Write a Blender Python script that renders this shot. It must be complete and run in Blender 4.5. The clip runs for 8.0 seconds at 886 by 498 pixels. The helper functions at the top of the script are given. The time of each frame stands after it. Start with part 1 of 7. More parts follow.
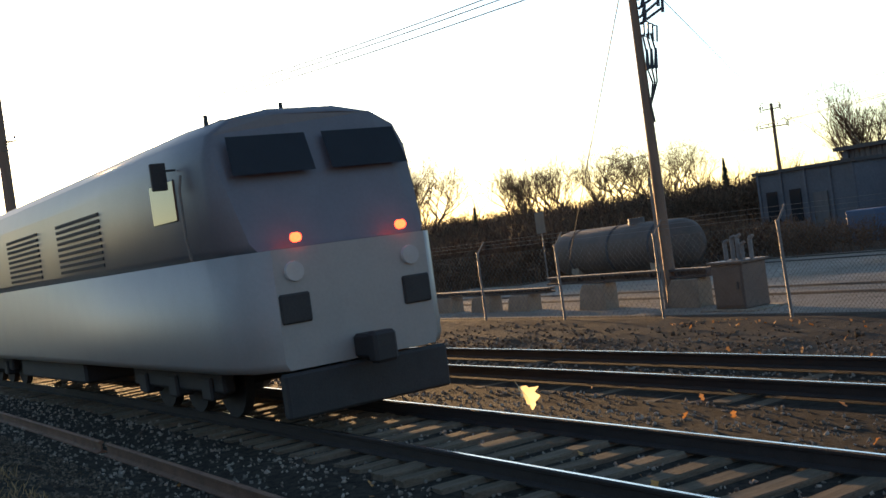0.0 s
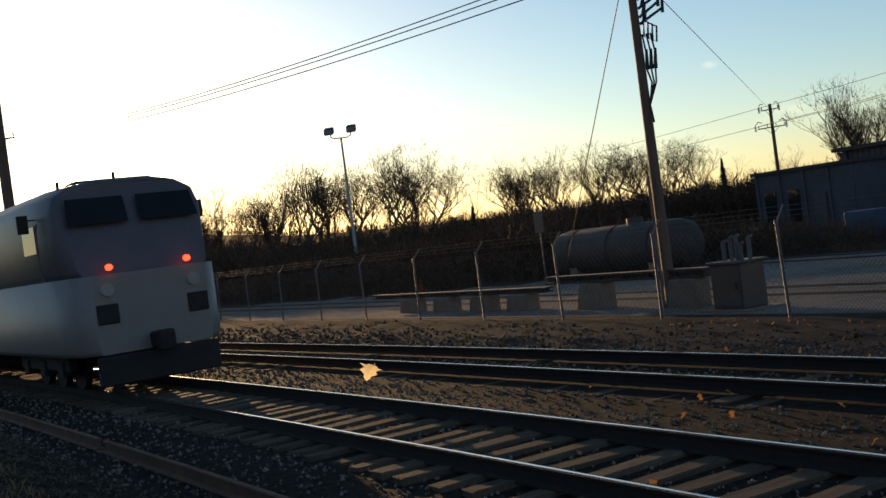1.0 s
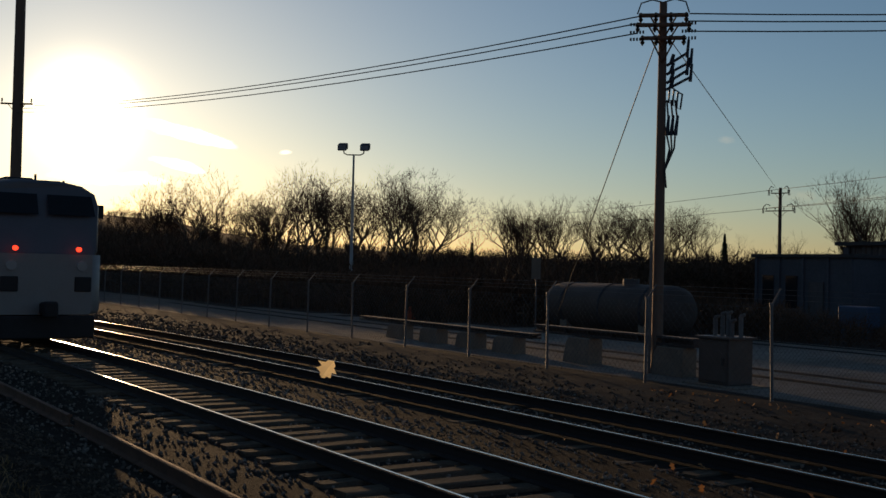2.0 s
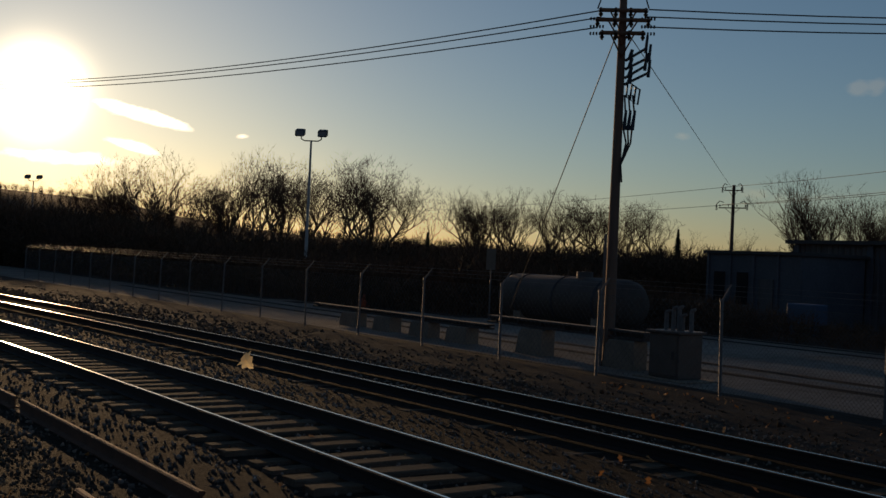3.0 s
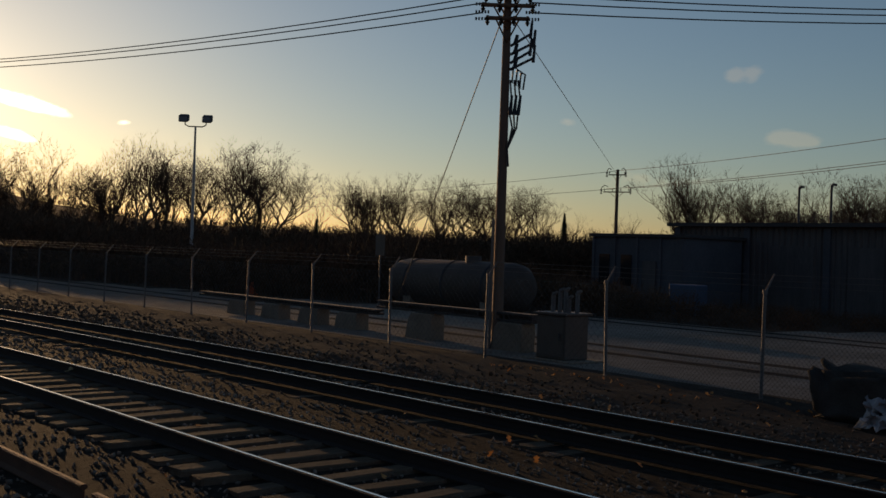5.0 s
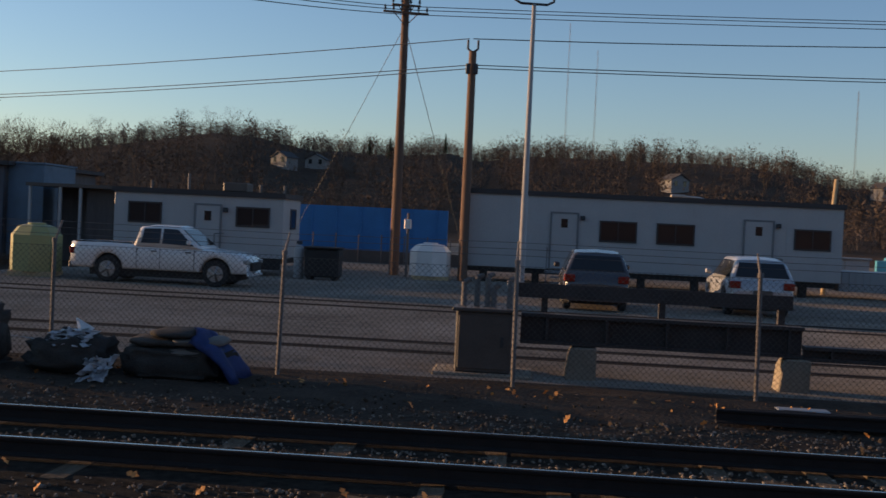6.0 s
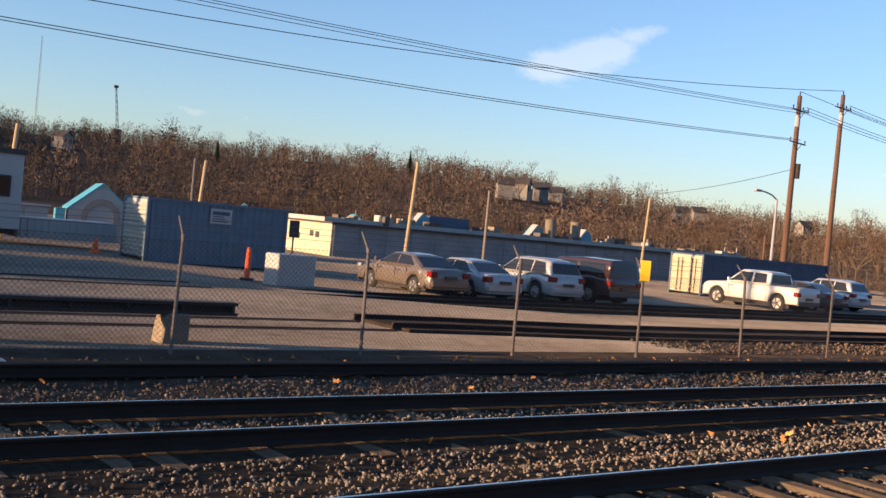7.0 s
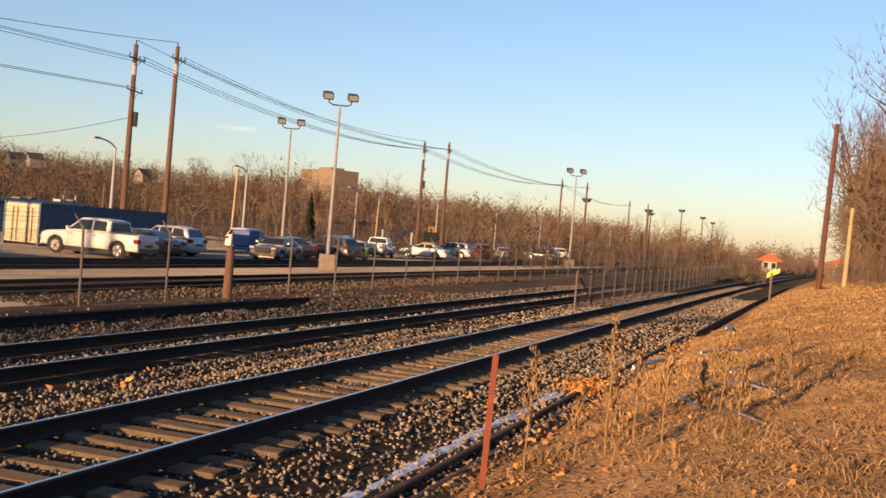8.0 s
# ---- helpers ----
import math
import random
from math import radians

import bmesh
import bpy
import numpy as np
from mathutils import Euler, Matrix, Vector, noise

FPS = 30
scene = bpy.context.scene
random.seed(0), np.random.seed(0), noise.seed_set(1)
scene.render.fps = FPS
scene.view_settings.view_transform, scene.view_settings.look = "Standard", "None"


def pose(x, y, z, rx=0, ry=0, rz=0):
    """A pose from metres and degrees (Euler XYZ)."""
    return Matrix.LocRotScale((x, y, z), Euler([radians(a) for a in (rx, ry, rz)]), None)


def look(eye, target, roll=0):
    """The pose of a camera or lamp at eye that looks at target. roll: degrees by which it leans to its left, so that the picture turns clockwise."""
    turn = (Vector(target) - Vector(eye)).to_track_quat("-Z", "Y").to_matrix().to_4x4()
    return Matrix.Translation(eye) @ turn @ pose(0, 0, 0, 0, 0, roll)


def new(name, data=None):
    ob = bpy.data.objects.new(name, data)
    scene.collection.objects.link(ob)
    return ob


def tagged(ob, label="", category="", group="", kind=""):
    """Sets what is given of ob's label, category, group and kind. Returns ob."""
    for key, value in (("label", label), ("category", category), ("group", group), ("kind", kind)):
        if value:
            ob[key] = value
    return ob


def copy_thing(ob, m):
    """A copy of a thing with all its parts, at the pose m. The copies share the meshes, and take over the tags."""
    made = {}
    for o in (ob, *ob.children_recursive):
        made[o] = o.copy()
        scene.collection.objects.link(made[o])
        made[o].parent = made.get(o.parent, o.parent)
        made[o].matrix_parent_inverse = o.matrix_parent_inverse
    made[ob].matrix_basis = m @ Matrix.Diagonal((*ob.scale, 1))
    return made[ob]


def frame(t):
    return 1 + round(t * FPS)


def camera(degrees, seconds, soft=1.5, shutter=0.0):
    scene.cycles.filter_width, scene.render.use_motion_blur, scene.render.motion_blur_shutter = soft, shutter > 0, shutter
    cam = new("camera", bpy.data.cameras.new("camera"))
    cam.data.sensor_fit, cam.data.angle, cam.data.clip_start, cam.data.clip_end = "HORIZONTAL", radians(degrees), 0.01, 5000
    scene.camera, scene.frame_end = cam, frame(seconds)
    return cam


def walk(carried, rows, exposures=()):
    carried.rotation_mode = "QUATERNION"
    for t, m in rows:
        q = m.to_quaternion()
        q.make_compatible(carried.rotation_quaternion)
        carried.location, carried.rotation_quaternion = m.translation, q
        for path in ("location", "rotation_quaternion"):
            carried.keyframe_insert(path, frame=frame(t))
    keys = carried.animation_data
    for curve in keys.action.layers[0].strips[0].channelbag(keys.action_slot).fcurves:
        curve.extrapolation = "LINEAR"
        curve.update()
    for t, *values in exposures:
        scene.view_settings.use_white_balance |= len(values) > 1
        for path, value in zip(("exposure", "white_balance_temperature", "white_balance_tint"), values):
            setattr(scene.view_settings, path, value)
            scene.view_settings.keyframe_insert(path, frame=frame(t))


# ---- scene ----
# ---- camera and its walk ----
cam = camera(44.5, 8.0, shutter=0.05)
EYE = 2.06
PATH = [
    (0.0, pose(0, -0.01, EYE, 89.45, 7.88, 58.84)),
    (0.5, pose(0, -0.02, EYE, 89.40, 7.96, 59.01)),
    (1.0, pose(0, -0.03, EYE, 89.38, 7.59, 58.73)),
    (1.25, pose(0, -0.05, EYE, 89.4, 6.3, 58.9)),
    (2.3, pose(0, -0.11, EYE, 91.4, -3.1, 57.8)),
    (2.5, pose(0, -0.12, EYE, 91.25, -3.31, 57.44)),
    (3.0, pose(0, -0.08, EYE, 90.55, -2.64, 56.11)),
    (3.5, pose(0, -0.08, EYE, 90.19, -2.16, 54.52)),
    (4.0, pose(0, -0.10, EYE, 90.16, -2.19, 54.30)),
    (4.3, pose(0, -0.10, EYE, 90.16, -2.19, 54.30)),
    (5.3, pose(0, 0.00, EYE - 0.03, 89.78, -1.45, 42.57)),
    (5.5, pose(0, 0.03, EYE - 0.02, 89.31, -1.18, 29.85)),
    (5.7, pose(0, 0.02, EYE - 0.02, 89.02, -1.84, 18.02)),
    (6.0, pose(0, 0.03, EYE, 88.63, -2.73, 4.54)),
    (6.2, pose(0, 0.03, EYE + 0.01, 88.48, -3.17, -2.60)),
    (6.5, pose(0, 0.05, EYE + 0.02, 88.24, -3.48, -15.88)),
    (6.8, pose(0, 0.09, EYE + 0.01, 88.64, -4.99, -32.88)),
    (7.0, pose(0, 0.11, EYE + 0.01, 88.82, -5.37, -37.07)),
    (7.2, pose(0, 0.07, EYE + 0.02, 88.90, -5.56, -38.54)),
    (7.4, pose(0, 0.03, EYE + 0.02, 89.38, -6.56, -49.34)),
    (7.5, pose(0, 0.02, EYE + 0.01, 89.82, -6.70, -56.19)),
    (7.7, pose(0, 0.00, EYE - 0.01, 89.31, -4.95, -63.16)),
    (8.0, pose(0, 0.05, EYE + 0.03, 89.15, -4.81, -71.07)),
]
EXPOSURES = [(0.0, 1.75, 8000, 12), (0.5, 1.15, 7800, 12), (1.0, 0.45, 7500, 11), (1.2, 0.3, 7400, 11), (2.3, -1.0, 7000, 12), (2.5, -1.12, 7000, 12), (3.5, -0.85, 7000, 12), (4.2, -0.75, 7100, 13),
             (5.3, -0.7, 7900, 18), (5.5, -0.48, 7800, 19), (5.7, 0.05, 7200, 18), (6.0, 0.55, 7100, 18), (6.5, 0.82, 6650, 17), (7.0, 1.2, 6800, 18), (7.5, 1.15, 7200, 19), (8.0, 0.95, 7800, 21)]
walk(cam, PATH, EXPOSURES)

# ---- sky and sun ----
SUN_BEARING, SUN_HEIGHT = 77.0, 7.4
world = bpy.data.worlds.new("evening_sky")
scene.world = world
world.use_nodes = True
wn = world.node_tree
sky = wn.nodes.new("ShaderNodeTexSky")
sky.sky_type, sky.sun_disc = "NISHITA", False
sky.sun_elevation, sky.sun_rotation = radians(SUN_HEIGHT), radians(-SUN_BEARING)
sky.air_density, sky.dust_density, sky.ozone_density = 1.0, 0.4, 3.3
sb, sh = radians(SUN_BEARING), radians(SUN_HEIGHT)
SUNWARD = Vector((-math.sin(sb) * math.cos(sh), math.cos(sb) * math.cos(sh), math.sin(sh)))

def build_sky():
    """The clear evening sky, its brightness round the sun, and the few small clouds."""
    n, l = wn.nodes, wn.links

    def node(kind, op=None, **ins):
        q = n.new(kind)
        if op:
            q.operation = op
        for k, v in ins.items():
            k = int(k[1:])
            if hasattr(v, "is_output"):
                l.new(v, q.inputs[k])
            else:
                q.inputs[k].default_value = v
        return q

    math_ = lambda op, a, b=0.0, c=0.0: node("ShaderNodeMath", op, _0=a, _1=b, _2=c).outputs[0]
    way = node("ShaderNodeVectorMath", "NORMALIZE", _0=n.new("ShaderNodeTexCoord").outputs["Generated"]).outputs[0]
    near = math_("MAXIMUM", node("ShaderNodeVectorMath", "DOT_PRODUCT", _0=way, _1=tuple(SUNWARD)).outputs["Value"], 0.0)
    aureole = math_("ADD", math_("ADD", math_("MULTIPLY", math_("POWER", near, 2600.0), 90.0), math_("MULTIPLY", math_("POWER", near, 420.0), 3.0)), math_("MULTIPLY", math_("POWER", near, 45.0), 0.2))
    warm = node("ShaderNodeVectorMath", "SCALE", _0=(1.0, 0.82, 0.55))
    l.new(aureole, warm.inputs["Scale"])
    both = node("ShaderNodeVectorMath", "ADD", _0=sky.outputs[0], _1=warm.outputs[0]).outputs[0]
    sep = node("ShaderNodeSeparateXYZ", None, _0=way)
    az = math_("MULTIPLY", math_("ARCTAN2", math_("MULTIPLY", sep.outputs[0], -1.0), sep.outputs[1]), 57.2958)
    el = math_("MULTIPLY", math_("ARCSINE", sep.outputs[2]), 57.2958)
    away = math_("MULTIPLY", math_("ADD", math_("MULTIPLY", sep.outputs[0], 0.5), 0.5), math_("EXPONENT", math_("MULTIPLY", math_("MAXIMUM", el, 0.0), -0.06)))
    haze = n.new("ShaderNodeMix")
    haze.data_type = "RGBA"
    haze.inputs[6].default_value, haze.inputs[7].default_value = (1, 1, 1, 1), (0.95, 0.89, 1.03, 1)
    l.new(away, haze.inputs[0])
    both = node("ShaderNodeVectorMath", "MULTIPLY", _0=both, _1=haze.outputs[2]).outputs[0]
    grain = n.new("ShaderNodeTexNoise")
    grain.inputs["Scale"].default_value, grain.inputs["Detail"].default_value, grain.inputs["Roughness"].default_value = 46.0, 7.0, 0.62
    stretched = node("ShaderNodeVectorMath", "MULTIPLY", _0=way, _1=(1, 1, 2.2))
    l.new(stretched.outputs[0], grain.inputs["Vector"])
    total = None
    for b, e, w, h, tilt, gain in ((35.5, 9.35, 0.45, 0.42, 0, 1.25), (34.6, 9.35, 0.45, 0.47, 0, 1.25), (33.3, 6.2, 0.65, 0.4, 0, 1.25), (32.4, 6.15, 0.65, 0.42, 0, 1.25), (31.6, 6.0, 0.5, 0.3, 0, 1.1), (-41.6, 8.8, 1.3, 0.85, 0.1, 1.1), (-43.3, 9.2, 1.6, 1.0, 0.15, 1.1), (-45.0, 9.9, 1.5, 0.85, 0.15, 1.1), (-46.6, 10.8, 1.3, 0.45, 0.25, 0.7),
                                   (43.9, 6.9, 0.5, 0.25, 0, 0.7), (66.9, 5.9, 0.35, 0.14, 0, 0.9), (72.9, 6.85, 1.3, 0.3, -0.2, 1.6), (70.9, 6.4, 1.2, 0.27, -0.2, 1.7), (72.3, 5.0, 1.2, 0.24, -0.2, 1.6), (-60.0, 4.5, 1.2, 0.2, 0, 0.8), (75.5, 4.2, 3.0, 0.35, 0, 1.0), (39.0, 4.0, 4.0, 0.45, 0, 0.6), (-24.0, 4.7, 3.0, 0.3, 0, 0.5)):
        dx = math_("MULTIPLY", math_("SUBTRACT", az, b), 1.0 / w)
        dz = math_("MULTIPLY", math_("ADD", math_("SUBTRACT", el, e), math_("MULTIPLY", math_("SUBTRACT", az, b), tilt)), 1.0 / h)
        fall = math_("EXPONENT", math_("MULTIPLY", math_("ADD", math_("MULTIPLY", dx, dx), math_("MULTIPLY", dz, dz)), -1.0))
        fall = math_("MULTIPLY", fall, gain)
        total = fall if total is None else math_("ADD", total, fall)
    shape = node("ShaderNodeMapRange", None, _0=math_("ADD", total, math_("MULTIPLY", grain.outputs["Fac"], 1.5)), _1=1.1, _2=1.75, _3=0.0, _4=0.9)
    shape = math_("MULTIPLY", shape.outputs[0], math_("MINIMUM", math_("MULTIPLY", total, 3.0), 1.0))
    lit = node("ShaderNodeVectorMath", "ADD", _0=both, _1=(0.0, 0.0, 0.0)).outputs[0]
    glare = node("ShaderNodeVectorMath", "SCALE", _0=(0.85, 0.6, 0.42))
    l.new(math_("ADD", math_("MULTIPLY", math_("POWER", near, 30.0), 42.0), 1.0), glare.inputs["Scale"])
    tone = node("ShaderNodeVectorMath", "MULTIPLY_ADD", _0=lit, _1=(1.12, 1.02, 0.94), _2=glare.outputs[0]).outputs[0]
    mixed = n.new("ShaderNodeMix")
    mixed.data_type = "RGBA"
    l.new(shape, mixed.inputs[0])
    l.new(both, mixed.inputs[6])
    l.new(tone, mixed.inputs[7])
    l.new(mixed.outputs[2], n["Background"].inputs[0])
    n["Background"].inputs[1].default_value = 0.135


build_sky()
sun = new("sun", bpy.data.lights.new("sun", "SUN"))
sun.data.energy, sun.data.angle, sun.data.color = 5.0, radians(0.55), (1.0, 0.66, 0.36)
sun.matrix_world = look(SUNWARD * 100, (0, 0, 0))

# ---- materials ----
def M(name, base, rough=0.7, metal=0.0, var=0.3, scale=3.0, bump=0.15, island=False, stretch=(1, 1, 1), second=None):
    m = bpy.data.materials.new(name)
    m.use_nodes = True
    n, l = m.node_tree.nodes, m.node_tree.links
    p = n["Principled BSDF"]
    p.inputs["Roughness"].default_value, p.inputs["Metallic"].default_value = rough, metal
    p.inputs["Specular IOR Level"].default_value = 0.12 if rough >= 0.9 else 0.5
    tc, mp = n.new("ShaderNodeTexCoord"), n.new("ShaderNodeMapping")
    mp.inputs["Scale"].default_value = stretch
    l.new(tc.outputs["Object"], mp.inputs["Vector"])
    big, fine = n.new("ShaderNodeTexNoise"), n.new("ShaderNodeTexNoise")
    big.inputs["Scale"].default_value, fine.inputs["Scale"].default_value = scale, scale * 11
    big.inputs["Detail"].default_value, fine.inputs["Detail"].default_value = 5, 4
    for q in (big, fine):
        l.new(mp.outputs[0], q.inputs["Vector"])
    ramp = n.new("ShaderNodeValToRGB")
    ramp.color_ramp.elements[0].position, ramp.color_ramp.elements[1].position = 0.3, 0.72
    lo = second or [c * (1 - var) for c in base]
    hi = [min(1, c * (1 + var * 0.7)) for c in base]
    ramp.color_ramp.elements[0].color, ramp.color_ramp.elements[1].color = (*lo, 1), (*hi, 1)
    mix = n.new("ShaderNodeMath")
    mix.operation = "MULTIPLY_ADD"
    mix.inputs[1].default_value = 0.45
    l.new(fine.outputs["Fac"], mix.inputs[0])
    half = n.new("ShaderNodeMath")
    half.operation = "MULTIPLY"
    half.inputs[1].default_value = 0.58
    l.new(big.outputs["Fac"], half.inputs[0])
    l.new(half.outputs[0], mix.inputs[2])
    l.new(mix.outputs[0], ramp.inputs[0])
    hsv = n.new("ShaderNodeHueSaturation")
    l.new(ramp.outputs[0], hsv.inputs["Color"])
    rnd = n.new("ShaderNodeMapRange")
    rnd.inputs["To Min"].default_value, rnd.inputs["To Max"].default_value = 1 - var * 0.9, 1 + var * 0.9
    if island:
        l.new(n.new("ShaderNodeNewGeometry").outputs["Random Per Island"], rnd.inputs["Value"])
    else:
        rnd.inputs["To Min"].default_value, rnd.inputs["To Max"].default_value = 1 - var * 0.35, 1 + var * 0.35
        l.new(n.new("ShaderNodeObjectInfo").outputs["Random"], rnd.inputs["Value"])
    l.new(rnd.outputs[0], hsv.inputs["Value"])
    l.new(hsv.outputs[0], p.inputs["Base Color"])
    if bump:
        b = n.new("ShaderNodeBump")
        b.inputs["Strength"].default_value, b.inputs["Distance"].default_value = bump, 0.02
        l.new(fine.outputs["Fac"], b.inputs["Height"])
        l.new(b.outputs[0], p.inputs["Normal"])
    return m


def dusty(*ms):
    """Loose, shadowed surfaces throw the light back where it came from."""
    for m in ms:
        m.node_tree.nodes["Principled BSDF"].inputs["Diffuse Roughness"].default_value = 1.0
        m.node_tree.nodes["Principled BSDF"].inputs["Specular IOR Level"].default_value = 0.03
        for q in m.node_tree.nodes:
            if q.bl_idname == "ShaderNodeBump":
                q.inputs["Distance"].default_value = 0.05


def glow(name, colour, strength):
    m = M(name, colour, 0.3, var=0.05, bump=0)
    p = m.node_tree.nodes["Principled BSDF"]
    p.inputs["Emission Color"].default_value, p.inputs["Emission Strength"].default_value = (*colour, 1), strength
    return m


# Bed far darker than its stones; shade in the gaps is coloured in.
BALLAST = M("ballast_bed_gap_shade", (0.052, 0.043, 0.035), 0.95, var=0.75, scale=9, bump=0.8)
DULLSTONES = M("dull_brown_gravel", (0.13, 0.098, 0.074), 0.95, var=0.6, scale=20, bump=0.3, island=True)
PALESTEEL = M("pale_painted_steel", (0.36, 0.33, 0.3), 0.55, 0.1, var=0.15, scale=3, bump=0.05)
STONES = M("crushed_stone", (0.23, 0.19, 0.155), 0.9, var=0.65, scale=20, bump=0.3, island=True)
DIRT = M("cinder_dirt", (0.064, 0.049, 0.039), 0.95, var=0.5, scale=1.5, bump=0.7)
GRASSBED = M("dry_grass_soil", (0.17, 0.108, 0.06), 0.95, var=0.7, scale=1.1, bump=1.0, second=(0.036, 0.024, 0.016))
STRAW = M("dry_grass", (0.33, 0.212, 0.112), 0.85, var=0.6, scale=0.6, bump=0, island=True)
YARD = M("worn_asphalt", (0.195, 0.17, 0.145), 0.9, var=0.5, scale=0.3, bump=0.25, second=(0.1, 0.084, 0.068))
FIELD = M("leaf_litter_hill", (0.06, 0.043, 0.033), 0.95, var=0.4, scale=0.05, bump=0.2)
RAILTOP = M("worn_rail_head", (0.56, 0.54, 0.52), 0.24, 1.0, var=0.12, scale=2, bump=0.02, stretch=(0.2, 6, 6))
# Rust taken almost to black: the rail's shadow side is in this colour.
RAILSIDE = M("shaded_rusty_rail_side", (0.022, 0.016, 0.014), 0.85, 0.2, var=0.4, scale=4, bump=0.3)
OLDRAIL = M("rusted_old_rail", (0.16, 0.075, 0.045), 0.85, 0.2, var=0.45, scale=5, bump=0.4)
TIE = M("weathered_tie_wood", (0.17, 0.13, 0.095), 0.9, var=0.45, scale=3, bump=0.6, stretch=(6, 0.8, 3))
POLEWOOD = M("creosoted_pole_wood", (0.14, 0.076, 0.046), 0.85, var=0.35, scale=2, bump=0.4, stretch=(6, 6, 0.5))
PALEWOOD = M("bleached_pole_wood", (0.5, 0.36, 0.2), 0.85, var=0.25, scale=2, bump=0.3, stretch=(6, 6, 0.5))
GALV = M("galvanised_steel", (0.14, 0.12, 0.105), 0.7, 0.1, var=0.25, scale=6, bump=0.1)
WIRE = M("fence_wire", (0.1, 0.095, 0.09), 0.55, 0.6, var=0.2, scale=6, bump=0)
CABLE = M("black_cable", (0.03, 0.03, 0.03), 0.6, var=0.1, scale=6, bump=0)
IRON = M("dark_hardware", (0.05, 0.05, 0.055), 0.6, 0.3, var=0.2, scale=8, bump=0.1)
CONCRETE = M("weathered_concrete", (0.24, 0.2, 0.155), 0.9, var=0.3, scale=2.5, bump=0.4)
GIRDER = M("dark_painted_girder", (0.048, 0.04, 0.038), 0.75, 0.1, var=0.4, scale=3, bump=0.3)
CABINET = M("grey_cabinet_paint", (0.095, 0.077, 0.066), 0.6, 0.1, var=0.25, scale=3, bump=0.1)
# Warehouse long wall: its shade is part of this bluish grey.
GREYWALL = M("grey_wall_with_shade", (0.24, 0.25, 0.27), 0.85, var=0.35, scale=0.7, bump=0.15)
PALEROOF = M("pale_roof_felt", (0.36, 0.35, 0.34), 0.9, var=0.3, scale=0.8, bump=0.1)
WHITE = M("white_siding", (0.37, 0.37, 0.37), 0.6, var=0.08, scale=1.2, bump=0.05)
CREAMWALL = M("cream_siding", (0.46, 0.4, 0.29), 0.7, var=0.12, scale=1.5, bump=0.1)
ROOFDARK = M("dark_roof_edge", (0.05, 0.045, 0.045), 0.8, var=0.2, scale=2, bump=0.2)
GREYTRIM = M("grey_door_trim", (0.16, 0.17, 0.18), 0.6, var=0.15, scale=3, bump=0.05)
GLASS = M("dark_window_glass", (0.02, 0.022, 0.025), 0.06, var=0.1, scale=2, bump=0)
BLUEWALL = M("blue_tarpaulin_wall", (0.015, 0.15, 0.36), 0.6, var=0.2, scale=1, bump=0.2)
DARKWALL = M("dark_corrugated_shed", (0.1, 0.09, 0.09), 0.75, 0.1, var=0.4, scale=1.2, bump=0.2, stretch=(3, 3, 0.3))
GREYBLUE = M("blue_grey_wall_paint", (0.075, 0.08, 0.095), 0.8, var=0.3, scale=0.8, bump=0.15)
CONTBLUE = M("container_blue_paint", (0.11, 0.17, 0.23), 0.6, 0.1, var=0.25, scale=2, bump=0.1)
CONTNAVY = M("container_navy_paint", (0.055, 0.09, 0.15), 0.6, 0.1, var=0.2, scale=2, bump=0.1)
TANKSTEEL = M("rusty_tank_steel", (0.08, 0.06, 0.05), 0.7, 0.2, var=0.35, scale=1.5, bump=0.2)
YELLOWTANK = M("yellow_plastic_tank", (0.28, 0.28, 0.12), 0.5, var=0.15, scale=2, bump=0.05)
WHITETANK = M("white_plastic_tank", (0.7, 0.66, 0.62), 0.5, var=0.15, scale=2, bump=0.05)
ORANGE = M("orange_plastic", (0.75, 0.12, 0.03), 0.5, var=0.1, scale=4, bump=0.02)
YELLOW = M("yellow_sign_paint", (0.8, 0.55, 0.03), 0.5, var=0.1, scale=4, bump=0.02)
TYRE = M("tyre_rubber", (0.02, 0.02, 0.02), 0.85, var=0.2, scale=8, bump=0.2)
RIM = M("alloy_rim", (0.36, 0.35, 0.34), 0.38, 0.8, var=0.1, scale=8, bump=0.02)
REDLENS = M("red_lamp_lens", (0.22, 0.012, 0.01), 0.2, var=0.1, scale=8, bump=0)
CLEARLENS = M("clear_lamp_lens", (0.3, 0.3, 0.29), 0.15, var=0.1, scale=8, bump=0)
BARK = M("grey_brown_bark", (0.13, 0.1, 0.075), 0.9, var=0.35, scale=3, bump=0.4)
TWIG = M("bare_twigs", (0.11, 0.07, 0.048), 0.9, var=0.4, scale=2, bump=0, island=True)
FARTWIG = M("distant_bare_woods", (0.118, 0.088, 0.071), 0.95, var=0.8, scale=0.11, bump=0)
FIR = M("dark_fir_needles", (0.03, 0.045, 0.025), 0.9, var=0.3, scale=3, bump=0, island=True)
BROWNLEAF = M("brown_dead_leaf", (0.2, 0.11, 0.055), 0.85, var=0.5, scale=10, bump=0.1, island=True)
LEAF = M("orange_oak_leaf", (0.55, 0.25, 0.075), 0.8, var=0.4, scale=10, bump=0.1, island=True)
PALELEAF = M("pale_leaf", (0.85, 0.76, 0.55), 0.8, var=0.15, scale=10, bump=0.1)
SNOW = M("old_snow", (0.62, 0.67, 0.76), 0.7, var=0.08, scale=6, bump=0.4)
TARPBLUE = M("blue_tarp", (0.04, 0.08, 0.25), 0.6, var=0.3, scale=3, bump=0.3)
SACK = M("dark_sacking", (0.06, 0.055, 0.05), 0.9, var=0.4, scale=4, bump=0.5)
PLASTIC = M("clear_plastic_wrap", (0.6, 0.6, 0.62), 0.3, var=0.25, scale=5, bump=0.4)
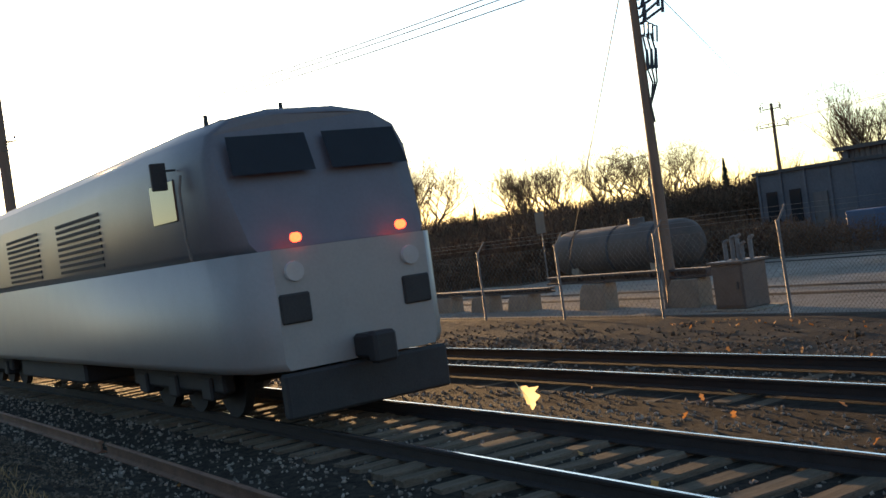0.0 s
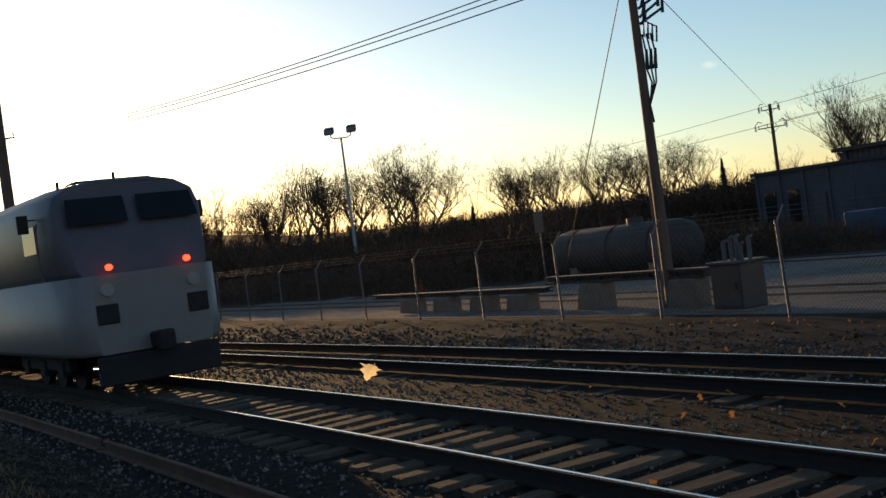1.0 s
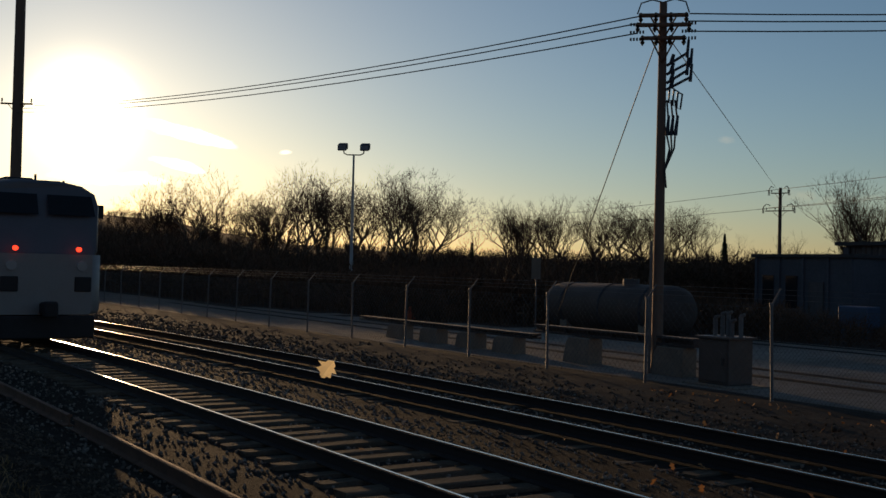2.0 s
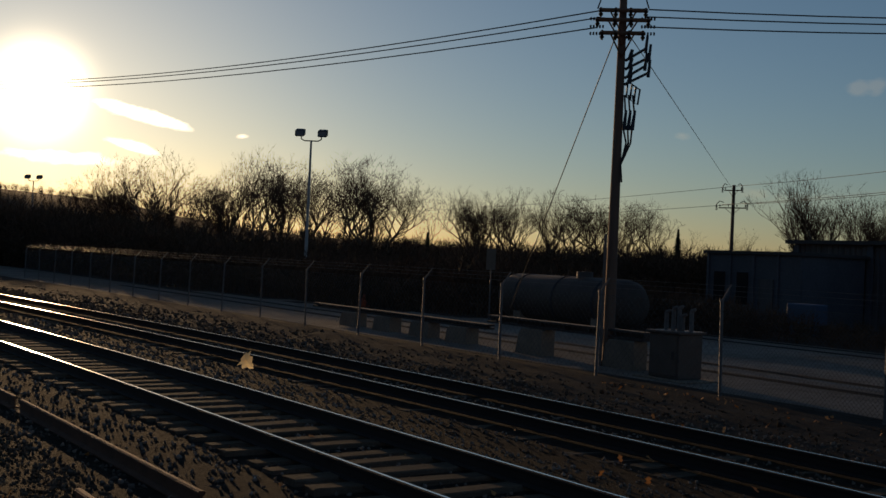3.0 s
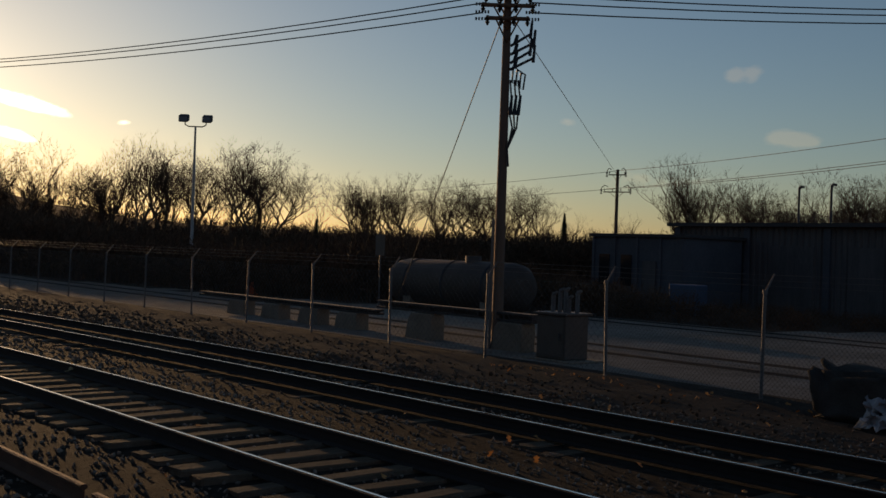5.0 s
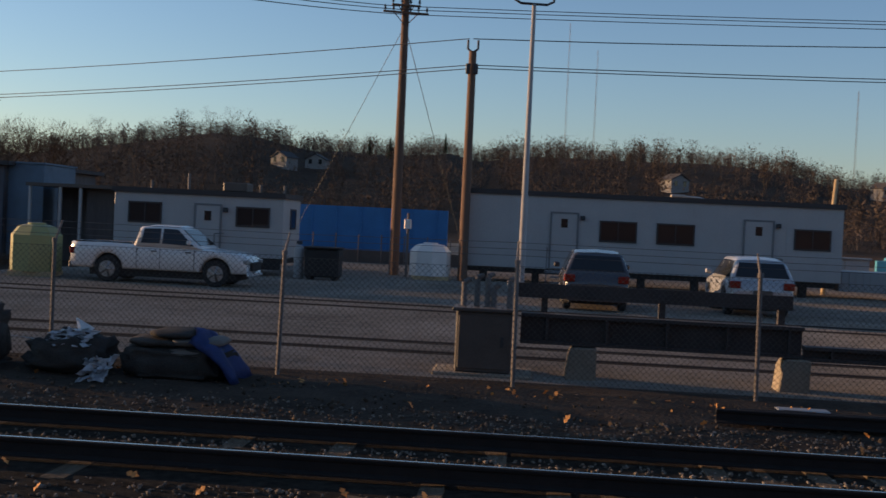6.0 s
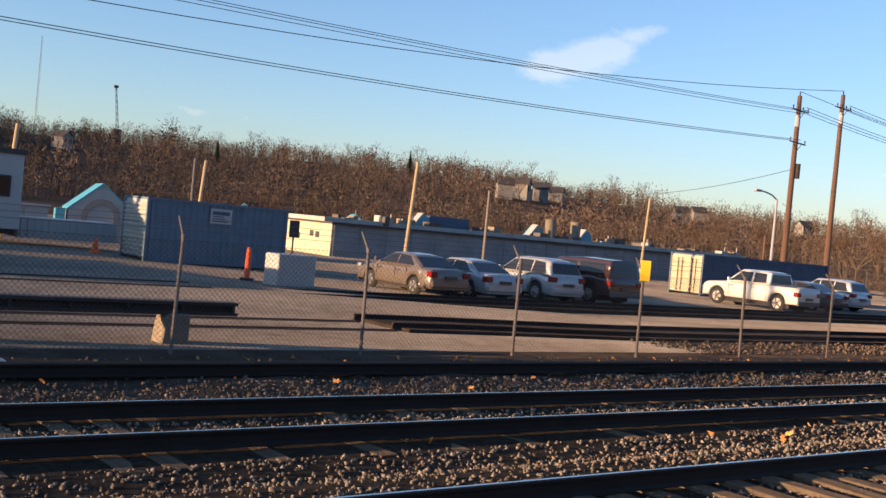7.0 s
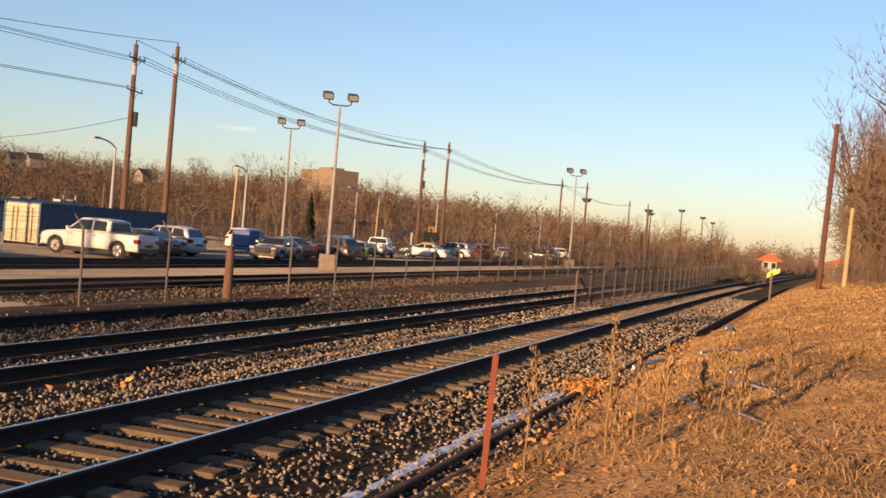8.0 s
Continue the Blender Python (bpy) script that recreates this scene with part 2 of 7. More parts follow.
TEALROOF = M("teal_metal_roof", (0.06, 0.3, 0.42), 0.5, 0.1, var=0.2, scale=2, bump=0.05)
REDROOF = M("red_tile_roof", (0.6, 0.13, 0.05), 0.8, var=0.2, scale=3, bump=0.2)
TRAINSILVER = M("silver_train_side", (0.5, 0.5, 0.52), 0.35, 0.7, var=0.12, scale=1.5, bump=0.03)
TRAINWHITE = M("light_grey_nose_paint", (0.22, 0.205, 0.19), 0.5, var=0.1, scale=2, bump=0.03)
TRAINBLUE = M("blue_grey_cab_paint", (0.09, 0.09, 0.1), 0.45, var=0.15, scale=2, bump=0.03)
UNDER = M("black_running_gear", (0.03, 0.028, 0.027), 0.8, 0.2, var=0.3, scale=4, bump=0.2)
TAIL = glow("lit_red_marker", (1.0, 0.05, 0.02), 3.5)
RUSTSTAKE = M("rusty_red_stake", (0.2, 0.055, 0.035), 0.8, 0.2, var=0.3, scale=8, bump=0.3)
HOUSE = M("house_siding", (0.22, 0.21, 0.2), 0.8, var=0.3, scale=0.5, bump=0)
BRICK = M("tan_brick_block", (0.2, 0.16, 0.125), 0.85, var=0.2, scale=0.6, bump=0.1)


def thin_leaf(m, colour, amount):
    """Lets some light through, as blades and dry leaves do."""
    n, l = m.node_tree.nodes, m.node_tree.links
    tr, mx = n.new("ShaderNodeBsdfTranslucent"), n.new("ShaderNodeMixShader")
    tr.inputs["Color"].default_value = (*colour, 1)
    mx.inputs[0].default_value = amount
    l.new(n["Principled BSDF"].outputs[0], mx.inputs[1])
    l.new(tr.outputs[0], mx.inputs[2])
    l.new(mx.outputs[0], n["Material Output"].inputs["Surface"])


dusty(BALLAST, STONES, DIRT, GRASSBED, STRAW, YARD, FIELD, TIE, DULLSTONES, BARK, TWIG, FARTWIG)
thin_leaf(PALELEAF, (0.9, 0.8, 0.55), 0.6)
thin_leaf(STRAW, (0.4, 0.25, 0.1), 0.15)
thin_leaf(LEAF, (0.5, 0.22, 0.07), 0.15)
thin_leaf(PLASTIC, (0.7, 0.7, 0.7), 0.4)


# ---- mesh helpers ----
def mesh(name, verts, faces, *mats):
    me = bpy.data.meshes.new(name)
    me.from_pydata([tuple(v) for v in verts], [], faces)
    for m in mats:
        me.materials.append(m)
    return me


def part(name, bm, material, parent=None, label=""):
    me = bpy.data.meshes.new(name)
    bm.normal_update()
    bm.to_mesh(me)
    bm.free()
    for m in material if isinstance(material, (list, tuple)) else [material]:
        me.materials.append(m)
    ob = new(name, me)
    ob.parent = parent
    return tagged(ob, label)


def thing(name, label, category, at=(0, 0, 0), turn=0, group="", kind=""):
    ob = new(name)
    ob.matrix_world = pose(*at, 0, 0, turn)
    return tagged(ob, label, category, group, kind)


def box(bm, x0, y0, z0, x1, y1, z1, mi=0, bevel=0.0):
    vs = [bm.verts.new((x, y, z)) for z in (z0, z1) for y in (y0, y1) for x in (x0, x1)]
    fs = []
    for a in ((0, 2, 3, 1), (4, 5, 7, 6), (0, 1, 5, 4), (2, 6, 7, 3), (0, 4, 6, 2), (1, 3, 7, 5)):
        f = bm.faces.new([vs[i] for i in a])
        f.material_index = mi
        fs.append(f)
    if bevel:
        es = list({e for f in fs for e in f.edges})
        bmesh.ops.bevel(bm, geom=es, offset=bevel, segments=1, affect="EDGES", material=-1)
    return bm


def tube(bm, p0, p1, r0, r1=None, n=8, mi=0, cap=True):
    p0, p1 = Vector(p0), Vector(p1)
    r1 = r0 if r1 is None else r1
    d = (p1 - p0).normalized()
    u = d.cross(Vector((0, 0, 1)) if abs(d.z) < 0.95 else Vector((1, 0, 0))).normalized()
    v = d.cross(u)
    rings = []
    for p, r in ((p0, r0), (p1, r1)):
        rings.append([bm.verts.new(p + (u * math.cos(6.28319 * i / n) + v * math.sin(6.28319 * i / n)) * r) for i in range(n)])
    for i in range(n):
        f = bm.faces.new((rings[0][i], rings[0][(i + 1) % n], rings[1][(i + 1) % n], rings[1][i]))
        f.material_index, f.smooth = mi, True
    if cap:
        for ring in rings:
            bm.faces.new(ring).material_index = mi
    return bm


def path_tube(bm, pts, r, n=5, mi=0):
    pts = [Vector(p) for p in pts]
    prev = None
    for i, p in enumerate(pts):
        d = (pts[min(i + 1, len(pts) - 1)] - pts[max(i - 1, 0)]).normalized()
        u = d.cross(Vector((0.05, 0.02, 1)) if abs(d.z) < 0.9 else Vector((1, 0.05, 0))).normalized()
        v = d.cross(u)
        ring = [bm.verts.new(p + (u * math.cos(6.28319 * k / n) + v * math.sin(6.28319 * k / n)) * r) for k in range(n)]
        if prev:
            o = min(range(n), key=lambda q: sum((ring[(k + q) % n].co - prev[k].co).length for k in range(n)))
            ring = ring[o:] + ring[:o]
            for k in range(n):
                f = bm.faces.new((prev[k], prev[(k + 1) % n], ring[(k + 1) % n], ring[k]))
                f.material_index, f.smooth = mi, True
        prev = ring
    return bm


def prism(bm, outline, y0, y1, mi=0, lean=None):
    """A side outline of (x, z) points set across from y0 to y1. lean(z): factor of the half width at that height."""
    f = lean or (lambda z: 1.0)
    a = [bm.verts.new((x, y0 * f(z), z)) for x, z in outline]
    b = [bm.verts.new((x, y1 * f(z), z)) for x, z in outline]
    fs = [bm.faces.new(a), bm.faces.new(b[::-1])]
    for i in range(len(a)):
        j = (i + 1) % len(a)
        fs.append(bm.faces.new((a[j], a[i], b[i], b[j])))
    for q in fs:
        q.material_index = mi
    return bm


def loft(bm, rings, mi=0):
    prev = None
    for ring in rings:
        cur = [bm.verts.new(p) for p in ring]
        if prev:
            for i in range(len(cur)):
                j = (i + 1) % len(cur)
                f = bm.faces.new((prev[i], prev[j], cur[j], cur[i]))
                f.material_index, f.smooth = mi, True
        else:
            bm.faces.new(cur[::-1]).material_index = mi
        prev = cur
    bm.faces.new(prev).material_index = mi
    return bm


def sag(a, b, drop, n=14):
    a, b = Vector(a), Vector(b)
    return [a.lerp(b, i / n) - Vector((0, 0, drop * 4 * (i / n) * (1 - i / n))) for i in range(n + 1)]


def one(name, bm, material, label, category, group="", kind="", at=(0, 0, 0), turn=0):
    ob = part(name, bm, material, None, label)
    ob.matrix_world = pose(*at, 0, 0, turn)
    return tagged(ob, "", category, group, kind)


# ---- the lie of the land ----
BEND = -0.0010
def bend(x):
    if x >= 0:
        return -0.00013 * min(x, 200) ** 2
    if x > -60:
        return BEND * x * x
    return BEND * 3600 + (x + 60) * BEND * -120


def slope(x):
    return (bend(x + 0.5) - bend(x - 0.5))


RIDGE_B = [-100, -90, -84, -78, -72, -66, -60, -55, -52, -49, -46.2, -43.5, -41.6, -39, -36.3, -33.5, -29.5, -25.5, -22.2, -19, -15, -13.1, -10.7, -8.6, -4, 0, 2.8, 4.3, 7.2, 10.3, 12.2, 13.8, 16.6, 19.1, 23.5, 27.6, 32.4, 36, 42, 57, 64, 68, 73, 79, 95, 110]
RIDGE_E = [0.4, 0.4, 0.4, 0.7, 1.1, 1.4, 1.4, 1.35, 1.5, 1.7, 2.1, 1.9, 2.6, 2.6, 2.7, 2.65, 2.7, 2.55, 2.7, 2.5, 2.65, 3.2, 3.5, 3.6, 3.6, 3.6, 3.2, 3.55, 3.3, 3.4, 3.25, 3.8, 3.95, 3.5, 2.7, 2.1, 1.7, 0.6, 0.5, 0.7, 0.9, 1.2, 2.1, 2.4, 2.0, 1.0]
EDGE_X = [-170, -57, -53, -44, -39, -35, -27, -20, -17]
EDGE_Y = [19.5, 20.6, 21.6, 22.3, 23.2, 25.2, 28.9, 29.2, 36]


def thicket_edge(x):
    """Where the yard's asphalt ends at the foot of the thicket."""
    return float(np.interp(x, EDGE_X, EDGE_Y))


PROF_Y = [-400, -60, -30, -14, -6, -2, 0, 1.5, 2.6, 3.0, 3.9, 4.4, 7.9, 8.4, 8.9, 11.6, 12.4, 13.2, 15.0, 16.0, 900]
PROF_Z = [40, 12, 7, 3.0, 1.3, 0.72, 0.45, 0.18, -0.12, -0.2, -0.27, -0.215, -0.215, -0.31, -0.26, -0.26, -0.34, -0.27, -0.21, -0.2, -0.2]
def ground_z(x, y):
    ye = y - bend(x) * min(1, max(0, (17 - y) / 5))
    z = float(np.interp(ye, PROF_Y, PROF_Z))
    if ye < 2.6:
        z += (z + 0.12) * max(0.0, min(x, 45)) / 75 + 0.09 * noise.noise((x * 0.7, y * 0.9, 0)) + 0.05 * noise.noise((x * 2.1, y * 2.1, 3))
    elif 11.8 < ye < 15.3:
        z += 0.07 * noise.noise((x * 0.8, y * 0.8, 5)) + 0.03 * noise.noise((x * 3, y * 3, 7))
    if y > 21 and x > 14:
        z -= 0.3 * min(1, (x - 14) / 12) * min(1, (y - 21) / 5)
    r = math.hypot(x, y)
    if y > 10 and r > 130:
        b = math.degrees(math.atan2(-x, y))
        s = min(1, (r - 130) / 290)
        z += s * s * (3 - 2 * s) * (420 * math.tan(radians(float(np.interp(b, RIDGE_B, RIDGE_E)))) + 2.2) * min(1, (y - 10) / 60)
    return z


def build_ground():
    def grow(start, step, rate, stop):
        out, v = [], start
        while v < stop:
            out.append(v)
            step *= rate
            v += step
        return out + [stop]
    xs = [-v for v in grow(40, 1.0, 1.13, 3200)][::-1] + list(np.arange(-39.5, 60, 0.5)) + grow(60, 0.6, 1.12, 3200)
    ys = [-v for v in grow(12, 0.6, 1.2, 2500)][::-1] + list(np.arange(-11.6, 2.6, 0.4)) + list(np.arange(2.6, 16.2, 0.2)) + grow(16.4, 0.8, 1.09, 3200)
    vs = [(x, y + bend(x) * min(1, max(0, (17 - y) / 5)) * (1 if y > -12 else 0.0), 0) for y in ys for x in xs]
    vs = [(x, y, ground_z(x, y)) for x, y, _ in vs]
    nx = len(xs)
    faces = [(j * nx + i, j * nx + i + 1, (j + 1) * nx + i + 1, (j + 1) * nx + i) for j in range(len(ys) - 1) for i in range(nx - 1)]
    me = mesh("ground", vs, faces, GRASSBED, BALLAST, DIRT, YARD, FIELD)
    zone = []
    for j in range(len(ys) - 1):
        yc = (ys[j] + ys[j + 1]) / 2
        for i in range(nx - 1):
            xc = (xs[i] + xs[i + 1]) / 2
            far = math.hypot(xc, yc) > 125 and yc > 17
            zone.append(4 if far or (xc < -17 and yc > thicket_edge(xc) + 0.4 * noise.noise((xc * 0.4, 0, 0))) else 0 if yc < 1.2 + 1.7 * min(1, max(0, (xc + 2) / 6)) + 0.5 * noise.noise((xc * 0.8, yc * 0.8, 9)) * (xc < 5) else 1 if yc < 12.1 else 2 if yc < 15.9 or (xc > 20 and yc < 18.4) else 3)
    me.polygons.foreach_set("material_index", zone)
    me.polygons.foreach_set("use_smooth", [True] * len(zone))
    tagged(new("ground", me), "bare winter ground of ballast, dirt and worn asphalt", "ground", kind="structure")


build_ground()


# ---- railway tracks ----
RAIL_OUT = [(-0.07, -0.17), (0.07, -0.17), (0.07, -0.155), (0.012, -0.135), (0.01, -0.05), (0.034, -0.035), (0.036, -0.01), (0.017, 0.0),
            (-0.017, 0.0), (-0.036, -0.01), (-0.034, -0.035), (-0.01, -0.05), (-0.012, -0.135), (-0.07, -0.155)]


def rail_bm(y0, x0, x1, top=0.0, curved=True):
    bm = bmesh.new()
    xs, x = [], x0
    while x < x1:
        xs.append(x)
        x += 1.5 if -60 < x < 60 else 12
    xs.append(x1)
    prev = None
    for x in xs:
        yb = y0 + (bend(x) if curved else 0)
        ring = [bm.verts.new((x, yb + a, top + b)) for a, b in RAIL_OUT]
        if prev:
            for i in range(len(ring)):
                j = (i + 1) % len(ring)
                f = bm.faces.new((prev[i], prev[j], ring[j], ring[i]))
                f.material_index = 1 if i == 7 else 0
        else:
            bm.faces.new(ring[::-1])
        prev = ring
    bm.faces.new(prev)
    return bm


def tie_mesh(seed):
    r = random.Random(seed)
    bm = bmesh.new()
    box(bm, -0.115, -1.3, -0.16, 0.115, 1.3, 0.0, 0, 0.012)
    for v in bm.verts:
        v.co += Vector((r.uniform(-0.012, 0.012), r.uniform(-0.03, 0.03), r.uniform(-0.008, 0.006)))
    me = bpy.data.meshes.new("tie")
    bm.to_mesh(me)
    bm.free()
    me.materials.append(TIE)
    return me


TIES = [tie_mesh(i) for i in range(6)]


def build_track(name, label, y_near, x0, x1, top, buried, tie_from, tie_to):
    t = thing(name, label, "railway track", kind="structure")
    for y in (y_near, y_near + 1.505):
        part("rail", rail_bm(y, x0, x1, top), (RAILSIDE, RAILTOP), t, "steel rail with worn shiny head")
    r = random.Random(int(y_near * 10))
    x = tie_from
    while x < tie_to:
        ob = new("tie", TIES[r.randrange(6)])
        ob.parent = t
        ob.matrix_world = pose(x + r.uniform(-0.05, 0.05), y_near + 0.7525 + bend(x) + r.uniform(-0.06, 0.06), top - 0.172 - buried + r.uniform(-0.015, 0.01), r.uniform(-0.8, 0.8), r.uniform(-1.5, 1.5), math.degrees(math.atan(slope(x))) + r.uniform(-1.5, 1.5))
        x += 0.53
    return t


NEAR_Y, FAR_Y = 5.335, 9.455
build_track("track_1", "main line track with worn rails on wooden ties", NEAR_Y, -420, 500, 0.0, -0.008, -60, 90)
build_track("track_2", "second track with rails and half-buried wooden ties", FAR_Y, -420, 500, -0.045, 0.046, -50, 95)
def siding_shift(x):
    u = min(1.0, max(0.0, (x - 13) / 8))
    return 0.8 * u * u * (3 - 2 * u)


for name, y, x0, x1, top in (("track_3", 18.75, -60, 420, -0.175), ("track_4", 27.6, -60, 420, -0.175)):
    t = thing(name, "yard siding with rusty rails set in the asphalt", "railway track", kind="structure")
    for k in (0, 1.505):
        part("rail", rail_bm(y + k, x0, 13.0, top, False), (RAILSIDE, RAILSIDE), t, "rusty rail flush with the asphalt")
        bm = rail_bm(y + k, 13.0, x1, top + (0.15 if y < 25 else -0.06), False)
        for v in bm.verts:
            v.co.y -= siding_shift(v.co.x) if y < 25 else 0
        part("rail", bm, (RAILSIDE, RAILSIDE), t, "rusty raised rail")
    for k in (-0.2, 1.3):
        bm = bmesh.new()
        box(bm, -60, y + k, -0.21, 13.0, y + k + 0.42, -0.192)
        part("flangeway", bm, DIRT, t, "dark strip of dirt beside the rail")
    bm = bmesh.new()
    zb = -0.13 if y < 25 else -0.36
    loft(bm, [[(x, y - dy + a, z) for a, z in ((-0.35, -0.55), (1.85, -0.55), (1.85, zb), (-0.35, zb))] for x in (13.2, 15, 17, 19, 21, 60, 200, 420) for dy in (siding_shift(x) if y < 25 else 0.0,)])
    for f in bm.faces:
        f.smooth = False
    part("sleeper_bed", bm, DIRT, t, "dark packed sleeper bed")

# old rails lying beside the tracks
for y, x0, x1, top in ((3.62, -34, -15.4, -0.06), (3.62, -15.1, -9.0, -0.06), (3.6, -8.7, -1.0, -0.07), (2.55, -9, -3.0, 0.05), (3.32, 4.0, 30.0, -0.15), (3.12, 6.0, 22.0, -0.19), (3.05, 30.3, 95.0, -0.05)):
    one("old_rail", rail_bm(y, x0, x1, top), (OLDRAIL, OLDRAIL), "rusted disused rail lying along the bank", "rail", "old rails")
for y, x0, x1, top in ((13.5, 2.4, 28.0, -0.05), (13.68, 2.7, 27.0, -0.06)):
    t = thing("stored_rail", "dark stored rails lying end to end beside the fence", "rail", group="stored rails")
    mid = (x0 + x1) / 2
    for a, b in ((x0, mid - 0.01), (mid + 0.01, x1)):
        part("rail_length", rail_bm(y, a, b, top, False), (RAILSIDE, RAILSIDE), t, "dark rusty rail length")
    bm = bmesh.new()
    box(bm, mid - 0.4, y - 0.04, top - 0.13, mid + 0.4, y - 0.014, top - 0.06, 0, 0.006)
    for k in range(4):
        tube(bm, (mid - 0.3 + 0.2 * k, y - 0.06, top - 0.095), (mid - 0.3 + 0.2 * k, y - 0.04, top - 0.095), 0.018, 0.018, 6)
    part("joint_bar", bm, RAILSIDE, t, "bolted joint bar")

# strip of old snow against the disused rail
bm = bmesh.new()
r = random.Random(5)
xs = np.arange(6.5, 16.6, 0.12)
prev = None
for x in xs:
    w = max(0.012, 0.12 + 0.2 * noise.noise((x * 0.7, 0, 0)) + 0.08 * noise.noise((x * 3, 1, 0)))
    yc = 3.62 + 0.03 * noise.noise((x * 0.9, 5, 0))
    prof = [(-w - 0.03, -0.26), (-w, -0.215), (-w * 0.4, -0.195), (w * 0.5, -0.195), (w, -0.215), (w + 0.05, -0.28)]
    ring = [bm.verts.new((x, yc + a, b - 0.048 + 0.02 * noise.noise((x * 5, a * 9, 2)))) for a, b in prof]
    if prev:
        for i in range(5):
            bm.faces.new((prev[i], ring[i], ring[i + 1], prev[i + 1])).smooth = True
    prev = ring
one("snow_strip", bm, SNOW, "thin strip of old snow beside rusted rail", "snow")


# ---- train ----
def body_section(half, z_low, z_side, z_top, n=7):
    pts = [(-half + 0.06, z_low), (-half, z_low + 0.1), (-half, z_side)]
    for i in range(1, n):
        a = math.pi * (1 - i / n)
        pts.append((half * math.copysign(abs(math.cos(a)) ** 0.75, math.cos(a)), z_side + (z_top - z_side) * math.sin(a) ** 0.8))
    return pts + [(half, z_side), (half, z_low + 0.1), (half - 0.06, z_low)]


def wheelset(parent, x, r=0.5):
    bm = bmesh.new()
    for y in (-0.75, 0.75):
        tube(bm, (x, y - 0.065, r), (x, y + 0.065, r), r, r, 20)
    tube(bm, (x, -0.75, r), (x, 0.75, r), 0.09, 0.09, 8)
    part("wheelset", bm, UNDER, parent, "dark steel wheelset")


def bogie(parent, xc):
    bm = bmesh.new()
    for y in (-1.05, 1.05):
        box(bm, xc - 1.9, y - 0.09, 0.4, xc + 1.9, y + 0.09, 0.75, 0, 0.04)
        for dx in (-1.35, 0, 1.35):
            box(bm, xc + dx - 0.18, y - 0.14, 0.3, xc + dx + 0.18, y + 0.14, 0.62, 0, 0.03)
    box(bm, xc - 0.4, -1.0, 0.5, xc + 0.4, 1.0, 0.85)
    part("bogie_frame", bm, UNDER, parent, "black bogie frame")
    for dx in (-1.35, 0, 1.35):
        wheelset(parent, xc + dx)


def locomotive():
    """Its nose is at x = 0 and its body runs towards -x."""
    t = thing("locomotive", "silver and dark blue diesel locomotive rolling away", "locomotive")
    low = lambda half, top: [(-half + 0.05, 0.75), (-half, 0.85), (-half, top), (half, top), (half, 0.85), (half - 0.05, 0.75)]
    bm = bmesh.new()
    loft(bm, [[(x, y, z) for y, z in low(h, 2.2)] for x, h in ((-20.5, 1.5), (-1.0, 1.5), (-0.35, 1.38), (0.0, 1.08))])
    part("lower_body", bm, TRAINWHITE, t, "light grey lower body and nose")
    bm = bmesh.new()
    rings = []
    for x, h, zt in ((-20.5, 1.5, 4.08), (-2.2, 1.5, 4.08), (-0.85, 1.47, 4.02)):
        rings.append([(x, y, z) for y, z in body_section(h, 2.205, 3.4, zt)])
    front = []
    for y, z in body_section(1.45, 2.205, 3.4, 4.0):
        front.append((-0.82 + (4.2 - z) / 2.08 * 0.8 - 0.14 * (y / 1.45) ** 2, y * (0.97 - 0.14 * max(0, (3.6 - z) / 1.5)), min(z, 3.92)))
    rings.append(front)
    loft(bm, rings)
    part("upper_body", bm, TRAINBLUE, t, "dark blue-grey sloping cab and roof")
    for s in (-1, 1):
        bm = bmesh.new()
        pts = [(-0.46, s * 0.12, 3.15), (-0.46, s * 1.25, 3.15), (-0.66, s * 1.2, 3.65), (-0.66, s * 0.12, 3.65)]
        vs = [bm.verts.new((x + 0.06, y, z)) for x, y, z in pts]
        bm.faces.new(vs)
        bmesh.ops.solidify(bm, geom=bm.faces[:], thickness=0.03)
        part("windscreen", bm, GLASS, t, "dark sloping windscreen")
        bm = bmesh.new()
        box(bm, -2.7, s * 1.49 - 0.02, 2.75, -1.75, s * 1.49 + 0.02, 3.3, 0, 0.015)
        part("cab_window", bm, GLASS, t, "dark cab side window")
        bm = bmesh.new()
        tube(bm, (-0.02, s * 0.74, 2.32), (0.07, s * 0.74, 2.32), 0.06, 0.055, 14)
        part("marker_light", bm, TAIL, t, "glowing red marker light")
        bm = bmesh.new()
        tube(bm, (-0.04, s * 0.82, 1.92), (0.05, s * 0.82, 1.92), 0.13, 0.12, 14)
        part("ditch_light", bm, CLEARLENS, t, "unlit round ditch light")
        bm = bmesh.new()
        box(bm, -0.1, s * 0.86 - 0.2, 1.3, 0.04, s * 0.86 + 0.2, 1.66, 0, 0.02)
        part("step_recess", bm, UNDER, t, "black step recess")
        bm = bmesh.new()
        path_tube(bm, [(-1.3, s * 1.56, 2.2), (-1.3, s * 1.6, 2.5), (-1.3, s * 1.6, 3.1), (-1.3, s * 1.56, 3.3)], 0.02)
        part("grab_rail", bm, GALV, t, "thin steel grab rail")
        bm = bmesh.new()
        box(bm, -1.62, s * 1.74 - 0.1, 3.15, -1.56, s * 1.74 + 0.1, 3.5, 0, 0.01)
        tube(bm, (-1.6, s * 1.5, 3.4), (-1.6, s * 1.7, 3.4), 0.015, 0.015, 5)
        part("mirror", bm, UNDER, t, "folded rear-view mirror")
    bm = bmesh.new()
    box(bm, -3.4, -0.35, 4.04, -2.7, 0.35, 4.18, 0, 0.03)
    part("roof_hatch", bm, UNDER, t, "low dark roof hatch")
    for y in (-1.0, 0.1, 0.8):
        bm = bmesh.new()
